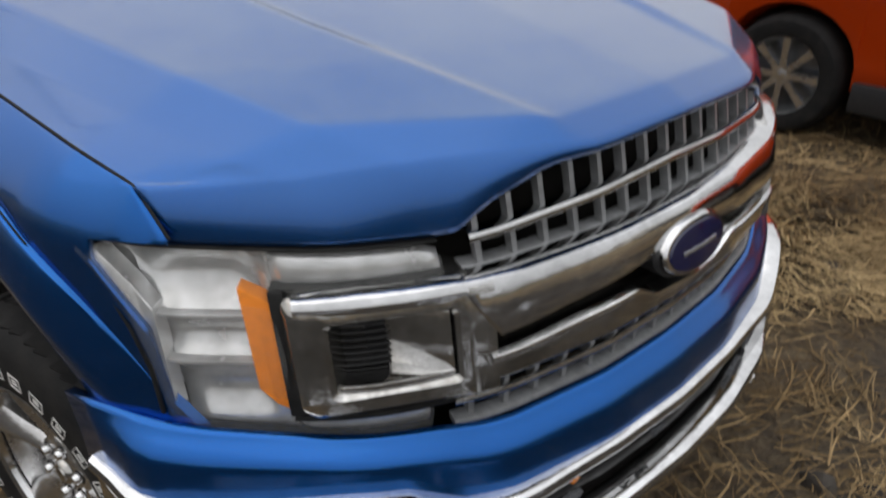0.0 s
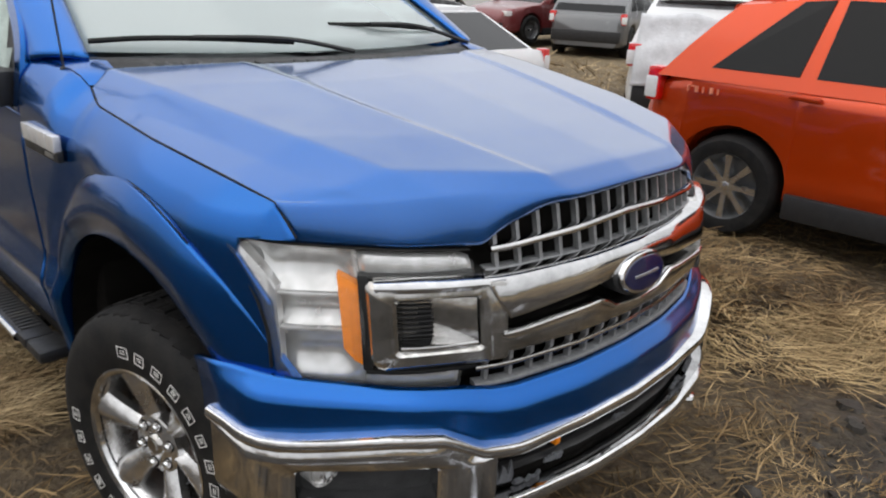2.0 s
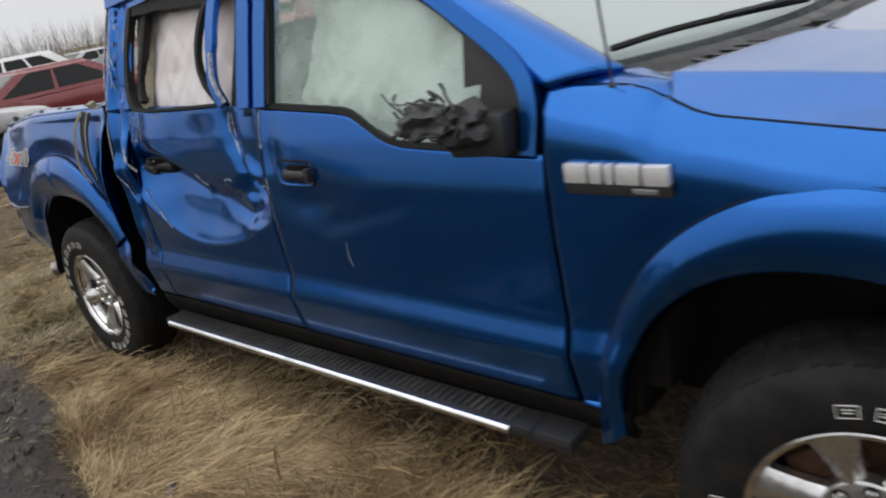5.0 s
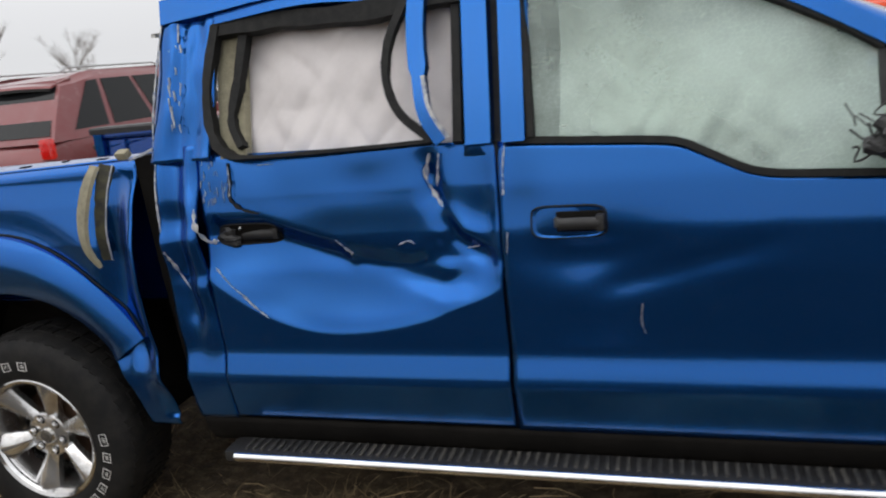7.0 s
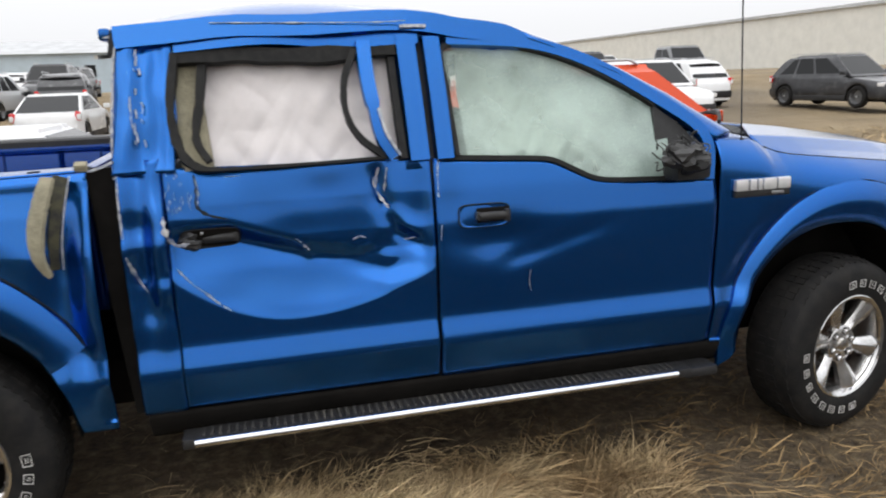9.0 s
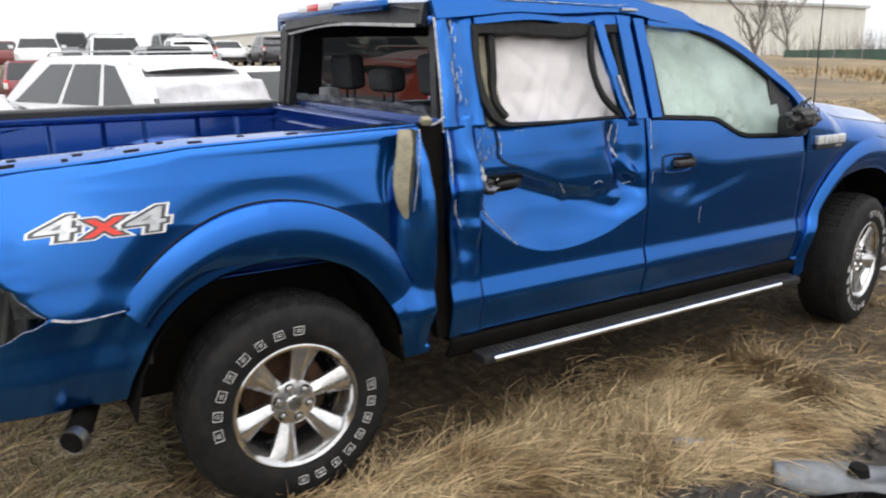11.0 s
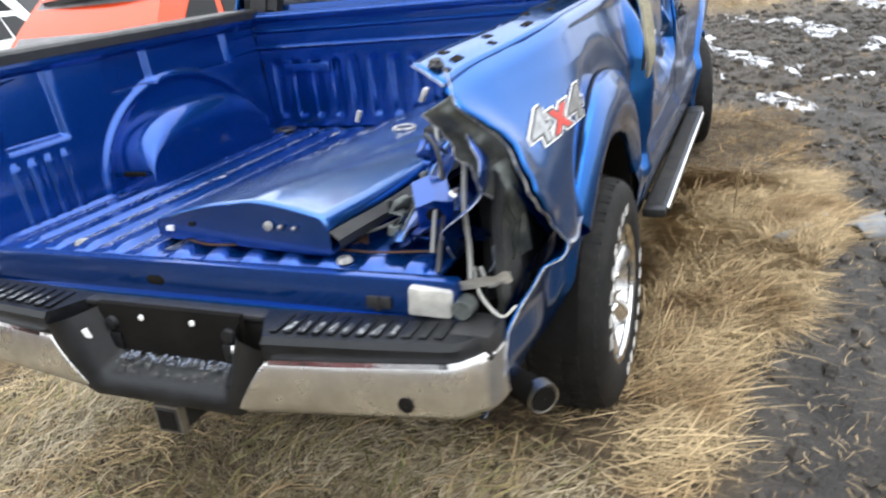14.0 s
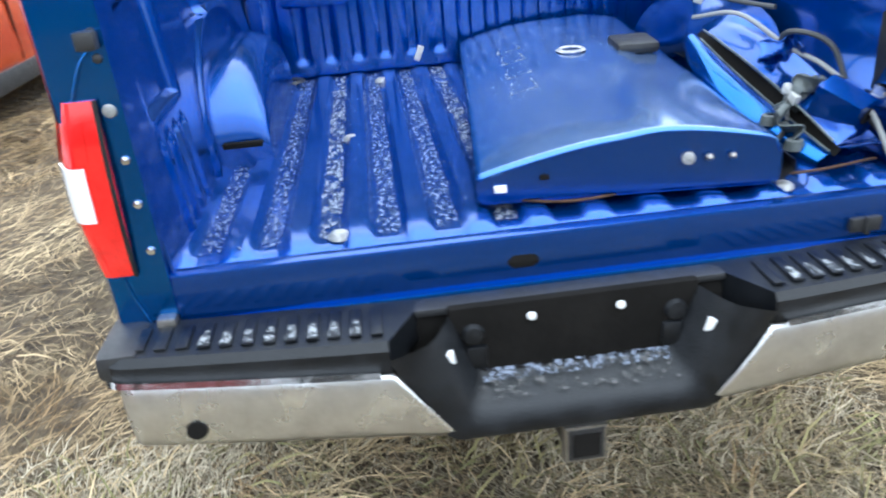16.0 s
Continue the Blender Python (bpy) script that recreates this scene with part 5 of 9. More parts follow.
# running board
M_TREAD = mat("black_tread_plastic", (0.028, 0.029, 0.031), 0.5, 0, 0, 0.4, 9, 0.2, 200, color2=(0.075, 0.070, 0.062), rvar=0.1)
for s in (-1, 1):
    rb = part("running_board", box((-1.03, 0.935 if s > 0 else -1.035, 0.385), (1.03, 1.035 if s > 0 else -0.935, 0.425), 0.010), M_BLACK, truck, "black running board with a chrome edge")
    part("chrome_edge", tube([(-0.985, s * 1.036, 0.408), (0.958, s * 1.036, 0.408)], 0.0155, 14), M_CHROME, rb)
    part("end_cap", box((1.0, min(s * 0.92, s * 1.03), 0.375), (1.16, max(s * 0.92, s * 1.03), 0.42), 0.015), M_BLACK, rb)
    for k in range(66):
        x = -0.96 + 1.90 * k / 65
        part("tread_rib", box((x, s * 0.985 - 0.034, 0.424), (x + 0.010, s * 0.985 + 0.034, 0.4305), 0.0), M_TREAD, rb, smooth=0)
    for x in (-0.75, 0.1, 0.85):
        part("bracket", box((x - 0.03, min(s * 0.7, s * 0.95), 0.38), (x + 0.03, max(s * 0.7, s * 0.95), 0.41), 0.004), M_DARK, rb)

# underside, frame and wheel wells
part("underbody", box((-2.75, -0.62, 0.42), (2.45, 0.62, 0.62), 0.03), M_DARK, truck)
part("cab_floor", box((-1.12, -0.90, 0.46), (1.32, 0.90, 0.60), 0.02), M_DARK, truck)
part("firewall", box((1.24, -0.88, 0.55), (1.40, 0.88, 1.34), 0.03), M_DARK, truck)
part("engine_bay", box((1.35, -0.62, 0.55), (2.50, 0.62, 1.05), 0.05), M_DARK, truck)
for s in (-1, 1):
    for xc, half in ((1.79, 0.50), (-1.88, 0.51)):
        def well(u, v, xc=xc, half=half, s=s):
            x = lerp(xc - half, xc + half, u)
            return (x, s * lerp(0.955 - (0.10 * sstep(2.05, 2.29, x)), 0.60, v), arch(x, xc, half + 0.001, 0.42, 0.975 if xc > 0 else 0.955))
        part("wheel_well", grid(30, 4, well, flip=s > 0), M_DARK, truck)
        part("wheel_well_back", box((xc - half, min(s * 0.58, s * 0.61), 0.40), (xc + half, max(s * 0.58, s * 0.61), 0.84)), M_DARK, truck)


# wheels
def wheel(xc, s, steer=0.0, spin=0.0):
    w = new("wheel")
    w.parent = truck
    w.matrix_basis = Matrix.Translation((xc, s * 0.862, 0.398)) @ Matrix.Rotation(radians(steer), 4, "Z") @ Matrix.Rotation(0 if s < 0 else math.pi, 4, "Z") @ Matrix.Rotation(radians(-spin), 4, "Y")
    R = 0.403
    prof = [(0.232, 0.10), (0.236, 0.125), (0.26, 0.137), (0.30, 0.140), (0.345, 0.136), (0.375, 0.125), (0.392, 0.105), (0.400, 0.08), (R, 0.03), (R, -0.03), (0.400, -0.08), (0.392, -0.105), (0.375, -0.125), (0.345, -0.136), (0.28, -0.138), (0.236, -0.125), (0.232, -0.10), (0.232, 0.10)]
    ty = part("tyre", lathe([(r, -h) for r, h in prof], 72), M_TYRE, w, "worn black tyre with raised white outline marks")
    bm = bmesh.new()
    for k in range(60):
        a = 2 * math.pi * k / 60
        for h0, h1, r1 in ((-0.112, -0.072, 0.4005), (-0.060, -0.015, 0.408), (-0.008, 0.040, 0.408), (0.050, 0.106, 0.4005)):
            o = 0.5 * (k % 2) * 0.05
            m = Matrix.Rotation(a + o, 4, "Y")
            pts = []
            for rr in (0.392, r1):
                for dx, hh in ((-0.014, h0), (0.014, h0 + 0.006), (0.014, h1), (-0.014, h1 - 0.006)):
                    r2 = rr - (0.008 if abs(hh) > 0.1 else 0)
                    pts.append(bm.verts.new(m @ Vector((dx, hh, r2))))
            for q in ((4, 5, 6, 7), (0, 1, 5, 4), (1, 2, 6, 5), (2, 3, 7, 6), (3, 0, 4, 7)):
                bm.faces.new([pts[i] for i in q])
    tagged(part("tread", fixn(bm), M_TYRE, ty, smooth=0), kind="stuff")
    # sidewall marks: hollow bars in two arcs
    r0, r1 = 0.284, 0.316
    for a0, da in ((186, -14.2), (4, -13.4)):
        for k in range(8):
            bm = bmesh.new()
            ac = radians(a0 + da * k)
            hw = (0.0225, 0.0185, 0.0205, 0.0195, 0.0210, 0.0165, 0.0180, 0.0190)[k]
            t = 0.0021

            def P(dx, r):
                a = ac - dx / r
                return Vector((math.cos(a) * r, 0, math.sin(a) * r))
            for dx0, dx1, ra, rb in ((-hw, -hw + t, r0, r1), (hw - t, hw, r0, r1), (-hw, hw, r0, r0 + t), (-hw, hw, r1 - t, r1), (-hw * 0.45, hw * 0.45, r0 + 0.0115, r0 + 0.0135), (-hw * 0.45, hw * 0.45, r0 + 0.019, r0 + 0.021)):
                q = [P(dx0, ra), P(dx1, ra), P(dx1, rb), P(dx0, rb)]
                vs = [bm.verts.new(p + Vector((0, -0.1405, 0))) for p in q] + [bm.verts.new(p + Vector((0, -0.1425, 0))) for p in q]
                for f in ((4, 5, 6, 7), (0, 1, 5, 4), (1, 2, 6, 5), (2, 3, 7, 6), (3, 0, 4, 7)):
                    bm.faces.new([vs[i] for i in f])
            part("sidewall_mark", fixn(bm), M_LETTER, ty, smooth=0)
    # rim
    rim = part("rim", lathe([(0.236, -0.128), (0.240, -0.122), (0.236, -0.112), (0.222, -0.108), (0.214, -0.090), (0.208, 0.05), (0.232, 0.10)], 64), M_RIM, w, "six-spoke machined alloy rim")
    part("rim_lip", lathe([(0.240, -0.126), (0.243, -0.131), (0.238, -0.133), (0.226, -0.127), (0.221, -0.116), (0.224, -0.112)], 72), M_CHROME, rim)
    part("brake_disc", lathe([(0.001, 0.0), (0.165, 0.0), (0.165, 0.02), (0.001, 0.02)], 40, at=(0, 0.0, 0)), M_RUST, w)
    part("rim_back", lathe([(0.160, 0.06), (0.210, 0.055)], 40), M_DARK, w)
    part("caliper", box((-0.10, -0.035, 0.06), (0.06, 0.03, 0.16), 0.015, m=Matrix.Rotation(radians(60), 4, "Y")), M_RUST, w)
    for k in range(6):
        a = 2 * math.pi * (k + 0.25) / 6
        m = Matrix.Rotation(-a, 4, "Y")
        rings = []
        for r, hw, y0, y1 in ((0.040, 0.030, -0.082, -0.045), (0.085, 0.029, -0.086, -0.045), (0.125, 0.034, -0.095, -0.055), (0.17, 0.044, -0.106, -0.065), (0.205, 0.053, -0.114, -0.075), (0.224, 0.060, -0.116, -0.09)):
            sec = [(-hw, y1), (-hw, y0 + 0.016), (-hw * 0.86, y0 + 0.011), (-hw * 0.10, y0 - 0.005), (hw * 0.16, y0 - 0.005), (hw * 0.86, y0 + 0.011), (hw, y0 + 0.016), (hw, y1)]
            rings.append([m @ Vector((r, h, dx)) for dx, h in sec])
        part("spoke", fixn(loft(rings)), M_RIM, rim)
    part("hub_disc", lathe([(0.001, -0.0905), (0.080, -0.0905), (0.088, -0.086), (0.090, -0.05)], 40), M_RIM, rim)
    for k in range(6):
        m3 = Matrix.Rotation(-2 * math.pi * (k + 0.75) / 6, 4, "Y")
        part("lug_pocket", lathe([(0.001, -0.0915), (0.0175, -0.0913), (0.0180, -0.085)], 14, at=m3 @ Vector((0.064, 0, 0))), M_DARK, rim)
        part("lug_nut", lathe([(0.001, -0.108), (0.009, -0.106), (0.0125, -0.100), (0.0140, -0.085)], 10, at=m3 @ Vector((0.064, 0, 0))), M_CHROME, rim)
    hub = part("hub_cap", lathe([(0.001, -0.102), (0.026, -0.101), (0.032, -0.096), (0.036, -0.085)], 32), M_CHROME_DIRT, rim)
    part("cap_oval", lathe([(0.001, -0.1045), (0.018, -0.104), (0.019, -0.10)], 24), M_CHROME_DIRT, hub)
    return w


wheel(AXF, -1, 12, 92)
wheel(AXF, 1, 12)
wheel(AXR, -1)
wheel(AXR, 1)

# ---- cargo bed ----
def bed_top(x):
    return itp(x, [-2.82, -2.67, -2.45, -2.13, -1.42, -1.24], [1.298, 1.313, 1.332, 1.364, 1.386, 1.392])


def bed_bot(x):
    if x > -1.372:
        return 0.465
    if x < -2.40:
        return itp(x, [-2.88, -2.77, -2.43, -2.40], [0.528, 0.526, 0.516, 0.516])
    return max(arch(x, -1.885, 0.515, 0.47, 0.962), 0.47 if x > -1.9 else 0.516)


def tear(z):
    return itp(z, [0.52, 0.60, 0.70, 0.76, 0.80, 0.825, 0.860, 0.890, 0.905, 0.94, 1.01, 1.06, 1.11, 1.156, 1.20, 1.26, 1.30, 1.35],
               [-2.850, -2.865, -2.850, -2.815, -2.775, -2.715, -2.655, -2.605, -2.625, -2.66, -2.72, -2.738, -2.738, -2.718, -2.755, -2.808, -2.785, -2.78])


def bed_dent(x, z):
    d = 0.05 * math.exp(-((x + 1.36) / 0.05) ** 2 - ((z - 1.05) / 0.16) ** 2)
    return d + 0.004 * nz(x * 2, z * 3, 9, 1.0)


def bed_w(x, z):
    """Half width of the struck bedside: the upper skin bulges over a fold, the lower part is tucked under."""
    w = side_w(x, min(z, 1.33)) - bed_dent(x, z) - 0.030 * sstep(0.92, 1.36, z) - 0.090 * sstep(-2.15, -2.80, x) * sstep(0.98, 1.32, z)
    w += 0.042 * sstep(-1.335, -1.245, x) * sstep(0.50, 0.75, z) * (1 - sstep(1.22, 1.38, z)) * (1 + 0.4 * nz(z * 7, 2, 5))
    k = sstep(-2.27, -2.42, x)
    if z > 0.868:
        return w + 0.030 * k * math.exp(-((z - 0.868) / 0.085) ** 2)
    return w + k * (0.030 - 0.034 * sstep(0.868, 0.850, z) - 0.100 * (0.868 - z) / 0.348)


def bedside(s):
    bm = bmesh.new()
    n = 96
    xs = span(-1.245, -1.36, 10) + span(-1.372, -1.42, 8) + span(-1.43, -2.32, 90) + span(-2.335, -2.40, 10)

    def pt(x, z):
        top = bed_top(x)
        w = bed_w(x, z) if s < 0 else side_w(x, min(z, 1.33)) - 0.070 * sstep(0.89, 0.58, z) * sstep(-2.36, -2.58, x) - 0.030 * sstep(0.92, 1.36, z)
        t = max(0.0, (z - (top - 0.035)) / 0.035)
        if s > 0:
            w -= 0.030 * sstep(1.08, 0.86, z) * sstep(-2.45, -2.80, x) + 0.105 * sstep(-1.5, -2.84, x) + 0.035 * sstep(1.15, 1.38, z) * sstep(-2.4, -2.84, x)
        return (x, s * (w - 0.022 * t * t), z)
    cols = [[bm.verts.new(pt(x, lerp(bed_bot(x), bed_top(x), j / n))) for j in range(n + 1)] for x in xs]
    for a, b in zip(cols, cols[1:]):
        for j in range(n):
            q = (a[j], b[j], b[j + 1], a[j + 1])
            bm.faces.new(q[::-1] if s < 0 else q)
    rows = []
    for j in range(n + 1):
        z = cols[-1][j].co.z
        xe = tear(z) + 0.012 * nz(z * 30, 3, 1) if s < 0 else -2.842
        row = [cols[-1][j]]
        for k in range(1, 17):
            x = lerp(-2.40, xe, k / 16)
            zz = min(z, bed_top(x)) if z > 1.3 else z + (bed_bot(x) - bed_bot(-2.40)) * sstep(0.75, 0.52, z)
            p = pt(x, zz)
            curl = 0.05 * sstep(0.6, 1.0, k / 16) ** 2 * sstep(0.9, 1.05, z) * (1 - sstep(1.2, 1.3, z)) if s < 0 else 0.0
            taper = 0.02 * sstep(-2.6, -2.87, x)
            row.append(bm.verts.new((p[0], p[1] - s * (taper) + s * curl * 0.4, p[2])))
        rows.append(row)
    for a, b in zip(rows, rows[1:]):
        for k in range(16):
            q = (a[k], a[k + 1], b[k + 1], b[k])
            bm.faces.new(q[::-1] if s < 0 else q)
    return bm


for s in (-1, 1):
    bs = solid(part("bedside", bedside(s), M_BLUE, truck, "blue bedside torn open at its rear end" if s < 0 else "blue bedside panel"), 0.004)
    part("arch_flare", flare(s, -1.885, 0.512, 0.494, -1.885, 0.655, 0.748, 0.66, 0.835), M_BLUE, bs, smooth=40) if s < 0 else None
    if s < 0:
        part("flare_joint_shade", tube([(p[0], p[1] + bed_dent(p[0], p[2]) + 0.030 * sstep(0.92, 1.36, p[2]), p[2]) for p in [(-1.885 - 0.655 * math.cos(t) * 1.003, -side_w(-1.885 - 0.655 * math.cos(t), 0.42 + 0.748 * math.sin(t)) - 0.004, 0.42 + 0.748 * math.sin(t) * 1.003) for t in span(0.62, 2.62, 60)]], 0.0028, 6), M_RUBBER, bs)
part("bedside_liner", grid(20, 12, lambda u, v: (lerp(-2.36, tear(lerp(0.62, 1.28, v)) + 0.02, u), -(bed_w(lerp(-2.36, tear(lerp(0.62, 1.28, v)) + 0.02, u), lerp(0.62, 1.28, v)) - 0.045), lerp(0.62, 1.28, v)), flip=True), M_BLUE_IN, truck, "torn inner metal of the bedside")


def bare_tear():
    pts = []
    for k in range(70):
        z = lerp(0.54, 1.335, k / 69)
        x = tear(z) + 0.012 * nz(z * 30, 3, 1)
        pts.append((x - 0.002, -(bed_w(x, z) - 0.02 * sstep(-2.6, -2.87, x) + 0.003), z))
    return pts


strip(bare_tear(), [0.0012 + 0.006 * max(0.0, nz(k * 0.9, 1, 4)) for k in range(70)], 0.003, M_BARE, "torn_edge", up=(0, -1, 0))
strip(smoothpath([(x, -bed_w(x, z) - 0.003, z) for x, z in ((-2.600, 0.888), (-2.55, 0.874), (-2.49, 0.869), (-2.43, 0.871), (-2.39, 0.874))], 5), [0.009] * 10 + [0.004] * 11, 0.004, M_BARE, "torn_edge", up=(0, -1, 0.3))
# torn inner sheet folding out of the gap, from a pointed tip down to the sill
FLAP_O = smoothpath([(-2.802, -0.820, 1.280), (-2.752, -0.862, 1.21), (-2.712, -0.895, 1.15), (-2.690, -0.915, 1.06), (-2.660, -0.920, 0.97), (-2.625, -0.915, 0.875)], 8)
FLAP_I = smoothpath([(-2.815, -0.752, 1.242), (-2.765, -0.778, 1.185), (-2.755, -0.820, 1.11), (-2.728, -0.860, 1.02), (-2.718, -0.862, 0.94), (-2.730, -0.840, 0.855)], 8)


def torn_sheet(u, v):
    i = u * (len(FLAP_O) - 1)
    k = min(int(i), len(FLAP_O) - 2)
    a, b = FLAP_O[k].lerp(FLAP_O[k + 1], i - k), FLAP_I[k].lerp(FLAP_I[k + 1], i - k)
    p = a.lerp(b, v + 0.22 * nz(u * 11, 3, 2) * v)
    fold = abs(nz(u * 4, v * 1.2, 6)) * 0.045 + 0.010 * abs(nz(u * 11, v * 3, 2)) + 0.006 * math.sin(34 * v) * sstep(0.45, 0.7, u)
    return p + Vector((-0.7, -0.15, 0.15)) * fold * math.sin(math.pi * min(1.0, v + 0.15)) * sstep(0, 0.1, u)


solid(part("torn_flap", fixn(grid(60, 12, torn_sheet)), M_TORN, truck, "folded grey torn inner metal", smooth=24), 0.003)
strip([torn_sheet(u, 1.0) for u in span(0, 1, 40)], [0.002 + 0.005 * abs(nz(k * 0.7, 1, 4)) for k in range(41)], 0.002, M_BARE, "torn_edge", up=(-1, 0.4, 0.2))


# rail on the struck side: bare blue ledge, leaning in towards the tear, with slots
def ledge(x, v):
    rise = itp(x, [-2.80, -2.45, -1.9, -1.25], [0.036, 0.026, 0.014, 0.004])
    return Vector((x + 0.055 * v * sstep(-2.6, -2.78, x), -(bed_w(x, bed_top(x)) - 0.020 - 0.092 * v), bed_top(x) - 0.001 + rise * v ** 0.8 + 0.004 * nz(x * 4, v * 2, 3) * sstep(-2.2, -2.6, x)))


rail_r = part("bed_rail", fixn(grid(70, 6, lambda u, v: ledge(lerp(-1.245, -2.80, u), v))), M_BLUE, truck, "blue bed rail with its cap torn off", smooth=60)
solid(rail_r, 0.010, 0)
for x, v, h in ((-1.42, 0.45, 0.020), (-1.60, 0.75, 0.012), (-1.75, 0.45, 0.022), (-1.93, 0.75, 0.012), (-2.095, 0.42, 0.024), (-2.20, 0.85, 0.012), (-2.295, 0.42, 0.024), (-2.45, 0.70, 0.016), (-2.49, 0.35, 0.010), (-2.655, 0.38, 0.022), (-2.64, 0.78, 0.014), (-2.735, 0.25, 0.014)):
    p, q = ledge(x, v), ledge(x - 0.02, v)
    tilt = (ledge(x, min(1.0, v + 0.15)) - ledge(x, v - 0.15)).normalized()
    along = (p - q).normalized()
    m = Matrix((along, tilt, along.cross(tilt))).transposed().to_4x4()
    m.translation = p
    part("rail_slot", box((-h, -0.0095, -0.006), (h, 0.0095, 0.0072), 0.002, m=m), M_DARK, rail_r)
part("rail_clip", lump((-2.738, -0.762, 1.334), 0.020, 1.2, 0.7, 0.7, 5, 0.5), M_BLACK, rail_r, smooth=25)
part("torn_edge", tube([ledge(-2.80, v) + Vector((-0.002, 0, 0.003 * nz(v * 9, 2, 2))) for v in span(0, 1, 10)], 0.0022, 5), M_BARE, rail_r)
rail_l = part("bed_rail", fixn(loft([[(x, min(0.738, yo - 0.13), 1.374), (x, yo - 0.012, 1.374), (x, yo, 1.384), (x, yo, 1.402), (x, yo - 0.014, 1.412), (x, min(0.738, yo - 0.13) + 0.01, 1.412), (x, min(0.738, yo - 0.13), 1.402)] for x, yo in ((-1.24, 0.955), (-1.6, 0.95), (-2.2, 0.905), (-2.84, 0.862), (-2.85, 0.855))])), M_BLACK, truck, "black plastic bed rail cap")

# gap between cab and bed, with foam flap
part("cab_back", box((-1.165, -0.90, 0.52), (-1.135, 0.90, 1.415), 0.006), M_BLUE_IN, truck)
# near-black block added in the open gap to stand for its shade
part("gap_filler", fixn(loft([[(-1.245, -0.905, 1.40), (-1.15, -0.905, 1.40), (-1.15, -0.86, 1.40), (-1.245, -0.86, 1.40)], [(-1.225, -0.912, 1.0), (-1.152, -0.912, 1.0), (-1.152, -0.86, 1.0), (-1.225, -0.86, 1.0)], [(-1.185, -0.912, 0.50), (-1.11, -0.912, 0.50), (-1.11, -0.86, 0.50), (-1.185, -0.86, 0.50)]])), M_DARK, truck, "dark block standing in for the shaded gap between cab and bed")
fl = smoothpath([(-1.352, -0.965, 1.385), (-1.372, -1.000, 1.32), (-1.398, -1.020, 1.22), (-1.400, -1.025, 1.13), (-1.376, -1.01, 1.06)], 7)
strip(fl, [itp(i / (len(fl) - 1), [0, 0.1, 0.45, 0.6, 0.8, 1.0], [0.050, 0.060, 0.066, 0.060, 0.045, 0.018]) + 0.016 * nz(i * 1.3, 1, 1) for i in range(len(fl))], 0.010, M_FOAM, "foam_flap", label="beige torn strip hanging from the bed", up=(-0.45, -1, 0.1))
M_OLIVE = mat("olive_sealant", (0.060, 0.056, 0.028), 0.7, 0, 0, 0.5, 20, 0.3, 80, color2=(0.012, 0.013, 0.013))
fl2 = smoothpath([(-1.312, -0.955, 1.385), (-1.330, -0.985, 1.30), (-1.352, -1.0, 1.18), (-1.362, -0.99, 1.08)], 6)
strip(fl2, [0.050 - 0.02 * (i / (len(fl2) - 1)) + 0.01 * nz(i * 1.2, 4, 1) for i in range(len(fl2))], 0.006, M_OLIVE, "torn_flap", up=(0.4, -1, 0))
strip([p + Vector((0.026, -0.006, 0)) for p in fl2], [0.004 + 0.008 * max(0, nz(i * 0.9, 2, 2)) for i in range(len(fl2))], 0.004, M_BARE, "torn_edge", up=(0.4, -1, 0))
part("foam_block", box((-0.020, -0.016, -0.012), (0.020, 0.016, 0.014), 0.005, m=Matrix.Translation((-1.25, -0.945, 1.412)) @ Matrix.Rotation(0.4, 4, "X")), M_FOAM, truck)
strip(smoothpath([(-1.23, -0.95, 1.395), (-1.19, -0.94, 1.405), (-1.155, -0.925, 1.42)], 5), 0.008, 0.006, M_BARE, "torn_edge")


# bed tub
def rib(t, period, duty=0.5):
    q = (t / period) % 1.0
    return sstep(0, 0.12, q) - sstep(duty, duty + 0.12, q)


def floor_f(u, v):
    y = lerp(-0.74, 0.74, v)
    x = lerp(-2.815, -1.262, u)
    r = rib(y + 0.1183, 0.1175, 0.46) * sstep(0, 0.03, u) * (1 - sstep(0.97, 1, u))
    return (x, y, 0.866 + 0.016 * r)


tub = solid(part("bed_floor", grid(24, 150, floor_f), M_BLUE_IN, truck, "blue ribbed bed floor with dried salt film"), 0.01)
for k in range(7):
    yc = 0.092 + 0.1175 * k
    part("salt_film", grid(40, 2, lambda u, v: (lerp(-2.745 + 0.05 * nz(k, 3, 1), -1.30, u), yc + (0.021 + 0.006 * nz(u * 9, k, 3)) * (v * 2 - 1), 0.8682), flip=False), M_SALT if k % 3 else M_SALT_DENSE, tub, smooth=0)
part("salt_film", grid(6, 8, lambda u, v: Vector(floor_f(lerp(0.03, 0.97, u), lerp(0.55, 0.98, v))) + Vector((0, 0, 0.0025))), M_SALT_THIN, tub, smooth=0)


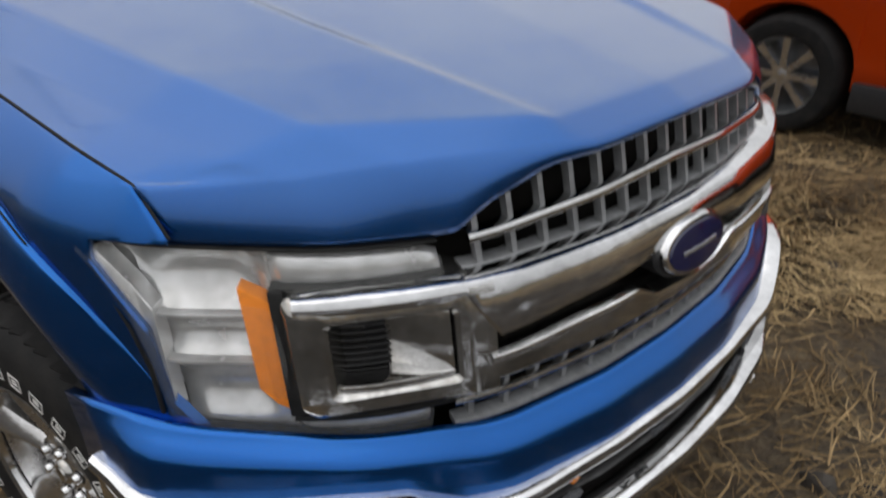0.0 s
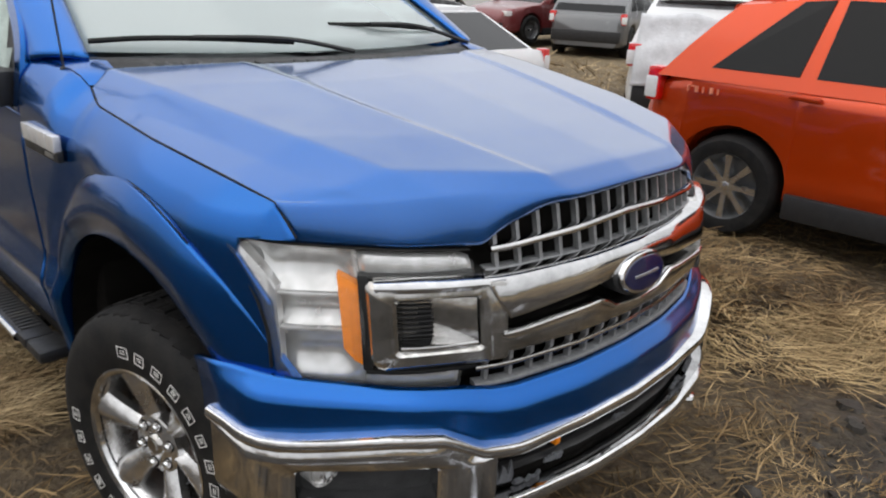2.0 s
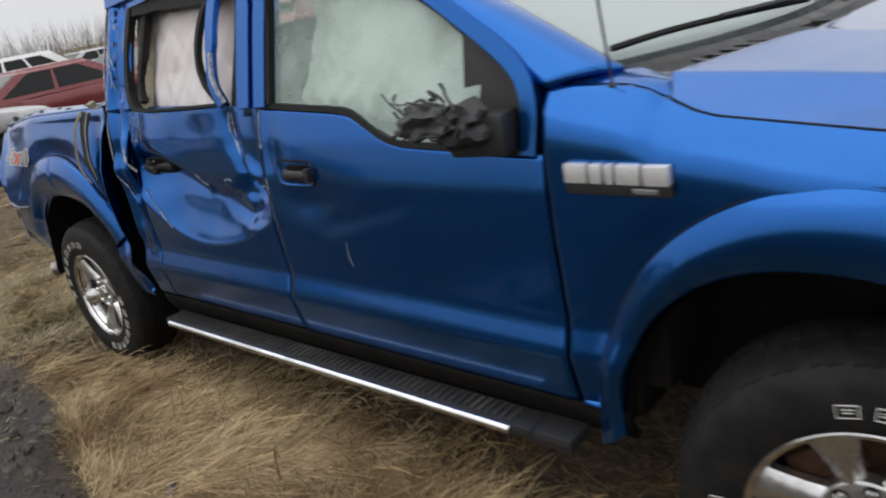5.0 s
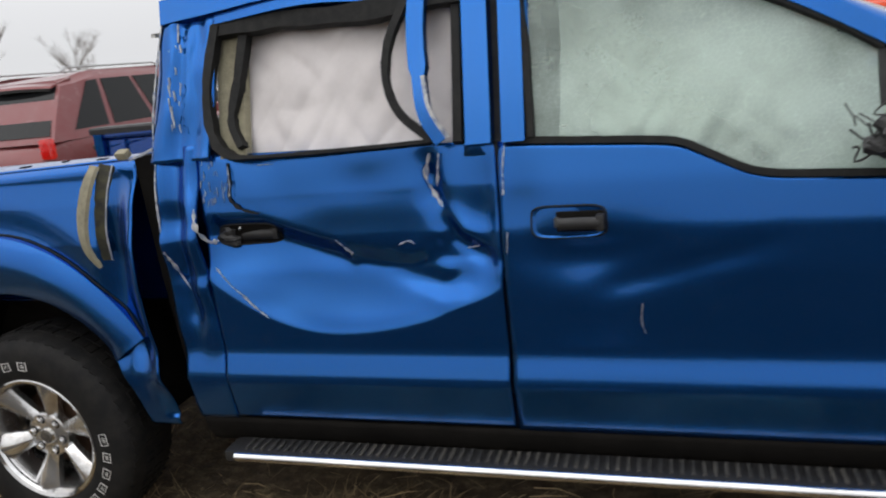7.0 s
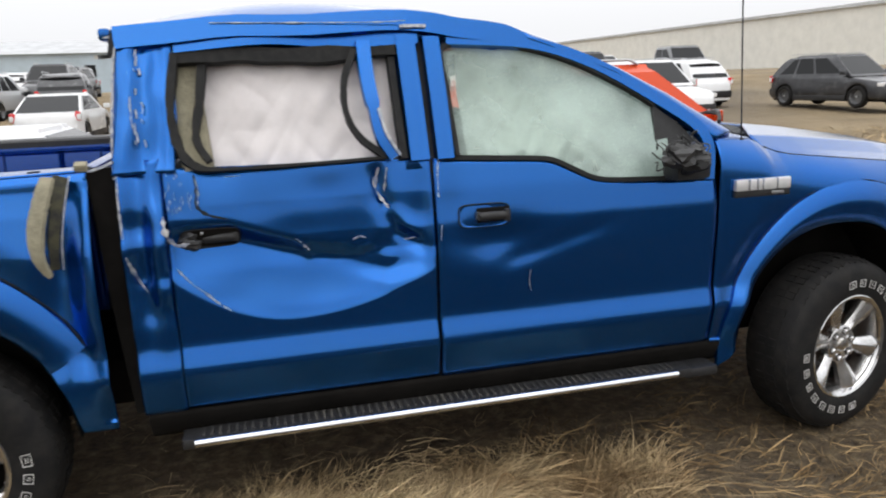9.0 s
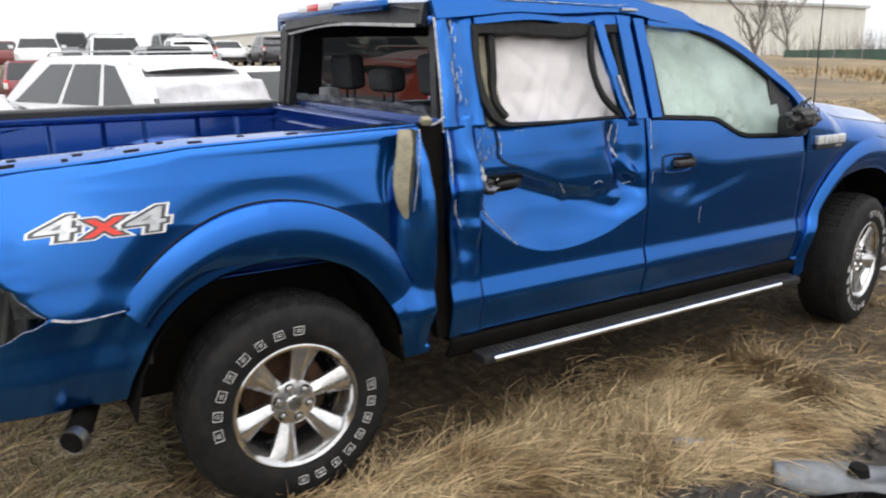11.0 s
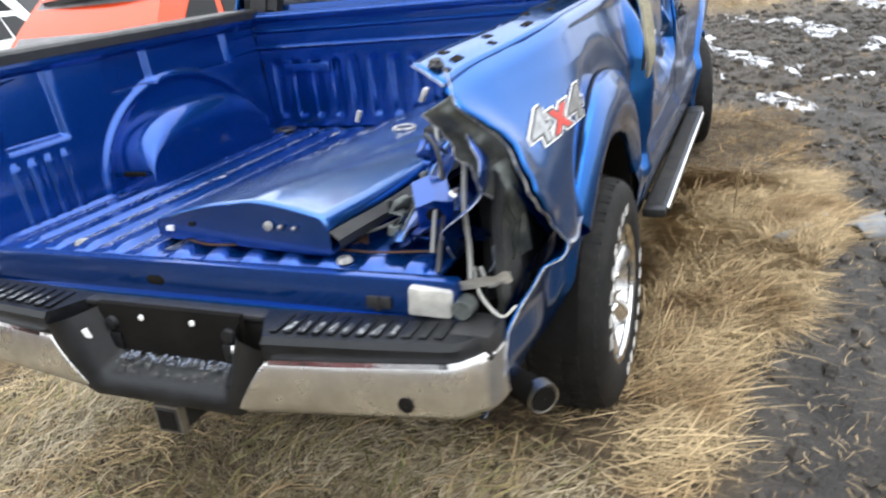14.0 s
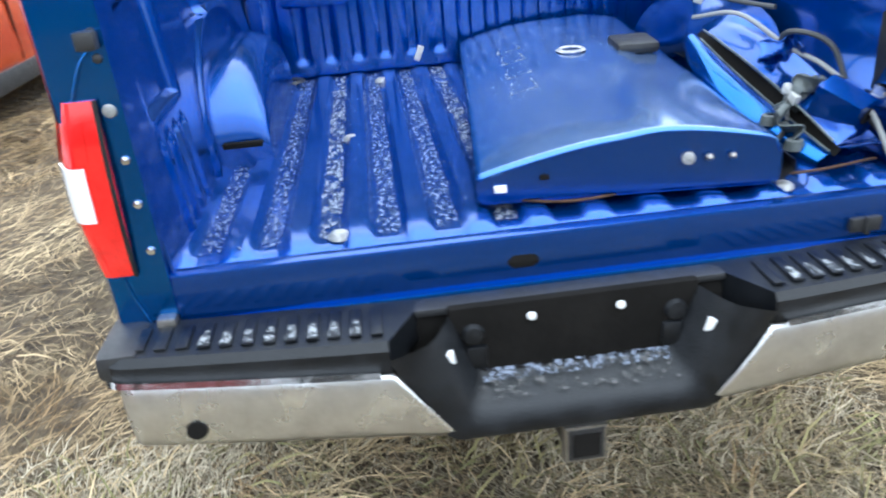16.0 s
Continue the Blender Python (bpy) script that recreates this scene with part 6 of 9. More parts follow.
def wall_l(u, v):
    x, z = lerp(-2.82, -1.262, u), lerp(0.866, 1.385, v)
    y = 0.735 + 0.045 * v
    # recessed pockets, ribs, ring round the wheel house
    if 0.45 < v < 0.93:
        for x0, x1 in ((-2.66, -2.40), (-2.18, -1.95), (-1.70, -1.47)):
            if x0 < x < x1 and (x0 < -2.3 or v > 0.66):
                y += 0.022 * sstep(0, 0.025, x - x0) * sstep(0, 0.025, x1 - x) * sstep(0.45, 0.50, v)
    if v < 0.42 and -2.66 < x < -2.40:
        y -= 0.010 * rib(x + 2.66, 0.065, 0.4) * sstep(0.42, 0.36, v)
    if v > 0.9:
        y -= 0.02 * sstep(0.9, 0.94, v)
    e = math.sqrt(((x + 1.86) / 0.46) ** 2 + ((z - 0.86) / 0.36) ** 2)
    y -= 0.014 * math.exp(-((e - 1.0) / 0.035) ** 2)
    return (x, y, z)


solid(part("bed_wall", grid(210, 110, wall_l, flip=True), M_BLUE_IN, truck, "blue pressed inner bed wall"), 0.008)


def wheelhouse(s, crush=0.0):
    """Rounded box over the wheel: an arch with a well rounded inner shoulder."""
    prof = [(0.0, 1.0), (0.45, 1.0)] + [(0.45 + 0.55 * math.sin(t), 0.62 + 0.38 * math.cos(t)) for t in span(0.15, math.pi / 2, 8)] + [(1.0, 0.3), (1.02, 0.0)]

    def f(u, v):
        q = v * (len(prof) - 1)
        i = min(int(q), len(prof) - 2)
        w, h = (lerp(prof[i][j], prof[i + 1][j], q - i) for j in (0, 1))
        t = u * math.pi
        x = -1.86 - 0.395 * math.copysign(abs(math.cos(t)) ** 0.75, math.cos(t)) * lerp(1.0, 0.93, w)
        z = 0.866 + 0.262 * max(0.0, math.sin(t)) ** 0.62 * h
        y = lerp(0.755, 0.600, w)
        if crush:
            y += crush * nz(x * 3, z * 4, 3, 1.5)
            z += crush * 0.8 * nz(x * 4, y * 4, 7, 1.5)
        return (x, s * y, max(0.864, z))
    return fixn(grid(48, 44, f, flip=s > 0))


wh = part("wheel_house", wheelhouse(1), M_BLUE_IN, truck, smooth=60)
part("house_slot", box((-2.262, 0.615, 0.925), (-2.244, 0.715, 0.940), 0.005), M_DARK, wh)
part("wheel_house", wheelhouse(-1, 0.06), M_BLUE_IN, truck, "crumpled blue wheel house", smooth=50)


def wall_front(u, v):
    y, z = lerp(0.76, -0.76, u), lerp(0.866, 1.385, v)
    x = -1.262
    if 0.08 < v < 0.62:
        x += 0.012 * rib(y + 0.76, 0.10, 0.45) * sstep(0.08, 0.14, v) * (1 - sstep(0.56, 0.62, v))
    if 0.70 < v < 0.74 or 0.84 < v < 0.88:
        x -= 0.012
    if v > 0.93:
        x -= 0.02 * sstep(0.93, 0.97, v)
    return (x, y, z)


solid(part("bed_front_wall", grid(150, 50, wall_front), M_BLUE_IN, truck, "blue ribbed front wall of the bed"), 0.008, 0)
part("bed_front_rail", box((-1.285, -0.80, 1.375), (-1.235, 0.80, 1.395), 0.006), M_BLUE_IN, truck)
for y in (-0.45, 0.50):
    part("wall_bracket", box((-1.29, y - 0.12, 1.12), (-1.268, y + 0.12, 1.165), 0.010), M_BLUE_IN, truck)


def wall_r(u, v):
    z = lerp(0.866, 1.37, v)
    xe = itp(v, [0, 0.2, 0.5, 0.75, 0.9, 1.0], [-2.69, -2.78, -2.80, -2.73, -2.60, -2.35]) + 0.03 * nz(v * 9, 1, 1)
    x = lerp(-1.262, xe, u)
    y = -(0.735 + 0.045 * v) - 0.10 * sstep(0.15, 0.4, v) * (1 - sstep(0.5, 0.85, v)) * sstep(-2.15, -2.75, x) + 0.05 * nz(x * 2.2, z * 2.5, 4) * sstep(0.3, 0.6, u) * (1 - sstep(0.75, 1, u)) + 0.015 * nz(x * 6, z * 6, 8) * sstep(0.3, 0.6, u)
    return (x, y, z)


solid(part("bed_wall", grid(70, 40, wall_r, flip=True), M_BLUE_IN, truck, "buckled and torn inner bed wall"), 0.004)
for k in range(0, 40, 2):
    if nz(k * 0.37, 2, 9) > -0.15:
        strip([Vector(wall_r(1, (k + i) / 42)) + Vector((-0.001, 0.002, 0)) for i in range(3)], [0.002, 0.004 + 0.004 * nz(k, 1, 1), 0.002], 0.002, M_BARE, "torn_edge", up=(0, 1, 0))
M_CAVITY = mat("dirty_inner_panel", (0.050, 0.050, 0.046), 0.6, 0.2, 0, 0.6, 7, 0.3, 60, color2=(0.016, 0.018, 0.022))
part("bed_cavity", grid(60, 20, lambda u, v: (lerp(-2.30, -2.80 + 0.05 * v, u), -0.840 - 0.040 * sstep(0.0, 0.4, v) + 0.014 * math.sin(48 * u + 5 * nz(v * 2, u, 3)) * sstep(0.3, 0.6, u) + 0.02 * nz(u * 6, v * 5, 3), lerp(0.62, 1.16 - 0.06 * u, v)), flip=True), M_CAVITY, truck, "folded dirty inner panel behind the tear", smooth=60)
for pts, r in (([(-2.72, -0.80, 1.12), (-2.760, -0.805, 1.02), (-2.765, -0.81, 0.93), (-2.80, -0.82, 0.86)], 0.006), ([(-2.76, -0.83, 0.88), (-2.79, -0.86, 0.85), (-2.80, -0.90, 0.87)], 0.005)):
    part("hanging_wire", tube(smoothpath(pts, 5), r, 6), M_CABLE_G, truck, "torn grey wire")
part("bed_cavity", box((-2.66, -0.81, 0.56), (-2.40, -0.66, 0.70)), M_DARK, truck)

# tail sill, latch, holes, corner posts
sill = part("tail_sill", box((-2.835, -0.80, 0.765), (-2.800, 0.82, 0.874), 0.010), M_BLUE_IN, truck, "blue tail sill")
part("sill_lip", box((-2.845, -0.78, 0.762), (-2.83, 0.80, 0.776), 0.004), M_BLUE, sill)
part("sill_hole", box((-2.8385, 0.046, 0.800), (-2.82, 0.114, 0.834), 0.015), M_DARK, sill)
part("sill_latch", box((-2.846, -0.632, 0.795), (-2.82, -0.568, 0.825), 0.004), M_BLACK, sill)
part("sill_latch_bar", box((-2.852, -0.605, 0.792), (-2.84, -0.595, 0.828), 0.002), M_BLACK, sill)
for x, y in ((-2.743, 0.425), (-2.106, 0.404), (-2.755, -0.47), (-2.05, -0.10), (-1.45, 0.30)):
    part("bed_bolt", lathe([(0.001, 0.009), (0.014, 0.008), (0.020, 0.003), (0.022, -0.004)], 20, "z", at=(x, y, 0.874)), M_BOLT, tub, "pale round bed bolt")
post = part("corner_post", fixn(loft([[(-2.838, 0.735, z), (-2.838, 0.80, z), (-2.838, 0.840, z), (-2.80, 0.860, z), (-2.78, 0.735, z)] for z in (0.70, 0.88, 1.10, 1.38)])), M_BLUE, truck, "blue corner post of the bed")
for z in (0.93, 1.02, 1.10, 1.27, 1.31):
    part("post_bolt", lathe([(0.001, -0.006), (0.007, -0.0045), (0.0085, 0.0)], 12, "x", at=(-2.838, 0.752, z)), M_CHROME if z < 1.2 else M_BLACK, post)
part("post_plug", lathe([(0.001, -0.004), (0.010, -0.003), (0.012, 0.0)], 16, "x", at=(-2.838, 0.756, 1.185)), M_BOLT, post)
part("tailgate_striker", box((-2.862, 0.742, 1.285), (-2.836, 0.775, 1.315), 0.006), M_BLACK, post)
part("hinge_stub", box((-2.862, 0.735, 0.745), (-2.82, 0.772, 0.80), 0.008), M_PIPE, post)


def lamp_col(z, d=0.0):
    """Section of the tail lamp at one height, from its inner edge round to the side."""
    yi, yo = itp(z, [0.888, 1.206], [0.787, 0.774]), itp(z, [0.888, 1.0, 1.10, 1.206], [0.858, 0.866, 0.862, 0.842])
    xb = -2.856 + 0.012 * ((z - 1.05) / 0.16) ** 2
    pts = []
    for k in range(11):
        t = k / 10
        pts.append((xb - d + 0.05 * max(0.0, t - 0.55) ** 2 / 0.2, lerp(yi, yo, min(1.0, t * 1.12)) + (0.012 * max(0, t - 0.9) / 0.1) + d * 0.3, z))
    return pts + [(-2.775, pts[-1][1] + 0.004, z), (-2.775, yi, z)]


def tail_lamp():
    tl = part("tail_lamp", fixn(loft([lamp_col(z) for z in span(0.888, 1.206, 16)])), M_REDLENS, truck, "red tail lamp with a white centre", smooth=50)
    part("reverse_lens", fixn(loft([[lamp_col(z, 0.003)[k] for k in range(4, 11)] + [(-2.80, lamp_col(z)[10][1], z), (-2.80, lamp_col(z)[4][1], z)] for z in span(1.000, 1.098, 6)])), M_WHITELENS, tl, "white reversing lens", smooth=50)
    part("inner_lens", fixn(loft([[lamp_col(z, 0.0025)[k] for k in range(3, 10)] + [(-2.80, lamp_col(z)[9][1], z), (-2.80, lamp_col(z)[3][1], z)] for z in span(1.108, 1.174, 4)])), M_REDLENS, tl, smooth=50)
    part("lamp_gasket", tube([lamp_col(z)[0] for z in span(0.888, 1.206, 10)], 0.004, 6), M_RUBBER, tl)


tail_lamp()


# rear bumper
def bump_x(y):
    a = abs(y)
    return -2.985 + 0.02 * (a / 0.7) ** 2 + 0.14 * sstep(0.80, 0.96, a) ** 1.5


def chrome_half(s):
    def f(u, v):
        yin = lerp(0.240, 0.350, v)
        we = 0.868 if s < 0 else 0.815
        t = u
        if t < 0.86:
            y = lerp(yin, we, t / 0.86)
            x = bump_x(y)
        else:
            k = (t - 0.86) / 0.14
            a = k * math.pi / 2
            y = we + 0.035 * math.sin(a)
            x = bump_x(we) + 0.035 * (1 - math.cos(a)) + (0.060 if s < 0 else 0.16) * k * k
        zb = itp(y, [0.25, 0.4, 0.9], [0.548, 0.566, 0.606])
        zt = itp(y, [0.36, 0.9], [0.703, 0.740])
        z = lerp(zb, zt, v)
        x -= 0.012 * math.sin(math.pi * v) ** 0.6
        return (x, s * y, z)
    return grid(50, 12, f, flip=s < 0)


M_SCUFF = speckled("pale_scuff", (0.24, 0.25, 0.26), 70, 0.50)
bumper_r = part("rear_bumper", box((-2.884, -0.86, 0.56), (-2.80, 0.86, 0.755), 0.02), M_DARK, truck, "chrome rear step bumper with black pads")
for s in (-1, 1):
    solid(part("chrome_face", fixn(chrome_half(s)), M_CHROME_DULL, bumper_r, "dirty chrome bumper face"), 0.003, 0)
    strip([(bump_x(y) - 0.012, s * y, itp(y, [0.36, 0.9], [0.703, 0.740]) + 0.004) for y in span(0.372, 0.895 if s < 0 else 0.84, 20)], 0.014, 0.014, M_CHROME, "chrome_lip", bumper_r, up=(-1, 0, 0.3))
    part("sensor_hole", lathe([(0.001, -0.004), (0.018, -0.003), (0.020, 0.004)], 18, "x", at=(bump_x(0.71) - 0.0155, s * 0.71, 0.632)), M_DARK, bumper_r)
    # step pad
    rings = []
    for i in range(25):
        y = lerp(0.272, 0.895 if s < 0 else 0.835, i / 24)
        yf = lerp(0.352, 0.895 if s < 0 else 0.835, i / 24)
        xo = bump_x(yf) - 0.006
        zt = itp(y, [0.27, 0.9], [0.764, 0.786])
        zc = itp(yf, [0.36, 0.9], [0.705, 0.742])
        rings.append([(-2.842, s * y, zt - 0.06), (xo + 0.02, s * yf, zc - 0.01), (xo, s * yf, zc), (xo, s * yf, zt - 0.014), (xo + 0.012, s * yf, zt), (-2.842, s * y, zt + 0.004)])
    pad = part("step_pad", fixn(loft(rings)), M_PAD, bumper_r, "black ribbed step pad")
    for k in range(12):
        y = 0.37 + 0.038 * k
        zt = itp(y, [0.27, 0.9], [0.764, 0.786])
        part("step_rib", box((bump_x(y) + 0.022, s * y - 0.011, zt), (-2.862, s * y + 0.011, zt + 0.006), 0.004), M_PAD, pad)
        if 0.40 < y < 0.70:
            part("scuff", fixn(grid(6, 3, lambda u, v: (bump_x(y) + 0.026 + 0.045 * u, s * y + (0.010 - 0.006 * u) * (v * 2 - 1) + 0.003 * nz(u * 4, k, 2), zt + 0.0072))), M_SCUFF, pad, "pale scuff on the rib")
    part("pad_end", box((-2.915, -0.900, 0.722), (-2.80, -0.80, 0.790), 0.018) if s < 0 else box((-2.955, 0.785, 0.735), (-2.80, 0.862, 0.790), 0.018), M_BLACK, bumper_r)
# plate recess
def recess_loop(x, wt, wb, zt, zb, r=0.03, n=6):
    """A loop round the recess: wider at its top, with rounded lower corners."""
    out = [(x, wt, zt)]
    for i in range(n + 1):
        t = i / n
        a, c, e = Vector((lerp(wb, wt, 0.16), lerp(zb, zt, 0.16))), Vector((wb, zb)), Vector((wb - r, zb))
        p = a.lerp(c, t).lerp(c.lerp(e, t), t)
        out.append((x, p.x, p.y))
    return out + [(x, -y, z) for x, y, z in out[::-1]]


rim_rings = [recess_loop(-2.955, 0.372, 0.272, 0.728, 0.526), recess_loop(-2.986, 0.356, 0.258, 0.730, 0.534), recess_loop(-2.990, 0.334, 0.244, 0.738, 0.546), recess_loop(-2.982, 0.285, 0.218, 0.750, 0.574),
             recess_loop(-2.968, 0.268, 0.206, 0.754, 0.590), recess_loop(-2.925, 0.245, 0.190, 0.758, 0.606), recess_loop(-2.900, 0.235, 0.184, 0.760, 0.632)]
part("recess_frame", fixn(loft(rim_rings, closed=False, caps=False)), M_PAD, bumper_r, "black plastic plate recess", smooth=40)
part("recess_back", box((-2.908, -0.238, 0.600), (-2.888, 0.238, 0.772), 0.004), M_DARK, bumper_r, "black back of the plate recess")
for s in (-1, 1):
    part("plate_lamp", box((-0.004, -0.008, -0.017), (0.004, 0.008, 0.017), 0.003, m=Matrix.Translation((-2.958, s * 0.243, 0.700)) @ Matrix.Rotation(s * 0.9, 4, "Z") @ Matrix.Rotation(s * -0.25, 4, "X")), M_WHITELENS, bumper_r)
    part("plate_bolt", lathe([(0.001, -0.006), (0.008, -0.004), (0.009, 0.0)], 10, "x", at=(-2.911, s * 0.085 - 0.002, 0.741)), M_WHITEMARK, bumper_r)
    part("recess_boss", lathe([(0.001, -0.012), (0.018, -0.010), (0.022, 0.0)], 16, "x", at=(-2.908, s * 0.195, 0.715)), M_PAD, bumper_r)
    part("recess_boss", box((-2.917, s * 0.19 - 0.020, 0.64), (-2.900, s * 0.19 + 0.020, 0.69), 0.006), M_PAD, bumper_r)
M_SLUSH = speckled("pale_mud_film", (0.075, 0.074, 0.072), 55, 0.55)
part("salt_film", grid(24, 6, lambda u, v: (lerp(-2.968, -2.914, v), (0.196 - 0.02 * v) * (2 * u - 1), lerp(0.5975, 0.628, v ** 1.4) + 0.0035)), M_SLUSH, bumper_r, smooth=0)
part("salt_film", grid(24, 2, lambda u, v: (-2.930 + 0.024 * v, 0.184 * (2 * u - 1), 0.6185 + 0.016 * v + 0.003 * nz(u * 14, 1, 2))), M_SALT_DENSE, bumper_r, "pale slush along the recess", smooth=0)
part("recess_top", box((-2.890, -0.30, 0.752), (-2.842, 0.30, 0.768), 0.005), M_BLACK, bumper_r)
hitch = part("hitch_receiver", fixn(loft([[(-2.99, y, z) for y, z in ((-0.036, 0.45), (0.036, 0.45), (0.036, 0.522), (-0.036, 0.522))], [(-2.75, y, z) for y, z in ((-0.036, 0.45), (0.036, 0.45), (0.036, 0.522), (-0.036, 0.522))]])), M_BLACK, truck, "square black hitch receiver")
part("hitch_bore", box((-2.993, -0.027, 0.459), (-2.985, 0.027, 0.513)), M_DARK, hitch)
part("hitch_collar", fixn(loft([[(x, y * k, 0.486 + z * k) for y, z in ((-0.044, -0.044), (0.044, -0.044), (0.044, 0.044), (-0.044, 0.044))] for x, k in ((-2.988, 0.93), (-2.975, 1.0), (-2.965, 1.0))])), M_PIPE, hitch)
# exhaust
# pipe body coloured near-black for the shade it hangs in; its rim stays steel
ex = part("tail_pipe", tube(smoothpath([(-2.46, -0.56, 0.50), (-2.51, -0.70, 0.475), (-2.55, -0.82, 0.448), (-2.585, -0.905, 0.432)]), 0.042, 20), M_DARK, truck, "exhaust tail pipe coloured dark for the shade under the bed")
d = Vector((-0.055, -0.065, -0.008)).normalized()
tipm = Matrix.Translation(Vector((-2.585, -0.905, 0.432)) + d * 0.003) @ d.to_track_quat("Z", "Y").to_matrix().to_4x4()
bm = lathe([(0.001, -0.0), (0.034, 0.0), (0.038, 0.004), (0.045, 0.006), (0.046, -0.03)], 24, "z")
bmesh.ops.transform(bm, matrix=tipm, verts=bm.verts)
part("pipe_rim", bm, M_PIPE, ex)
bm = lathe([(0.001, 0.008), (0.036, 0.008), (0.036, 0.004)], 24, "z")
bmesh.ops.transform(bm, matrix=tipm, verts=bm.verts)
part("pipe_bore", bm, M_DARK, ex)
# white torn lamp carrier at the struck corner
tp = part("lamp_carrier", box((-0.016, -0.052, -0.036), (0.016, 0.052, 0.034), 0.010, m=Matrix.Translation((-2.838, -0.735, 0.824)) @ Matrix.Rotation(0.10, 4, "X") @ Matrix.Rotation(0.15, 4, "Z")), M_TAPE, truck, "white torn lamp carrier", smooth=22)
part("carrier_cup", lathe([(0.001, -0.02), (0.022, -0.02), (0.026, 0.02), (0.021, 0.022), (0.018, 0.0)], 16, "x", at=(-2.84, -0.815, 0.815)), M_TORN, tp)
bm = grid(10, 4, lambda u, v: (-2.80 - 0.02 * v, lerp(-0.79, -0.92, u), 0.850 + 0.035 * u + (v - 0.5) * (0.030 + 0.020 * nz(u * 5, 1, 3))))
part("carrier_tab", bm, M_TAPE, tp)
# rear lower inner panel behind the bumper end
part("rear_inner_panel", grid(8, 8, lambda u, v: (-2.56 + 0.03 * nz(u * 3, v * 3, 2), lerp(-0.76, -0.84 - 0.06 * v, u), lerp(0.60, 1.16, v))), M_CAVITY, truck)

# ---- decal: 4x4 ----
def decal_text(body, x, z, size, dx, material, d, grow=0.0):
    cu = bpy.data.curves.new("decal_letter", "FONT")
    cu.body, cu.size, cu.extrude, cu.offset, cu.shear = body, size, 0.0007, grow, 0.12
    cu.materials.append(material)
    ob = new("decal_letter", cu)
    ob.parent = truck
    xc, zc = x + 0.065, z + 0.035
    along = Vector((0.12, -(bed_w(xc + 0.06, zc) - bed_w(xc - 0.06, zc)), 0.0)).normalized()
    up = Vector((0, -(bed_w(xc, zc + 0.04) - bed_w(xc, zc - 0.04)), 0.08)).normalized()
    m = Matrix((along, up, along.cross(up))).transposed().to_4x4()
    m.translation = Vector((xc, -bed_w(xc, zc) - 0.0035 - d, zc)) - along * 0.065 - up * 0.035
    ob.matrix_basis = m @ Matrix.Rotation(radians(0.6), 4, "Z") @ Matrix.Diagonal((dx, 1, 1, 1))
    return ob


for body, x, z, size, dx, mt in (("4", -2.622, 1.112, 0.108, 2.35, M_SILVERMARK), ("x", -2.478, 1.114, 0.122, 1.85, M_REDMARK), ("4", -2.362, 1.116, 0.108, 2.35, M_SILVERMARK)):
    decal_text(body, x, z, size, dx, M_WHITEMARK, 0.0, 0.0105)
    decal_text(body, x, z, size, dx, M_DARKMARK, 0.0012, 0.0065)
    decal_text(body, x, z, size, dx, mt, 0.0024, 0.001)

# ---- cab interior ----
def seat(x, y, wide, back, rests, lean=0.22):
    st = new("seat")
    st.parent = truck
    st.matrix_basis = Matrix.Translation((x, y, 0))
    part("cushion", box((-0.12, -wide / 2, 0.78), (0.40, wide / 2, 0.96), 0.05, seg=3), M_SEAT, st)
    part("backrest", box((-0.08, -wide / 2, 0.0), (0.08, wide / 2, back), 0.05, seg=3, m=Matrix.Translation((-0.10, 0, 0.90)) @ Matrix.Rotation(-lean, 4, "Y")), M_SEAT, st)
    zt = 0.90 + back * math.cos(lean)
    xt = -0.10 - back * math.sin(lean)
    for yy, h in rests:
        hr = part("headrest", box((-0.055, -0.125, 0.05), (0.055, 0.125, 0.05 + h), 0.045, seg=3, m=Matrix.Translation((xt, yy, zt + 0.01)) @ Matrix.Rotation(-0.1, 4, "Y")), M_SEAT, st, "dark padded headrest")
        for o in (-0.05, 0.05):
            part("headrest_post", tube([(xt, yy + o, zt - 0.02), (xt, yy + o, zt + 0.08)], 0.007, 6), M_CHROME, hr)


seat(0.35, -0.40, 0.55, 0.64, ((0, 0.19),))
seat(0.35, 0.40, 0.55, 0.64, ((0, 0.19),))
seat(-0.74, 0.0, 1.42, 0.52, ((-0.50, 0.19), (0.02, 0.12), (0.48, 0.19)), 0.12)
dash = part("dashboard", box((1.02, -0.80, 0.90), (1.42, 0.80, 1.36), 0.06, seg=3), M_TRIM, truck, "grey dashboard")
part("steering_wheel", lathe([(0.175 + 0.016 * math.cos(a), 0.016 * math.sin(a)) for a in [2 * math.pi * k / 8 for k in range(9)]], 40, "x", at=(0.86, 0.40, 1.30)), M_TRIM, truck, "grey steering wheel")
part("driver_airbag", drape(-0.1, 0.1, 0, 0.1, 1, 0, 0.0, 1, 2, 2), M_CLOTH, truck).matrix_basis = Matrix.Translation((0.80, -0.5, 1.28))
bm = bmesh.new()
bmesh.ops.create_uvsphere(bm, u_segments=20, v_segments=12, radius=0.14)
for v in bm.verts:
    v.co.x *= 0.4
    v.co.z += 0.02 * nz(*v.co, 9)
part("airbag", bm, M_CLOTH, truck, "spent white airbag", smooth=60).matrix_basis = Matrix.Translation((0.82, 0.40, 1.28))
part("paper", box((-0.10, -0.13, 0), (0.10, 0.13, 0.004), m=Matrix.Translation((1.20, 0.05, 1.375)) @ Matrix.Rotation(0.4, 4, "Z")), M_WHITEMARK, truck, "white paper on the dashboard")
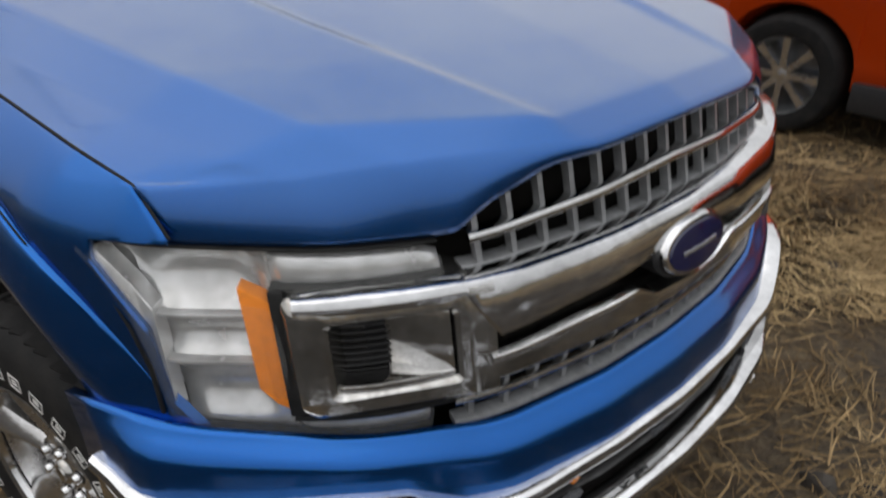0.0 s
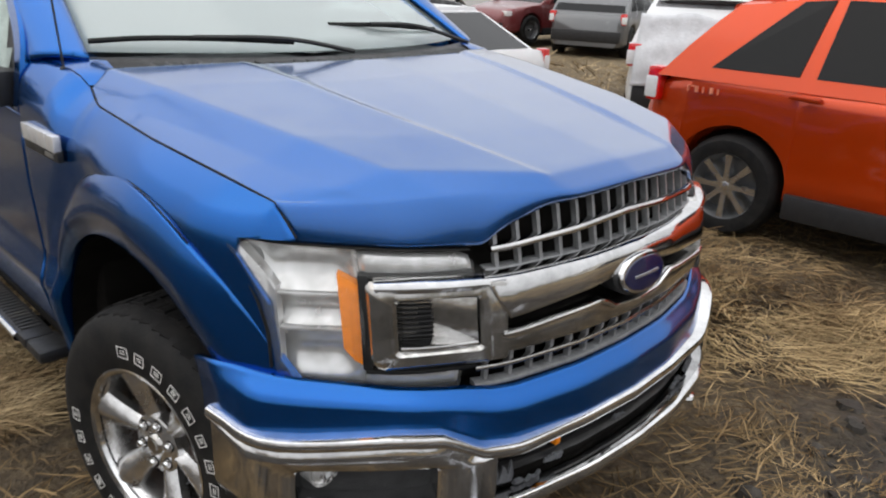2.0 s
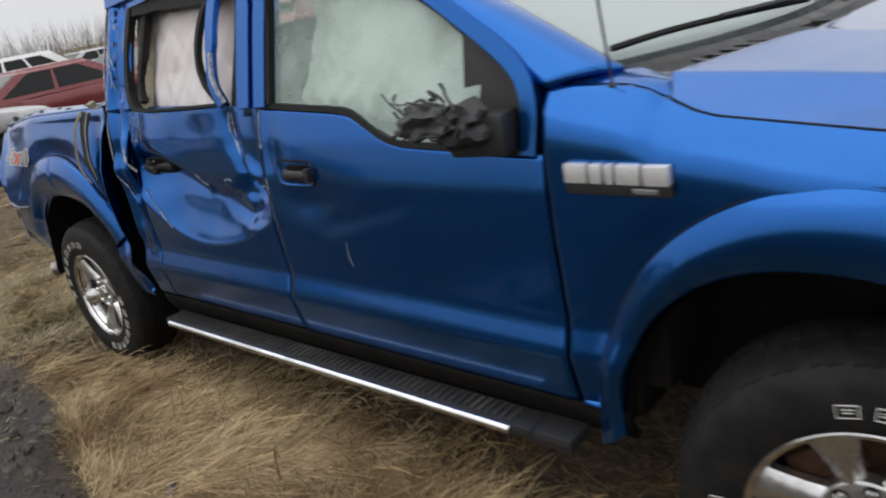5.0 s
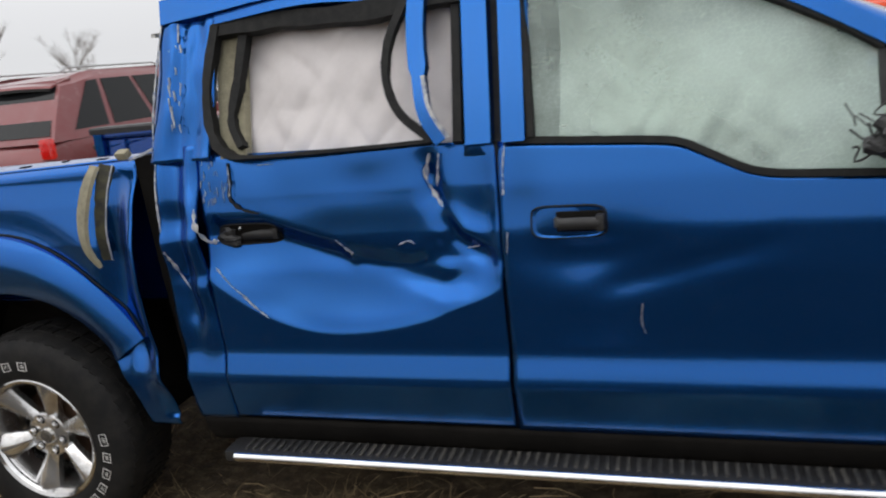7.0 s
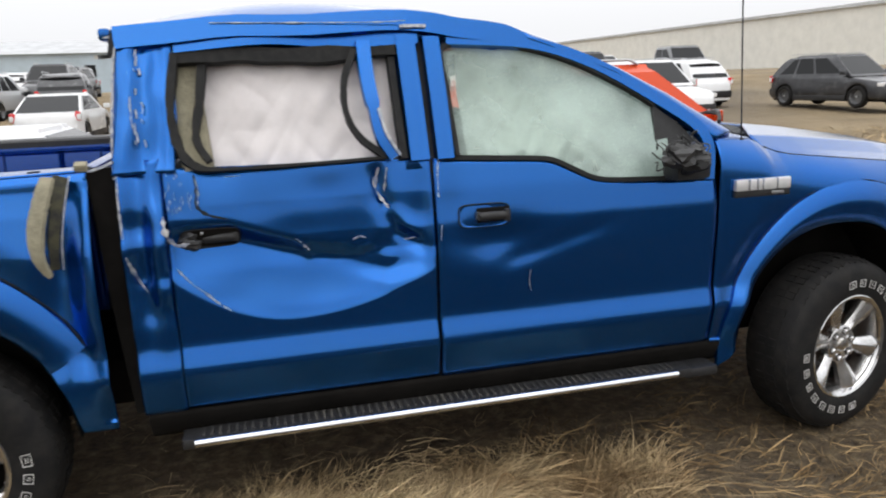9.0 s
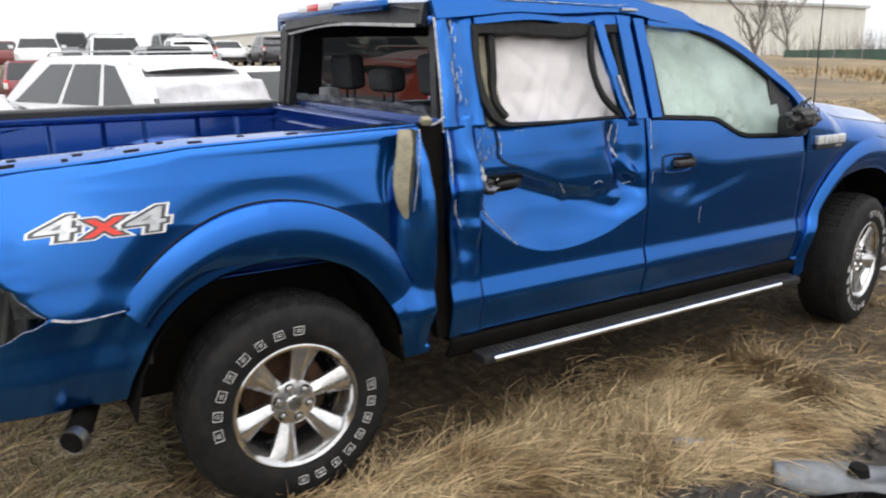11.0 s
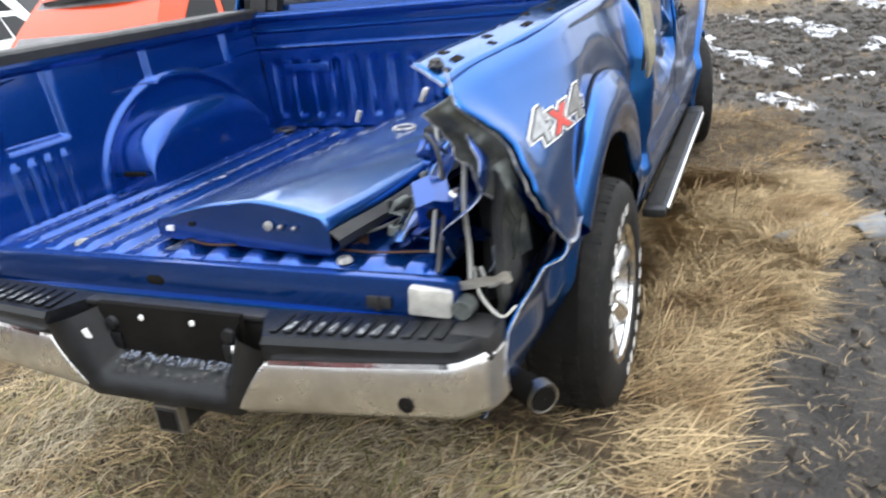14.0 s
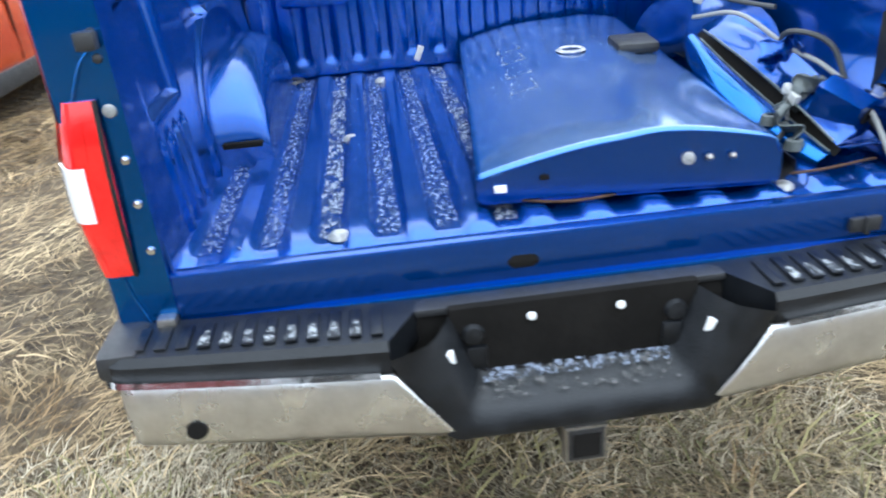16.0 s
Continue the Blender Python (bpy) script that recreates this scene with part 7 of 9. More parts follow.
# dark trim inside the unharmed side and roof lining
for x, wd in ((-0.05, 0.20), (-1.06, 0.26)):
    strip([(x, 0.845, 1.36), (x, 0.735, 1.83)], wd, 0.03, M_BLACK, "pillar_trim", up=(0, -1, 0.2))
strip(smoothpath([(-1.12, 0.735, 1.80), (-0.3, 0.735, 1.815), (0.30, 0.735, 1.79)], 5), 0.10, 0.04, M_BLACK, "roof_side_trim", up=(0, -1, -0.4))
part("door_panel", box((-1.05, 0.84, 0.60), (1.10, 0.885, 1.372), 0.02), M_TRIM, truck)
part("headliner", grid(16, 12, lambda u, v: (lerp(-1.17, 0.40, u), lerp(-0.72, 0.72, v), 1.835 + 0.06 * math.sin(math.pi * v) - 0.03 * u)), M_TRIM, truck, "grey roof lining")
# torn trim along the rear window and window surround
bm = grid(50, 6, lambda u, v: (-1.14 - 0.03 * v + 0.012 * nz(u * 14, v * 3, 2), lerp(0.72, -0.80, u), 1.395 + 0.065 * v + 0.012 * nz(u * 18, v * 4, 6)))
part("torn_trim", bm, M_TRIM, truck, "torn grey trim below the missing rear window")
part("belt_retractor", box((-1.17, 0.16, 1.43), (-1.11, 0.30, 1.50), 0.012), M_TRIM, truck)
strip([(-1.185, 0.70, 1.40), (-1.165, 0.60, 1.80)], 0.09, 0.04, M_BLACK, "window_surround", up=(-1, 0, 0))
strip([(-1.195, 0.62, 1.832), (-1.20, 0, 1.850), (-1.13, -0.75, 1.815)], 0.10, 0.03, M_BLACK, "window_surround", up=(-1, 0, 0.2))
strip([(-1.19, 0.76, 1.40), (-1.175, 0.66, 1.81)], 0.10, 0.05, M_BLACK, "cab_rear_post", up=(-1, 0, 0))
strip([(-1.135, -0.85, 1.40), (-1.095, -0.77, 1.80)], 0.05, 0.04, M_BLACK, "window_surround", up=(-1, 0, 0))
strip(smoothpath([(-1.19, 0.62, 1.775), (-1.205, 0.0, 1.80), (-1.19, -0.76, 1.77)], 8), 0.014, 0.014, M_TAPE, "headliner_edge", up=(-1, 0, 0))
bl = part("brake_light", box((-1.225, -0.02, 1.868), (-1.19, 0.40, 1.905), 0.008), M_WHITELENS, truck, "high brake light, red and clear")
part("red_lens", box((-1.229, 0.12, 1.870), (-1.20, 0.26, 1.903), 0.006), M_REDLENS, bl)
part("roof_edge", box((-1.215, -0.52, 1.838), (-1.17, 0.72, 1.885), 0.014), M_BLUE, truck)

# ---- tailgate lying loose in the bed ----
tg = thing("tailgate", "blue dented tailgate lying loose in the truck bed", "tailgate", m=Matrix.Translation((-2.712, 0.146, 0.884)) @ Matrix.Rotation(radians(-6), 4, "Z"))


TG_L, TG_W = 1.43, 0.60
M_SALT_FINE = speckled("fine_salt_specks", (0.30, 0.35, 0.46), 110, 0.625)


def tg_top(u, v):
    x, y = TG_L * u, -TG_W * v
    z = 0.040 + 0.085 * math.sin(math.pi * (0.06 + 0.74 * v)) ** 0.85
    z += 0.006 * sstep(0.46 + 0.15 * u, 0.62 + 0.15 * u, v) - 0.010 * math.exp(-((v - 0.50 - 0.16 * u) / 0.10) ** 2) * sstep(0.02, 0.25, u) * (1 - sstep(0.4, 0.9, u))
    z -= 0.030 * sstep(0.97, 1.0, v)
    z += 0.006 * nz(x * 4, y * 4, 3)
    q, k = seg_d(x, -y, [(0.10, 0.30), (0.40, 0.36), (0.75, 0.50), (0.95, 0.47)])
    z -= 0.007 * math.exp(-(q / 0.022) ** 2) * (1 - abs(2 * k - 1) ** 3)
    return (x, y, z)


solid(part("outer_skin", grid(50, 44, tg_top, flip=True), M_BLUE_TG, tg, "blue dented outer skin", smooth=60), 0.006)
bm = bmesh.new()
grid(30, 3, lambda u, v: (0.002, -TG_W * u, lerp(0.012, tg_top(0, u)[2] - 0.002, v)), bm=bm)
part("end_face", fixn(bm), M_BLUE_IN, tg)
part("side_face", fixn(grid(30, 3, lambda u, v: (TG_L * u, -TG_W - 0.002 - 0.03 * math.sin(math.pi * v), lerp(0.012, tg_top(u, 1)[2], v)))), M_BLACK, tg, "black edge seal")
part("side_face", fixn(grid(30, 3, lambda u, v: (TG_L * u, 0.002, lerp(0.012, tg_top(u, 0)[2], v)))), M_BLUE_IN, tg)
part("inner_skin", box((0.01, -TG_W + 0.01, 0.0), (TG_L - 0.01, -0.01, 0.02), 0.004), M_BLUE_IN, tg)
for x, y, r in ((-0.003, -0.415, 0.012), (-0.003, -0.455, 0.007), (-0.003, -0.50, 0.006)):
    part("end_stud", lathe([(0.001, -0.012), (r, -0.008), (r * 1.1, 0.0)], 14, "x", at=(x, y, 0.074)), M_BOLT if r > 0.01 else M_PIPE, tg)
part("end_plug", box((-0.006, -0.06, 0.03), (0.004, -0.035, 0.045), 0.003), M_WHITEMARK, tg)
part("end_hole", box((-0.004, -0.145, 0.05), (0.004, -0.125, 0.062), 0.004), M_DARK, tg)
for k in range(4):
    x = 0.50 + 0.17 * k
    for a, b in (((x, -0.115), (x + 0.10, -0.125)), ((x, -0.185), (x + 0.10, -0.175)), ((x, -0.115), (x, -0.185))):
        za, zb = tg_top(a[0] / TG_L, -a[1] / TG_W)[2], tg_top(b[0] / TG_L, -b[1] / TG_W)[2]
        part("stamped_bar", tube([(a[0], a[1], za - 0.002), (b[0], b[1], zb - 0.002)], 0.0045, 6), M_SALT_DENSE, tg)
part("badge_seat", lathe([(0.028, 0.004), (0.036, 0.008), (0.044, 0.002)], 24, "z", at=(0.84, -0.32, tg_top(0.69, 0.5)[2])), M_SANDY, tg, "ring left by a lost badge")
part("handle_bezel", box((0.76, -0.56, tg_top(0.66, 0.8)[2] - 0.01), (0.92, -0.44, tg_top(0.66, 0.8)[2] + 0.022), 0.014), M_BLACK, tg, "black tailgate handle bezel")
part("salt_film", grid(30, 24, lambda u, v: Vector(tg_top(lerp(0.1, 0.98, u), lerp(0.02, 0.7, v))) + Vector((0, 0, 0.003)), flip=True), M_SALT_FINE, tg, smooth=0)


# ---- crumpled sheet metal and cables beside it ----
def crumpled(m, a, b, seed, material, amp=0.06, label="crumpled blue sheet metal", hole=0.0):
    bm = grid(26, 20, lambda u, v: (a * (u - 0.5) * (1 + 0.25 * nz(v * 3, seed, 1)), b * (v - 0.5) * (1 + 0.3 * nz(u * 3, seed, 5)),
                                    amp * (abs(nz(u * 2.4 + seed, v * 1.6, seed)) * 2.6 - 0.6) + amp * 0.18 * abs(nz(u * 5, v * 4 + seed, 2))))
    if hole:
        kill = [f for f in bm.faces if nz(f.calc_center_median().x * 9, f.calc_center_median().y * 9, seed + 2) > hole]
        bmesh.ops.delete(bm, geom=kill, context="FACES")
    ob = solid(part("crumpled_panel", bm, material, truck, label, smooth=25), 0.003)
    ob.matrix_basis = m
    return ob


def torn_post():
    """The bed's corner post, torn off and leaning along the tailgate: a boat-shaped pressing with a dark channel."""
    A, B, S = Vector((-2.70, -0.605, 0.915)), Vector((-2.10, -0.555, 1.065)), Vector((0, -0.72, 0.69))
    d = (B - A).normalized()
    N = d.cross(S).normalized()
    N = -N if N.z < 0 else N

    def f(t, q, sink):
        k = math.sin(math.pi * (0.10 + 0.82 * t)) ** 0.55
        return A.lerp(B, t) + S * (q * k) + N * (sink + 0.006 * nz(t * 5, q * 30, 4)) * k
    lo = part("torn_post", grid(40, 10, lambda u, v: f(u, lerp(-0.105, -0.012, v), 0.030 * math.sin(math.pi * v) ** 0.7 - 0.012)), M_BLUE, truck, "torn-off blue corner post of the bed", smooth=60)
    part("post_channel", grid(40, 4, lambda u, v: f(u, lerp(-0.014, 0.022, v), -0.026)), M_DARK, lo)
    part("post_flange", grid(40, 8, lambda u, v: f(lerp(0.0, 0.92, u), lerp(0.020, 0.105, v), 0.012 - 0.020 * v + 0.010 * nz(u * 4, v * 2, 8))), M_BLUE_IN, lo, smooth=60)
    for q, sink in ((-0.012, -0.010), (0.021, 0.012)):
        part("post_edge", tube([f(u, q, sink) for u in span(0.02, 0.95, 24)], 0.003, 5), M_TORN, lo)
    for u, q in ((0.12, -0.06), (0.28, -0.045)):
        part("lamp_socket", lathe([(0.008, 0.012), (0.018, 0.010), (0.022, -0.01)], 14, "z", at=f(u, q, 0.020)), M_TORN, lo)
    part("white_patch", box((-0.03, -0.008, -0.012), (0.03, 0.008, 0.012), 0.005, m=Matrix.Translation(f(0.30, 0.03, 0.02)) @ Matrix.Rotation(-0.35, 4, "Y")), M_TAPE, lo)


torn_post()
crumpled(pose(-2.46, -0.60, 1.07, 75, 20, 60), 0.09, 0.07, 4, M_BLUE_IN, 0.022, "torn blue bracket", 0.25)
crumpled(pose(-2.54, -0.62, 1.00, 20, 65, 10), 0.09, 0.06, 5, M_TORN, 0.024, "torn grey bracket", 0.25)
crumpled(pose(-2.57, -0.58, 0.945, 60, 10, -30), 0.11, 0.08, 12, M_TORN, 0.040, "torn lamp reflector", 0.2)
crumpled(pose(-2.62, -0.70, 0.900, 12, 6, 75), 0.20, 0.10, 6, M_BLUE_IN, 0.014)
# folded bracket at the near end of the torn post
br = part("post_bracket", fixn(loft([[(x, y, z) for y, z in ((-0.045, -0.03), (0.040, -0.034), (0.046, 0.030), (0.0, 0.046), (-0.042, 0.034))] for x in (-0.055, -0.02, 0.05)], closed=True)), M_BLUE_IN, truck, "folded blue bracket of the torn post", smooth=30)
br.matrix_basis = Matrix.Translation((-2.62, -0.665, 0.985)) @ Matrix.Rotation(0.5, 4, "Z") @ Matrix.Rotation(-0.35, 4, "Y")
part("bracket_hole", lathe([(0.001, -0.0575), (0.018, -0.0572), (0.020, -0.054)], 14, "x", at=(0, 0.004, 0.004)), M_DARK, br)
part("bracket_cup", lathe([(0.012, 0.030), (0.020, 0.026), (0.022, -0.012), (0.012, -0.014)], 16, "z", at=(-0.035, -0.058, 0.02)), M_CHROME_DIRT, br, "dull metal socket")
crumpled(pose(-2.62, -0.44, 0.886, 4, 2, 30), 0.10, 0.05, 13, M_RUST, 0.012, "rusty flake of torn metal")
for pts, r, mt in (([(-2.20, -0.50, 1.12), (-2.32, -0.56, 1.14), (-2.45, -0.62, 1.08), (-2.54, -0.66, 1.05), (-2.66, -0.69, 0.99), (-2.74, -0.705, 0.90)], 0.0055, M_CABLE_G),
                   ([(-2.70, 0.14, 0.905), (-2.66, -0.10, 0.892), (-2.72, -0.30, 0.889), (-2.66, -0.45, 0.90), (-2.58, -0.56, 0.93), (-2.50, -0.60, 1.0)], 0.005, M_CABLE),
                   ([(-2.68, 0.12, 0.89), (-2.74, -0.05, 0.888), (-2.70, -0.28, 0.888), (-2.73, -0.52, 0.888), (-2.70, -0.70, 0.888)], 0.003, M_RUST),
                   ([(-2.40, -0.62, 1.05), (-2.48, -0.60, 1.12), (-2.55, -0.66, 1.10), (-2.60, -0.69, 1.0), (-2.70, -0.715, 0.93), (-2.785, -0.735, 0.87)], 0.006, M_CABLE),
                   ([(-1.95, -0.45, 1.16), (-2.08, -0.50, 1.20), (-2.20, -0.58, 1.16), (-2.34, -0.64, 1.15)], 0.006, M_CABLE),
                   ([(-2.72, -0.80, 0.86), (-2.80, -0.84, 0.83), (-2.84, -0.90, 0.80), (-2.82, -0.93, 0.82)], 0.003, M_TAPE)):
    part("cable", tube(smoothpath(pts, 6), r, 7), mt, truck, "torn cable")
part("plug", box((-0.012, -0.008, -0.022), (0.012, 0.008, 0.022), 0.005, m=Matrix.Translation((-2.24, -0.50, 1.18)) @ Matrix.Rotation(0.5, 4, "X")), M_TAPE, truck, "pale torn plug")
part("clip", box((-0.01, -0.01, -0.025), (0.01, 0.01, 0.025), 0.004, m=Matrix.Translation((-1.48, 0.16, 0.96)) @ Matrix.Rotation(0.4, 4, "X")), M_TAPE, truck, "pale plastic clip")
part("floor_drain", lathe([(0.02, 0.004), (0.042, 0.008), (0.050, 0.0)], 20, "z", at=(-1.36, 0.62, 0.88)), M_BLACK, truck)

# ---- ground ----
def ground_h(x, y):
    r = math.hypot(x, y)
    near = 1 - sstep(14, 40, r)
    h = 0.020 * noise.noise(Vector((x * 0.9, y * 0.9, 0))) + 0.012 * noise.noise(Vector((x * 3.1, y * 3.1, 4)))
    mud = mud_w(x, y)
    h += mud * (0.085 * noise.noise(Vector((x * 1.2, y * 3.0, 9))) + 0.046 * noise.noise(Vector((x * 3.2, y * 4.5, 2))) + 0.014 * noise.noise(Vector((x * 14, y * 14, 2))))
    for cx, cy in ((AXF, -0.86), (AXF, 0.86), (AXR, -0.86), (AXR, 0.86)):
        k = math.exp(-((x - cx) ** 2 + (y - cy) ** 2) / 0.16)
        h = h * (1 - k)
    return h * near - 0.004 + 1.15 * sstep(13, 40, y)


def mud_edge(x):
    """Where the straw beside the truck gives way to mud."""
    return itp(x, [-3.2, -2.3, -1.6, -0.75, 0, 1], [-1.20, -1.28, -1.38, -1.60, -1.78, -1.70])


def mud_w(x, y):
    """How muddy the ground is: ruts beyond the nose and out from the struck side, bare earth ahead of the bumper."""
    a = sstep(2.3, 3.4, x) * sstep(3.2, 1.6, y + 0.1 * x) * (1 - sstep(9.5, 13, x - 0.25 * (y + 3) + 1.6 * noise.noise(Vector((x * 0.5, y * 0.5, 3)))))
    yb = mud_edge(x)
    b = sstep(yb + 0.10, yb - 0.18, y + 0.22 * noise.noise(Vector((x * 1.6, y * 1.6, 6)))) * sstep(-3.7, -2.3, x + 0.5 * noise.noise(Vector((x * 0.7, y * 0.7, 1))) + 2.4 * noise.noise(Vector((x * 0.22, y * 0.22, 5))) * sstep(-2.6, -4.5, y)) * (1 - sstep(9.0, 12.5, x - 0.35 * (y + 3) + 1.6 * noise.noise(Vector((x * 0.5, y * 0.5, 3)))))
    c = sstep(0.25, 0.75, noise.noise(Vector((x * 0.8 + 5, y * 0.8, 2))) + 0.35) * 0.6 * sstep(1.6, 2.6, x)
    d = sstep(-0.2, 0.6, noise.noise(Vector((x * 0.5 + 2, y * 0.5, 7)))) * 0.4 * sstep(-3, -1, x)
    return min(1.0, max(a * 0.9, b, c, d * 0.5))


def axis(fine, step, far, n):
    a = span(0, fine, int(fine / step))
    b = [fine + (far - fine) * (math.exp(4.2 * k / n) - 1) / (math.exp(4.2) - 1) for k in range(1, n + 1)]
    pos = a + b
    return [-q for q in pos[:0:-1]] + pos


gx, gy = axis(9, 0.085, 1500, 34), axis(6.5, 0.085, 1500, 34)
verts = [(x + 1.0, y - 0.5, ground_h(x + 1.0, y - 0.5)) for x in gx for y in gy]
ny = len(gy)
faces = [(i * ny + j, (i + 1) * ny + j, (i + 1) * ny + j + 1, i * ny + j + 1) for i in range(len(gx) - 1) for j in range(ny - 1)]
me = bpy.data.meshes.new("ground")
me.from_pydata(verts, [], faces)
for p in me.polygons:
    p.use_smooth = True
at = me.attributes.new("mud", "FLOAT", "POINT")
at.data.foreach_set("value", [mud_w(v[0], v[1]) for v in verts])


def ground_mat():
    m = mat("earth_and_straw", (0.1, 0.08, 0.05), 0.9, 0)
    nt = m.node_tree
    b = nt.nodes["Principled BSDF"]
    tc = nt.nodes.new("ShaderNodeTexCoord")

    def noise_n(scale, det=8, rough=0.65):
        n = nt.nodes.new("ShaderNodeTexNoise")
        n.inputs["Scale"].default_value = scale
        n.inputs["Detail"].default_value = det
        n.inputs["Roughness"].default_value = rough
        nt.links.new(tc.outputs["Object"], n.inputs["Vector"])
        return n.outputs[0]

    def ramp(src, stops):
        r = nt.nodes.new("ShaderNodeValToRGB")
        els = r.color_ramp.elements
        els[0].position, els[0].color = stops[0][0], (*stops[0][1], 1)
        els[1].position, els[1].color = stops[-1][0], (*stops[-1][1], 1)
        for p, c in stops[1:-1]:
            e = els.new(p)
            e.color = (*c, 1)
        nt.links.new(src, r.inputs[0])
        return r.outputs[0]

    def mix(f, a, b2):
        mx = nt.nodes.new("ShaderNodeMix")
        mx.data_type = "RGBA"
        nt.links.new(f, mx.inputs["Factor"])
        nt.links.new(a, mx.inputs["A"])
        nt.links.new(b2, mx.inputs["B"])
        return mx.outputs["Result"]
    straw = ramp(noise_n(14), ((0.30, (0.038, 0.027, 0.015)), (0.5, (0.105, 0.074, 0.040)), (0.72, (0.24, 0.180, 0.100))))
    field = ramp(noise_n(0.25), ((0.3, (0.15, 0.108, 0.058)), (0.55, (0.26, 0.195, 0.11)), (0.75, (0.33, 0.26, 0.16))))
    mudc = ramp(noise_n(5), ((0.3, (0.011, 0.009, 0.0075)), (0.5, (0.028, 0.0235, 0.019)), (0.7, (0.066, 0.057, 0.047))))
    # farther out the field takes over
    geo = nt.nodes.new("ShaderNodeVectorMath")
    geo.operation = "LENGTH"
    nt.links.new(tc.outputs["Object"], geo.inputs[0])
    mr = nt.nodes.new("ShaderNodeMapRange")
    mr.inputs["From Min"].default_value, mr.inputs["From Max"].default_value = 7, 22
    nt.links.new(geo.outputs["Value"], mr.inputs["Value"])
    base = mix(mr.outputs[0], straw, field)
    an = nt.nodes.new("ShaderNodeAttribute")
    an.attribute_name = "mud"
    col = mix(an.outputs["Fac"], base, mudc)
    nt.links.new(col, b.inputs["Base Color"])
    rr = nt.nodes.new("ShaderNodeMapRange")
    rr.inputs["To Min"].default_value, rr.inputs["To Max"].default_value = 0.95, 0.66
    nt.links.new(an.outputs["Fac"], rr.inputs["Value"])
    nt.links.new(rr.outputs[0], b.inputs["Roughness"])
    bp = nt.nodes.new("ShaderNodeBump")
    bp.inputs["Strength"].default_value, bp.inputs["Distance"].default_value = 0.9, 0.03
    nt.links.new(noise_n(32, 6), bp.inputs["Height"])
    lumps = nt.nodes.new("ShaderNodeBump")
    lumps.inputs["Strength"].default_value, lumps.inputs["Distance"].default_value = 0.8, 0.10
    nt.links.new(noise_n(7, 5), lumps.inputs["Height"])
    nt.links.new(lumps.outputs[0], bp.inputs["Normal"])
    nt.links.new(bp.outputs[0], b.inputs["Normal"])
    return m


me.materials.append(ground_mat())
tagged(new("ground", me), "brown winter ground with mud and flattened straw", "ground", kind="structure")

# ---- dry grass ----
M_STRAW = mat("dry_straw", (0.45, 0.345, 0.20), 0.85, 0, 0, 0.5, 2.2, 0, color2=(0.19, 0.125, 0.062), island=0.55, spec=0.2)
M_WET = mat("damp_brown_straw", (0.29, 0.200, 0.100), 0.85, 0, 0, 0.5, 2.2, 0, color2=(0.105, 0.066, 0.030), island=0.6, spec=0.2)
M_MID = mat("tan_straw", (0.40, 0.290, 0.150), 0.85, 0, 0, 0.5, 2.2, 0, color2=(0.16, 0.105, 0.050), island=0.6, spec=0.2)
M_PALE = mat("bleached_short_grass", (0.45, 0.385, 0.275), 0.85, 0, 0, 0.5, 1.6, 0, color2=(0.225, 0.175, 0.105), island=0.5, spec=0.2)
M_GREENISH = mat("dull_green_grass", (0.155, 0.150, 0.055), 0.8, 0, 0, 0.4, 3.0, 0, color2=(0.24, 0.19, 0.085), island=0.4)


def straw(name, n, place, lens, material, label, seed, lift=(0.05, 0.6), wide=0.0032):
    rs = np.random.RandomState(seed)
    V, Fc = [], []
    count = 0
    while count < n:
        x, y = place(rs)
        if x is None:
            continue
        # blades lean together in swirls
        ang = 6.28 * noise.noise(Vector((x * 0.8, y * 0.8, seed))) * 1.6 + rs.normal(0, 0.75)
        L = rs.uniform(*lens) * (0.7 + 0.6 * rs.rand() ** 2)
        up = rs.uniform(*lift)
        bare = sstep(0.35, 0.8, mud_w(x, y))
        L *= 1 - 0.55 * bare
        h0 = ground_h(x, y) + 0.045 * rs.rand() ** 2
        dx, dy = math.cos(ang), math.sin(ang)
        w = wide * rs.uniform(0.6, 1.6) * (1 - 0.35 * bare)
        px, py = -dy * w, dx * w
        k = len(V)
        bend = rs.uniform(0.3, 1.0)
        curl = rs.normal(0, 0.45)
        for t, ww in ((0, 1.0), (0.45, 0.9), (0.8, 0.6)):
            z = h0 + L * up * (t - bend * 0.75 * t * t)
            cx, cy = x + (dx - dy * curl * t) * L * t, y + (dy + dx * curl * t) * L * t
            V += [(cx - px * ww, cy - py * ww, max(0.004, z)), (cx + px * ww, cy + py * ww, max(0.004, z + w * 0.8))]
        V.append((x + (dx - dy * curl) * L, y + (dy + dx * curl) * L, max(0.004, h0 + L * up * (1 - bend * 0.75))))
        Fc += [(k, k + 1, k + 3, k + 2), (k + 2, k + 3, k + 5, k + 4), (k + 4, k + 5, k + 6)]
        count += 1
    m2 = bpy.data.meshes.new(name)
    m2.from_pydata(V, [], Fc)
    m2.materials.append(material)
    return tagged(new(name, m2), label, "grass", kind="stuff")


def near_place(rs):
    x, y = rs.uniform(-5.2, 5.6), rs.uniform(-4.2, 4.2)
    if -2.3 < x < 2.3 and -0.62 < y < 0.7 and rs.rand() > 0.12:
        return None, None
    dens = 1 - (0.86 - 0.5 * sstep(0.05, 0.45, noise.noise(Vector((x * 0.9 + 7, y * 0.9, 4))))) * mud_w(x, y)
    dens *= 0.55 + 0.6 * noise.noise(Vector((x * 1.5, y * 1.5, 3)))
    if -1.6 < x < 0.3 and mud_edge(x) < y < -0.95:
        dens = max(dens, 0.65)
    return (x, y) if rs.rand() < dens else (None, None)


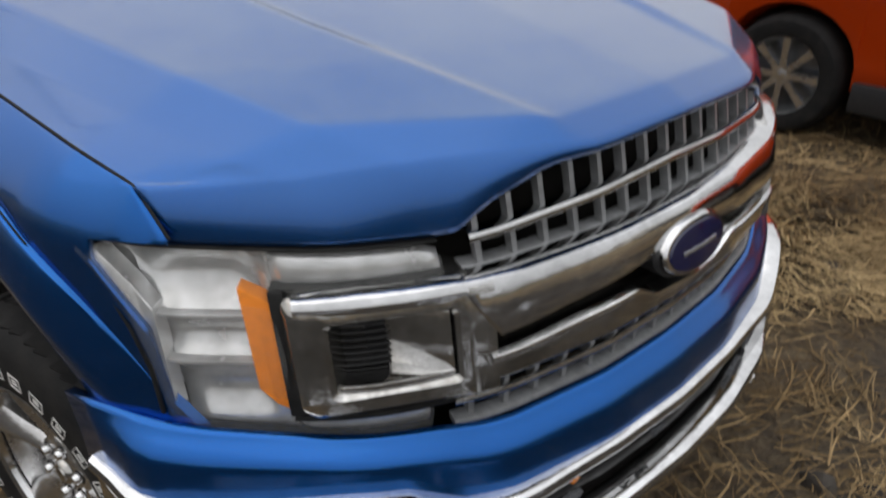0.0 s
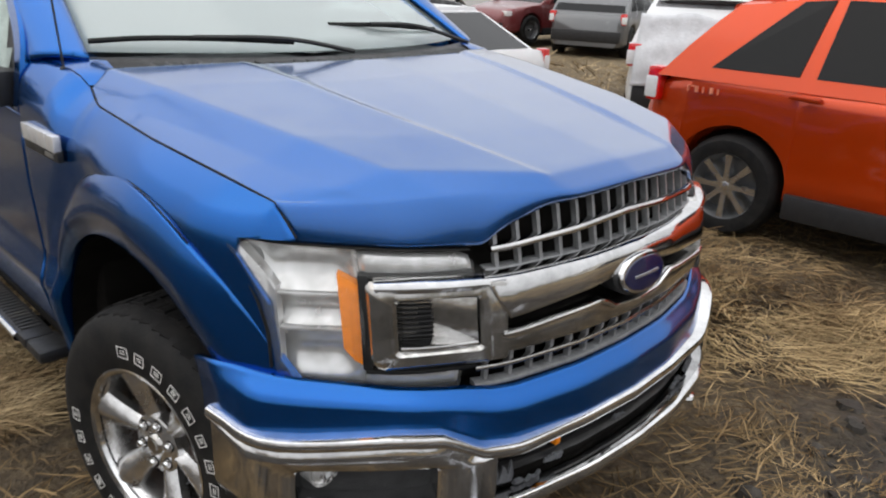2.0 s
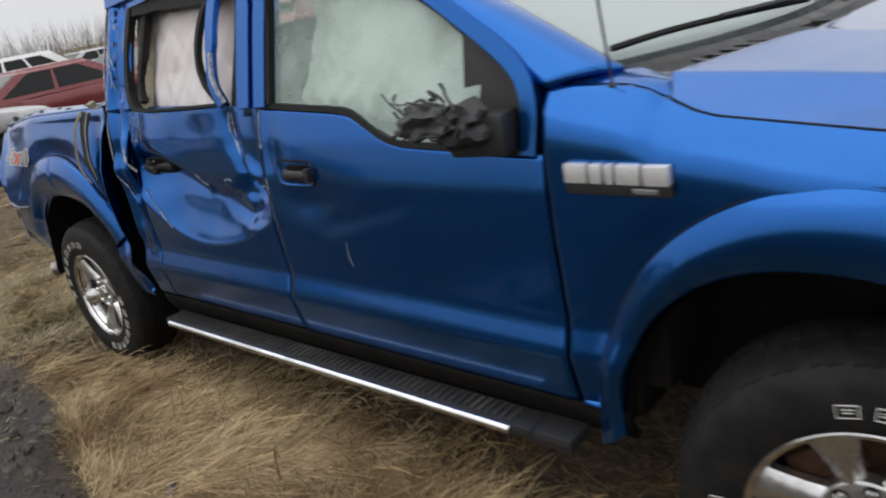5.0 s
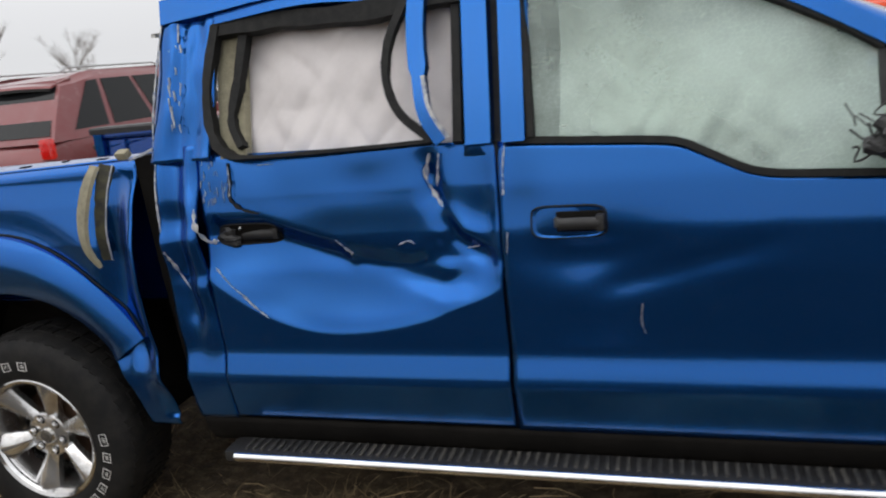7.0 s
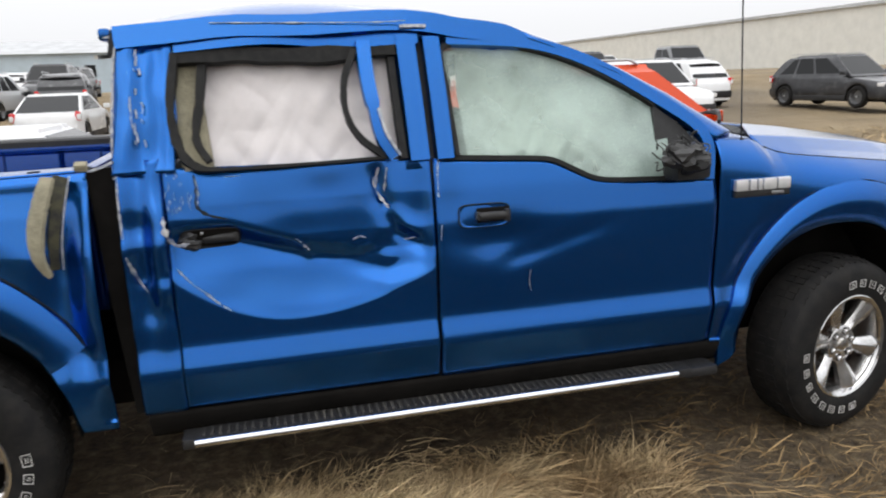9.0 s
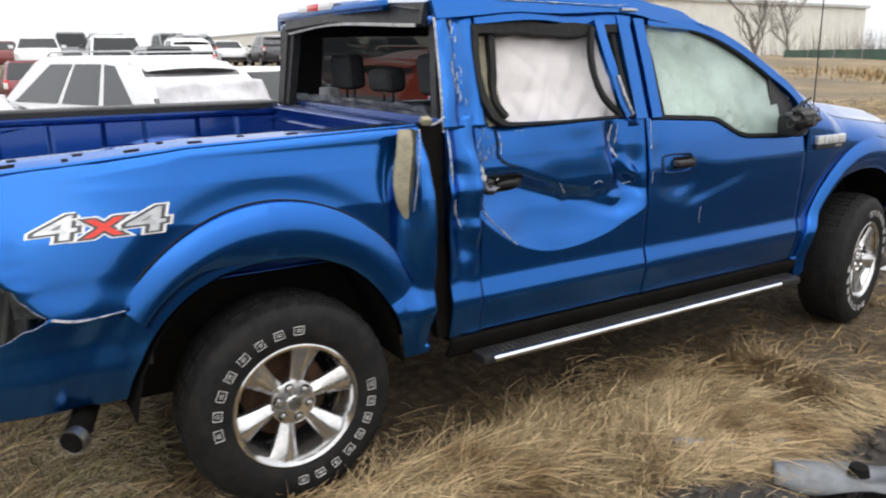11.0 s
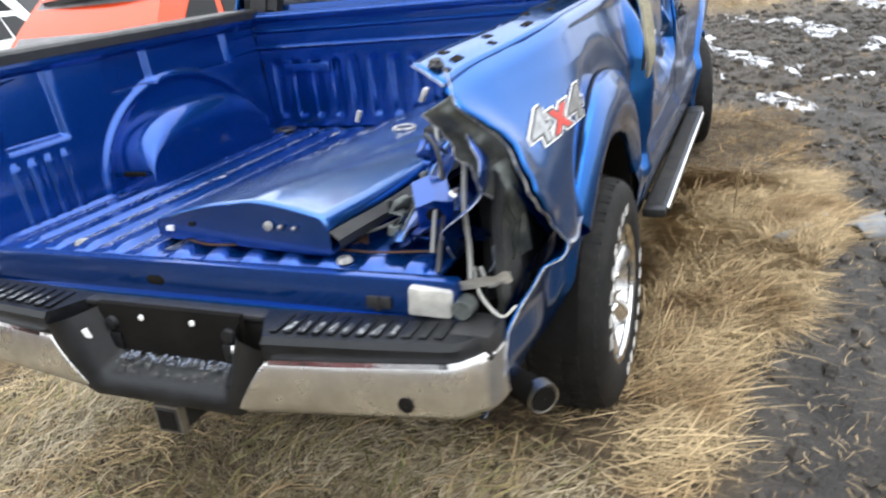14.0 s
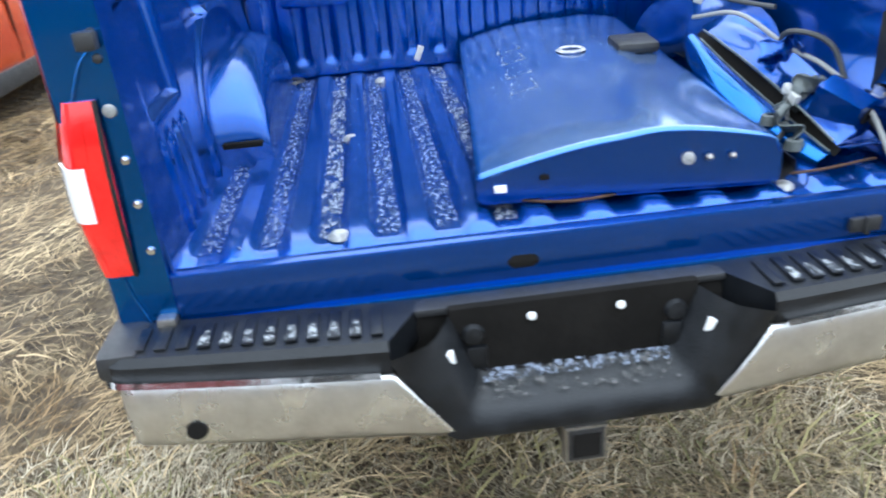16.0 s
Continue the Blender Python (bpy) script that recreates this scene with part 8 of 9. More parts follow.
def near_front(rs):
    x, y = near_place(rs)
    return (x, y) if x is not None and x > 0.35 + 0.6 * noise.noise(Vector((y * 1.3, x, 5))) else (None, None)


def near_rear(rs):
    x, y = near_place(rs)
    return (x, y) if x is not None and x < 0.6 + 0.6 * noise.noise(Vector((y * 1.3, x, 5))) else (None, None)


def thick_place(rs):
    x, y = rs.normal(-0.45, 0.70), rs.normal(-1.34, 0.25)
    return (x, y) if mud_edge(x) - 0.1 * rs.rand() < y < -0.98 and x < 0.9 else (None, None)


def front_place(rs):
    x, y = rs.normal(2.6, 0.9), rs.normal(1.75, 0.7)
    return (x, y) if (y > 0.9 or x > 3.0) and rs.rand() < 0.45 + 1.1 * noise.noise(Vector((x * 1.1, y * 1.1, 12))) else (None, None)


def rear_place(rs):
    x, y = rs.uniform(-5.4, -2.2), rs.uniform(-2.1, 2.8)
    soft = (1 - sstep(0.75, 1.05, math.hypot((x + 3.6) / 1.7, (y - 0.3) / 2.3) + 0.25 * noise.noise(Vector((x * 1.1, y * 1.1, 2)))))
    return (x, y) if rs.rand() < soft * 0.55 + 0.5 * soft * noise.noise(Vector((x * 1.3, y * 1.3, 8))) else (None, None)


def far_place(rs):
    x, y = rs.uniform(-10, 26), rs.uniform(-10, 12)
    if -5.2 < x < 5.6 and -4.2 < y < 4.2:
        return None, None
    return (x, y) if rs.rand() < (1 - mud_w(x, y)) * (0.4 + 0.5 * noise.noise(Vector((x * 0.4, y * 0.4, 3)))) else (None, None)


straw("dry_grass", 46000, near_rear, (0.05, 0.19), M_STRAW, "flattened pale dry grass round the truck", 1, (0.05, 0.50), 0.0017)
straw("dry_grass", 18000, near_front, (0.05, 0.20), M_WET, "damp brown grass round the front of the truck", 7, (0.05, 0.5), 0.0022)
straw("dry_grass", 64000, thick_place, (0.08, 0.30), M_STRAW, "thick mat of pale straw beside the truck", 2, (0.03, 0.55), 0.0016)
straw("dry_grass", 9000, front_place, (0.08, 0.26), M_MID, "mat of pale straw ahead of the truck", 3, (0.1, 0.5), 0.0024)
straw("dry_grass", 60000, rear_place, (0.03, 0.11), M_PALE, "short dry grass behind the truck", 4, (0.05, 0.6), 0.0014)
straw("green_grass", 7000, rear_place, (0.04, 0.13), M_GREENISH, "sparse dull green grass blades", 5, (0.2, 0.9), 0.0022)
straw("dry_grass", 16000, far_place, (0.18, 0.45), M_STRAW, "dry grass over the yard", 6, (0.2, 0.9), 0.007)

# broken stalk standing by the running board
stalk = part("reed_stalk", tube(smoothpath([(0.02, -1.28, 0.0), (0.04, -1.29, 0.12), (0.09, -1.30, 0.24), (0.13, -1.32, 0.22)], 5), 0.006, 6, taper=0.6), M_STRAW)
tagged(stalk, "broken pale reed stalk standing in the straw", "plant stalk")

# ---- debris ----
def scrap(name, x, y, a, b, rz, seed, material, label, amp=0.05):
    bm = grid(14, 8, lambda u, v: (a * (u - 0.5), b * (v - 0.5) * (1 + 0.3 * nz(u * 3, seed, 1)), 0.018 + amp * (0.5 + nz(u * 2.2 + seed, v * 2, seed)) + 0.03 * math.sin(math.pi * v)))
    ob = solid(part(name, bm, material, None, "", 30), 0.005)
    ob.matrix_basis = Matrix.Translation((x, y, ground_h(x, y))) @ Matrix.Rotation(radians(rz), 4, "Z")
    return tagged(ob, label, "debris")


M_SHARD = mat("grey_plastic_shard", (0.16, 0.17, 0.18), 0.4, 0.1, 0, 0.4, 12, 0.1, 60)
scrap("plastic_shard", -0.28, -1.58, 0.26, 0.09, -35, 1, M_GREY, "small dark plastic shard on the straw", 0.03)
scrap("mirror_housing", 0.0, -2.02, 0.52, 0.26, -48, 2, M_SHARD, "broken grey mirror housing on the mud", 0.06)
part("mirror_opening", lathe([(0.001, 0.0), (0.034, 0.002), (0.042, -0.03)], 16, "z", at=(0.04, -2.06, 0.085)), M_DARK, None)
tagged(bpy.data.objects["mirror_opening"], "dark disc drawn as the shaded opening of a broken mirror housing", "debris")
scrap("plastic_shard", -0.02, -1.75, 0.10, 0.07, 20, 3, M_SILVER, "pale broken plastic shard", 0.02)
scrap("plastic_shard", -2.09, 1.03, 0.30, 0.10, 85, 4, mat("pink_red_plastic", (0.60, 0.10, 0.10), 0.35, 0, 0.5, 0.3, 20), "broken red lamp lens piece under the bumper", 0.03)
for k in range(26):
    x, y = rnd.uniform(-3.9, 3.6), rnd.choice((rnd.uniform(-3.2, -1.3), rnd.uniform(-1.3, 1.6)))
    if -3.0 < x < 2.7 and abs(y) < 1.15:
        continue
    bm = bmesh.new()
    bmesh.ops.create_icosphere(bm, subdivisions=1, radius=rnd.uniform(0.008, 0.022))
    for v in bm.verts:
        v.co = Vector((v.co.x * rnd.uniform(0.8, 1.3), v.co.y, v.co.z * 0.6))
    ob = part("stone", bm, M_SHARD, None, "", 30)
    ob.matrix_basis = Matrix.Translation((x, y, ground_h(x, y) + 0.006))
    tagged(ob, "small grey stone on the ground", "stone", "loose stones")

# ---- clods of mud ----
def clods(n, seed):
    rs = np.random.RandomState(seed)
    V, Fc = [], []
    count = 0
    while count < n:
        x, y = rs.uniform(-3.2, 13.0), rs.uniform(-8.0, 2.0)
        if rs.rand() > mud_w(x, y) ** 2 or (abs(y) < 1.0 and x < 2.8):
            continue
        r = 0.008 + (0.040 + 0.035 * sstep(2.5, 4.5, x)) * rs.rand() ** 3
        h = ground_h(x, y)
        k = len(V)
        a0 = rs.rand() * 6.28
        m5 = 6
        for ring, (rr, hh) in enumerate(((1.0, -0.2), (0.75, 0.45))):
            for i in range(m5):
                a = a0 + 6.283 * i / m5
                q = r * rr * rs.uniform(0.7, 1.3)
                V.append((x + q * math.cos(a) * 1.2, y + q * math.sin(a), h + r * hh * rs.uniform(0.7, 1.3)))
        V.append((x, y, h + r * rs.uniform(0.5, 0.9)))
        for i in range(m5):
            j = (i + 1) % m5
            Fc += [(k + i, k + j, k + m5 + j, k + m5 + i), (k + m5 + i, k + m5 + j, k + 2 * m5)]
        count += 1
    m2 = bpy.data.meshes.new("mud_clods")
    m2.from_pydata(V, [], Fc)
    m2.materials.append(mat("clod_earth", (0.028, 0.0235, 0.019), 0.75, 0, 0, 0.5, 9.0, 0.4, 60, color2=(0.060, 0.052, 0.043), island=0.35, spec=0.35))
    tagged(new("mud_clods", m2), "loose dark clods over the muddy ground", "mud", kind="stuff")


clods(15000, 31)
M_THIN_SNOW = speckled("thin_broken_snow", (0.50, 0.51, 0.54), 5.0, 0.485, (0.5, 1.4, 1))

# ---- snow patches on the mud ----
def snow_patch(x, y, a, b, rz, seed):
    bm = bmesh.new()
    n, rings = 40, 6
    c = bm.verts.new((0, 0, 0.022))
    prev = None
    for r in range(1, rings + 1):
        row = []
        for k in range(n):
            t = 2 * math.pi * k / n
            q = r / rings
            rad = q * (1 + 0.75 * nz(math.cos(t) * 1.6, math.sin(t) * 1.6, seed) + 0.6 * nz(math.cos(t) * 4, math.sin(t) * 4, seed + 3))
            px, py = a * rad * math.cos(t), b * rad * math.sin(t)
            row.append(bm.verts.new((px, py, 0.022 * (1 - q ** 2) + 0.03 * nz(px * 3, py * 5, seed) - 0.03 * (q == 1))))
        for k in range(n):
            if prev:
                bm.faces.new((prev[k], row[k], row[(k + 1) % n], prev[(k + 1) % n]))
            else:
                bm.faces.new((c, row[k], row[(k + 1) % n]))
        prev = row
    ob = part("snow_patch", bm, M_THIN_SNOW, None, "", 60)
    ob.matrix_basis = Matrix.Translation((x, y, ground_h(x, y) + 0.008)) @ Matrix.Rotation(radians(rz), 4, "Z")
    tagged(ob, "thin grey-white patch of old snow on mud", "snow", "snow patches")


for q in ((3.3, -1.6, 0.55, 0.16, 20, 1), (4.2, -0.7, 0.9, 0.20, -15, 2), (4.6, -2.2, 0.7, 0.22, 10, 3), (5.8, -1.3, 1.2, 0.26, 25, 4), (6.6, -2.7, 0.8, 0.22, 0, 5), (7.6, -0.4, 1.0, 0.25, -20, 6),
          (8.8, -1.9, 1.3, 0.30, 15, 7), (10.5, -0.9, 1.2, 0.30, 5, 8), (11.5, -3.2, 1.5, 0.35, 20, 9), (5.2, 0.5, 0.7, 0.2, 30, 10), (6.9, -4.0, 0.9, 0.25, -10, 11), (38, 34, 4.5, 1.2, -40, 12)):
    snow_patch(*q)


# ---- parked cars ----
M_REARGLASS = mat("hazed_rear_glass", (0.19, 0.19, 0.195), 0.25, 0, 0.3, 0.5, 3.0, 0, color2=(0.085, 0.087, 0.09))
def car(name, label, category, m, body, L=4.7, W=1.86, H=1.70, hood=1.08, beltz=0.98, rear=0.05, kind="suv", glassm=None, group="parked cars", detail=True, red=True, band=True):
    """A parked car: nose towards +x, rear bumper at x = 0."""
    t = thing(name, label, category, group, m=m)
    w = W / 2
    ax = (0.165 * L, 0.80 * L)
    R = 0.355

    def top(x):
        if kind == "pickup":
            return itp(x / L, [0, 0.02, 0.36, 0.37, 0.70, 0.93, 1.0], [1.02, 1.12, 1.12, beltz + 0.08, hood + 0.03, hood - 0.08, 0.80])
        return itp(x / L, [0, 0.012, 0.05, 0.66, 0.72, 0.94, 0.985, 1.0], [0.82, 0.95, beltz, beltz, hood, hood - 0.14, 0.78, 0.62])

    def wid(x):
        return w * itp(x / L, [0, 0.02, 0.08, 0.5, 0.9, 0.97, 1.0], [0.80, 0.90, 0.97, 1.0, 0.96, 0.86, 0.66])

    def bot(x):
        z = 0.27
        for c in ax:
            dx = abs(x - c)
            if dx < R + 0.045:
                z = max(z, R + math.sqrt(max(0, (R + 0.045) ** 2 - dx * dx)) * 0.97)
        return z
    xs = sorted(set(span(0, L, 46) + [c + o for c in ax for o in (-0.4, -0.397, -0.37, -0.32, -0.2, 0, 0.2, 0.32, 0.37, 0.397, 0.4)]))
    rings = []
    for x in xs:
        ww, zt, zb = wid(x), top(x), bot(x)
        h = zt - zb
        prof = [(0.90, 0.0), (0.985, 0.10), (1.0, 0.30), (0.985, 0.55), (0.985, 0.62), (0.965, 0.88), (0.92, 0.97), (0.80, 1.0), (0.4, 1.02), (0, 1.03)]
        if kind == "suv" and x < 0.68 * L:
            prof[5:8] = [(0.975, 0.86), (0.962, 0.96), (0.93, 1.0)]
        half = [(x, -ww * a, zb + h * b) for a, b in prof]
        rings.append(half + [(x, -p[1], p[2]) for p in half[-2::-1]])
    part("body", fixn(loft(rings)), body, t, smooth=40)
    part("underside", box((0.12, -w * 0.78, 0.20), (L - 0.15, w * 0.78, 0.72), 0.03), M_DARK, t)
    for s in (-1, 1):
        part("sill_trim", box((ax[0] + R + 0.06, min(s * w * 0.92, s * (w * 1.004)), 0.23), (ax[1] - R - 0.06, max(s * w * 0.92, s * (w * 1.004)), 0.40), 0.02), M_BLACK, t)
    # glasshouse
    if kind == "pickup":
        x0b, x0t, x1t, x1b = 0.365 * L, 0.385 * L, 0.60 * L, 0.73 * L
    elif kind == "sedan":
        x0b, x0t, x1t, x1b = 0.06 * L, 0.26 * L, 0.55 * L, 0.74 * L
    else:
        x0b, x0t, x1t, x1b = 0.02 * L + rear, 0.125 * L + rear, 0.575 * L, 0.75 * L
    gw0, gw1 = w * (0.96 if kind == "suv" else 0.945), w * 0.77

    def gpt(u, v, side):
        """u along, v up."""
        x = lerp(lerp(x0b, x1b, u), lerp(x0t, x1t, u), v)
        return Vector((x, side * (lerp(gw0, gw1, v) - 0.02 * max(0, (u - 0.6)) * 2), lerp(beltz - 0.03, H - 0.03, v) - (0.10 * sstep(0.30, 0.0, u) * v * v if kind == "suv" else 0.0)))
    rings = []
    for v in (0, 0.35, 0.7, 0.92, 0.985, 1.03):
        k = 1 - 0.06 * sstep(0.9, 1.03, v) * 2
        ring = []
        for u in span(0, 1, 10):
            p = gpt(u, min(v, 1.0), -1)
            ring.append((p.x, p.y * k, p.z + (0.03 * (v - 1) / 0.03 if v > 1 else 0)))
        for u in span(1, 0, 10):
            p = gpt(u, min(v, 1.0), 1)
            ring.append((p.x, p.y * k, p.z + (0.03 * (v - 1) / 0.03 if v > 1 else 0)))
        rings.append(ring)
    part("roof", fixn(loft(rings)), body, t, smooth=40)
    g = glassm or M_CARGLASS

    def pane_side(u0, u1, v0, v1, side, r0=0.0, r1=0.0):
        bm = bmesh.new()
        q = [gpt(u0, v0, side), gpt(u1, v0, side), gpt(u1 - r1, v1, side), gpt(u0 + r0, v1, side)]
        if r0 > 0.1:
            q += [gpt(u0 + r0 * 0.55, lerp(v0, v1, 0.80), side), gpt(u0 + r0 * 0.15, lerp(v0, v1, 0.40), side), gpt(u0 - 0.004, lerp(v0, v1, 0.10), side)]
        o = Vector((0, side * 0.006, 0.002))
        loft([[p - o * 2 for p in q], [p + o for p in q]], bm=bm)
        part("side_window", fixn(bm), g, t, smooth=0)
    cuts = {"suv": ((0.10, 0.285, 0.10, 0), (0.318, 0.560, 0, 0), (0.592, 0.91, 0, 0.10)), "pickup": ((0.07, 0.46, 0, 0), (0.50, 0.92, 0, 0.12)), "sedan": ((0.10, 0.45, 0.06, 0), (0.48, 0.90, 0, 0.10))}[kind]
    for side in (-1, 1):
        for u0, u1, r0, r1 in cuts:
            pane_side(u0, u1, 0.14, 0.88, side, r0, r1)

    def pane_end(u, name, k, gm):
        a = [gpt(u, 0.10, -1) * 1, gpt(u, 0.10, 1), gpt(u, 0.93, 1), gpt(u, 0.93, -1)]
        a = [Vector((p.x, p.y * 0.93, p.z)) for p in a]
        o = Vector((k * 0.008, 0, 0.003))
        part(name, fixn(loft([[p - 3 * o for p in a], [p + o for p in a]])), gm, t, smooth=0)
    rear_glass = M_REARGLASS if kind == "suv" and detail else g
    pane_end(0.0, "rear_window", -1, rear_glass)
    pane_end(1.0, "windscreen", 1, g)
    # wheels
    for c in ax:
        for s in (-1, 1):
            wn = new("wheel")
            wn.parent = t
            wn.matrix_basis = Matrix.Translation((c, s * (w - 0.13), R)) @ Matrix.Rotation(0 if s < 0 else math.pi, 4, "Z")
            part("tyre", lathe([(0.225, 0.10), (0.23, -0.11), (0.27, -0.122), (0.32, -0.118), (R - 0.01, -0.09), (R, -0.05), (R, 0.05), (R - 0.01, 0.09), (0.23, 0.10)], 40), M_TYRE, wn)
            rm = part("rim", lathe([(0.228, -0.11), (0.232, -0.116), (0.225, -0.10), (0.21, -0.06), (0.20, 0.0), (0.001, 0.0)], 32), M_GREY, wn)
            if detail:
                for k in range(8):
                    mm = Matrix.Rotation(2 * math.pi * k / 8, 4, "Y")
                    rr = [[mm @ Vector((r, h, dz)) for dz, h in ((-hw, y1), (-hw, y0), (hw, y0), (hw, y1))] for r, hw, y0, y1 in ((0.03, 0.022, -0.095, -0.05), (0.12, 0.017, -0.100, -0.06), (0.222, 0.024, -0.106, -0.07))]
                    part("spoke", fixn(loft(rr)), M_RIM, rm)
            part("hub_cap", lathe([(0.001, -0.104), (0.03, -0.10), (0.04, -0.08), (0.04, -0.02)], 16), M_RIM, rm)
    # lamps, bumpers, handles, mirrors
    for s in (-1, 1):
        ln = part("tail_lamp", box((0.055, min(s * w * 0.80, s * w * 0.955), beltz - 0.22), (0.17, max(s * w * 0.80, s * w * 0.955), beltz + 0.03), 0.03), M_REDLENS, t)
        if band:
            part("lamp_band", box((0.05, min(s * w * 0.84, s * w * 0.963), beltz - 0.20), (0.15, max(s * w * 0.84, s * w * 0.963), beltz - 0.04), 0.02), M_WHITELENS, ln)
        part("headlamp", box((L - 0.30, min(s * w * 0.58, s * w * 0.88), 0.68), (L - 0.10, max(s * w * 0.58, s * w * 0.88), 0.80), 0.03), M_WHITELENS, t)
        part("mirror", box((0.685 * L, min(s * w * 0.98, s * (w + 0.17)), beltz + 0.02), (0.685 * L + 0.11, max(s * w * 0.98, s * (w + 0.17)), beltz + 0.16), 0.03), body, t)
        if detail:
            for u in (0.235, 0.475):
                part("door_handle", box((u * L, min(s * (w * 0.96), s * (w * 0.96 + 0.045)), beltz - 0.075), (u * L + 0.19, max(s * (w * 0.96), s * (w * 0.96 + 0.045)), beltz - 0.045), 0.010), body, t)
            for u in (0.452, 0.70):
                part("door_seam", box((u * L - 0.0015, min(s * w * 0.95, s * w * 1.0005), 0.42), (u * L + 0.0015, max(s * w * 0.95, s * w * 1.0005), beltz - 0.09)), M_RUBBER, t, smooth=0)
    part("rear_bumper", box((-0.03, -w * 0.86, 0.36), (0.16, w * 0.86, 0.62), 0.05), M_BLACK if kind != "sedan" else body, t)
    part("front_bumper", box((L - 0.12, -w * 0.78, 0.28), (L + 0.02, w * 0.78, 0.52), 0.05), M_BLACK, t)
    if kind == "suv":
        sp_ = part("rear_spoiler", fixn(loft([[(x0t - 0.17 + 0.05 * k * k, gw1 * 0.93 * k, H - 0.165 - 0.03 * k * k), (x0t - 0.15 + 0.05 * k * k, gw1 * 0.93 * k, H - 0.135 - 0.03 * k * k), (x0t + 0.22, gw1 * 0.95 * k, H - 0.06 - 0.02 * k * k), (x0t + 0.22, gw1 * 0.95 * k, H - 0.12)] for k in span(-1, 1, 10)])), body, t)
        # black strip put in as the shade beneath the spoiler
        part("spoiler_shadow_strip", fixn(loft([[(x0t - 0.150 + 0.05 * k * k, gw1 * 0.86 * k, H - 0.200 - 0.03 * k * k), (x0t - 0.150 + 0.05 * k * k, gw1 * 0.86 * k, H - 0.166 - 0.03 * k * k), (x0t + 0.05, gw1 * 0.86 * k, H - 0.160), (x0t + 0.05, gw1 * 0.86 * k, H - 0.20)] for k in span(-1, 1, 10)])), M_BLACK, sp_)
        for s in (-1, 1):
            part("roof_rack", tube([(x0t + 0.15, s * gw1 * 0.88, H), (x0t + 0.22, s * gw1 * 0.88, H + 0.045), (x1t - 0.2, s * gw1 * 0.88, H + 0.045), (x1t - 0.1, s * gw1 * 0.88, H)], 0.014, 6), M_SILVER, t)
    return t


def place(x, y, deg):
    return Matrix.Translation((x, y, 1.15 * sstep(13, 40, y))) @ Matrix.Rotation(radians(deg), 4, "Z")


orange = car("orange_suv", "bright orange compact SUV parked beside the truck", "car", place(0.68, 4.26, 0), M_ORANGE, 4.72, 1.92, 1.72, 1.10, 1.08, 0.05)
M_CHALK = mat("faint_chalk", (0.72, 0.25, 0.14), 0.9)
part("chalk_mark", box((0.42, -0.942, 1.0), (0.47, -0.925, 1.006)), M_CHALK, orange, "faint chalk marks")
for k in range(5):
    part("chalk_mark", box((0.40 + 0.055 * k, -0.942, 0.965), (0.406 + 0.055 * k + 0.014 * (k % 2), -0.922, 1.005)), M_CHALK, orange)
white_suv = car("white_suv", "large white SUV with plastic film over its broken rear", "car", place(-0.05, 6.05, 115), M_WHITE, 4.9, 1.95, 1.69, 1.06, 1.02, glassm=mat("grey_car_glass", (0.05, 0.055, 0.06), 0.12, 0, 0.3, spec=0.5))


def film_sheet(parent, x0, x1, wide, z0, z1, seed):
    bm = grid(24, 18, lambda u, v: (lerp(x0, x1, v ** 1.3) + 0.06 * nz(u * 4, v * 3, seed) - 0.02, wide * (u - 0.5), lerp(z0, z1, v) + 0.05 * nz(u * 5, v * 4, seed + 4) - 0.12 * abs(u - 0.6) * (1 - v)))
    solid(part("film_sheet", bm, M_FILM, parent, "crumpled white plastic film", 40), 0.004, 0)


film_sheet(white_suv, -0.06, 0.26, 1.7, 0.66, 1.36, 3)
car("white_hatchback", "low white hatchback parked behind the truck bed", "car", place(-1.5, 4.35, 180), M_WHITE, 3.9, 1.70, 1.33, 0.98, 0.92, kind="sedan", detail=False)
car("dark_red_suv", "dark red SUV with a dark rear window", "car", place(-7.55, 4.2, 90), M_RED, 4.9, 1.96, 1.92, 1.14, 1.12, detail=False, band=False)
car("silver_suv", "silver SUV with tinted windows parked behind the truck", "car", place(-10.2, -2.6, 90), M_SILVER, 4.9, 1.9, 1.80, 1.1, 1.06, detail=False)
car("white_sedan", "white sedan parked in the yard", "car", place(7.2, 12.6, 200), M_WHITE, 4.6, 1.8, 1.45, 0.98, 0.94, kind="sedan", detail=False)
car("grey_suv", "grey SUV with a red tail lamp", "car", place(-6.6, 13.0, 110), M_GREY, 4.6, 1.86, 1.70, detail=False)
car("white_sedan", "white sedan with a dark side window", "car", place(1.9, 7.35, 115), M_WHITE, 4.4, 1.8, 1.50, 0.98, 0.94, kind="sedan", detail=False)
car("black_sedan", "black sedan parked in a far row", "car", place(-14.5, 24.0, 190), M_BLACKP, 4.7, 1.82, 1.45, 0.98, 0.94, kind="sedan", detail=False)

protos = [car("far_car", "parked %s in the far rows" % nm, "car", place(200 + 6 * i, -300, 0), mt, L, 1.82, H, 1.0, 0.96 if kd == "sedan" else 1.04, kind=kd, detail=False, group="far parked cars")
          for i, (nm, mt, L, H, kd) in enumerate((("white sedan", M_WHITE, 4.6, 1.46, "sedan"), ("black SUV", M_BLACKP, 4.7, 1.72, "suv"), ("silver sedan", M_SILVER, 4.6, 1.45, "sedan"), ("dark red sedan", M_RED, 4.6, 1.46, "sedan"),
                                                     ("white SUV", M_WHITE, 4.8, 1.76, "suv"), ("grey pickup", M_GREY, 5.5, 1.85, "pickup")))]
rc = random.Random(11)
spots = []
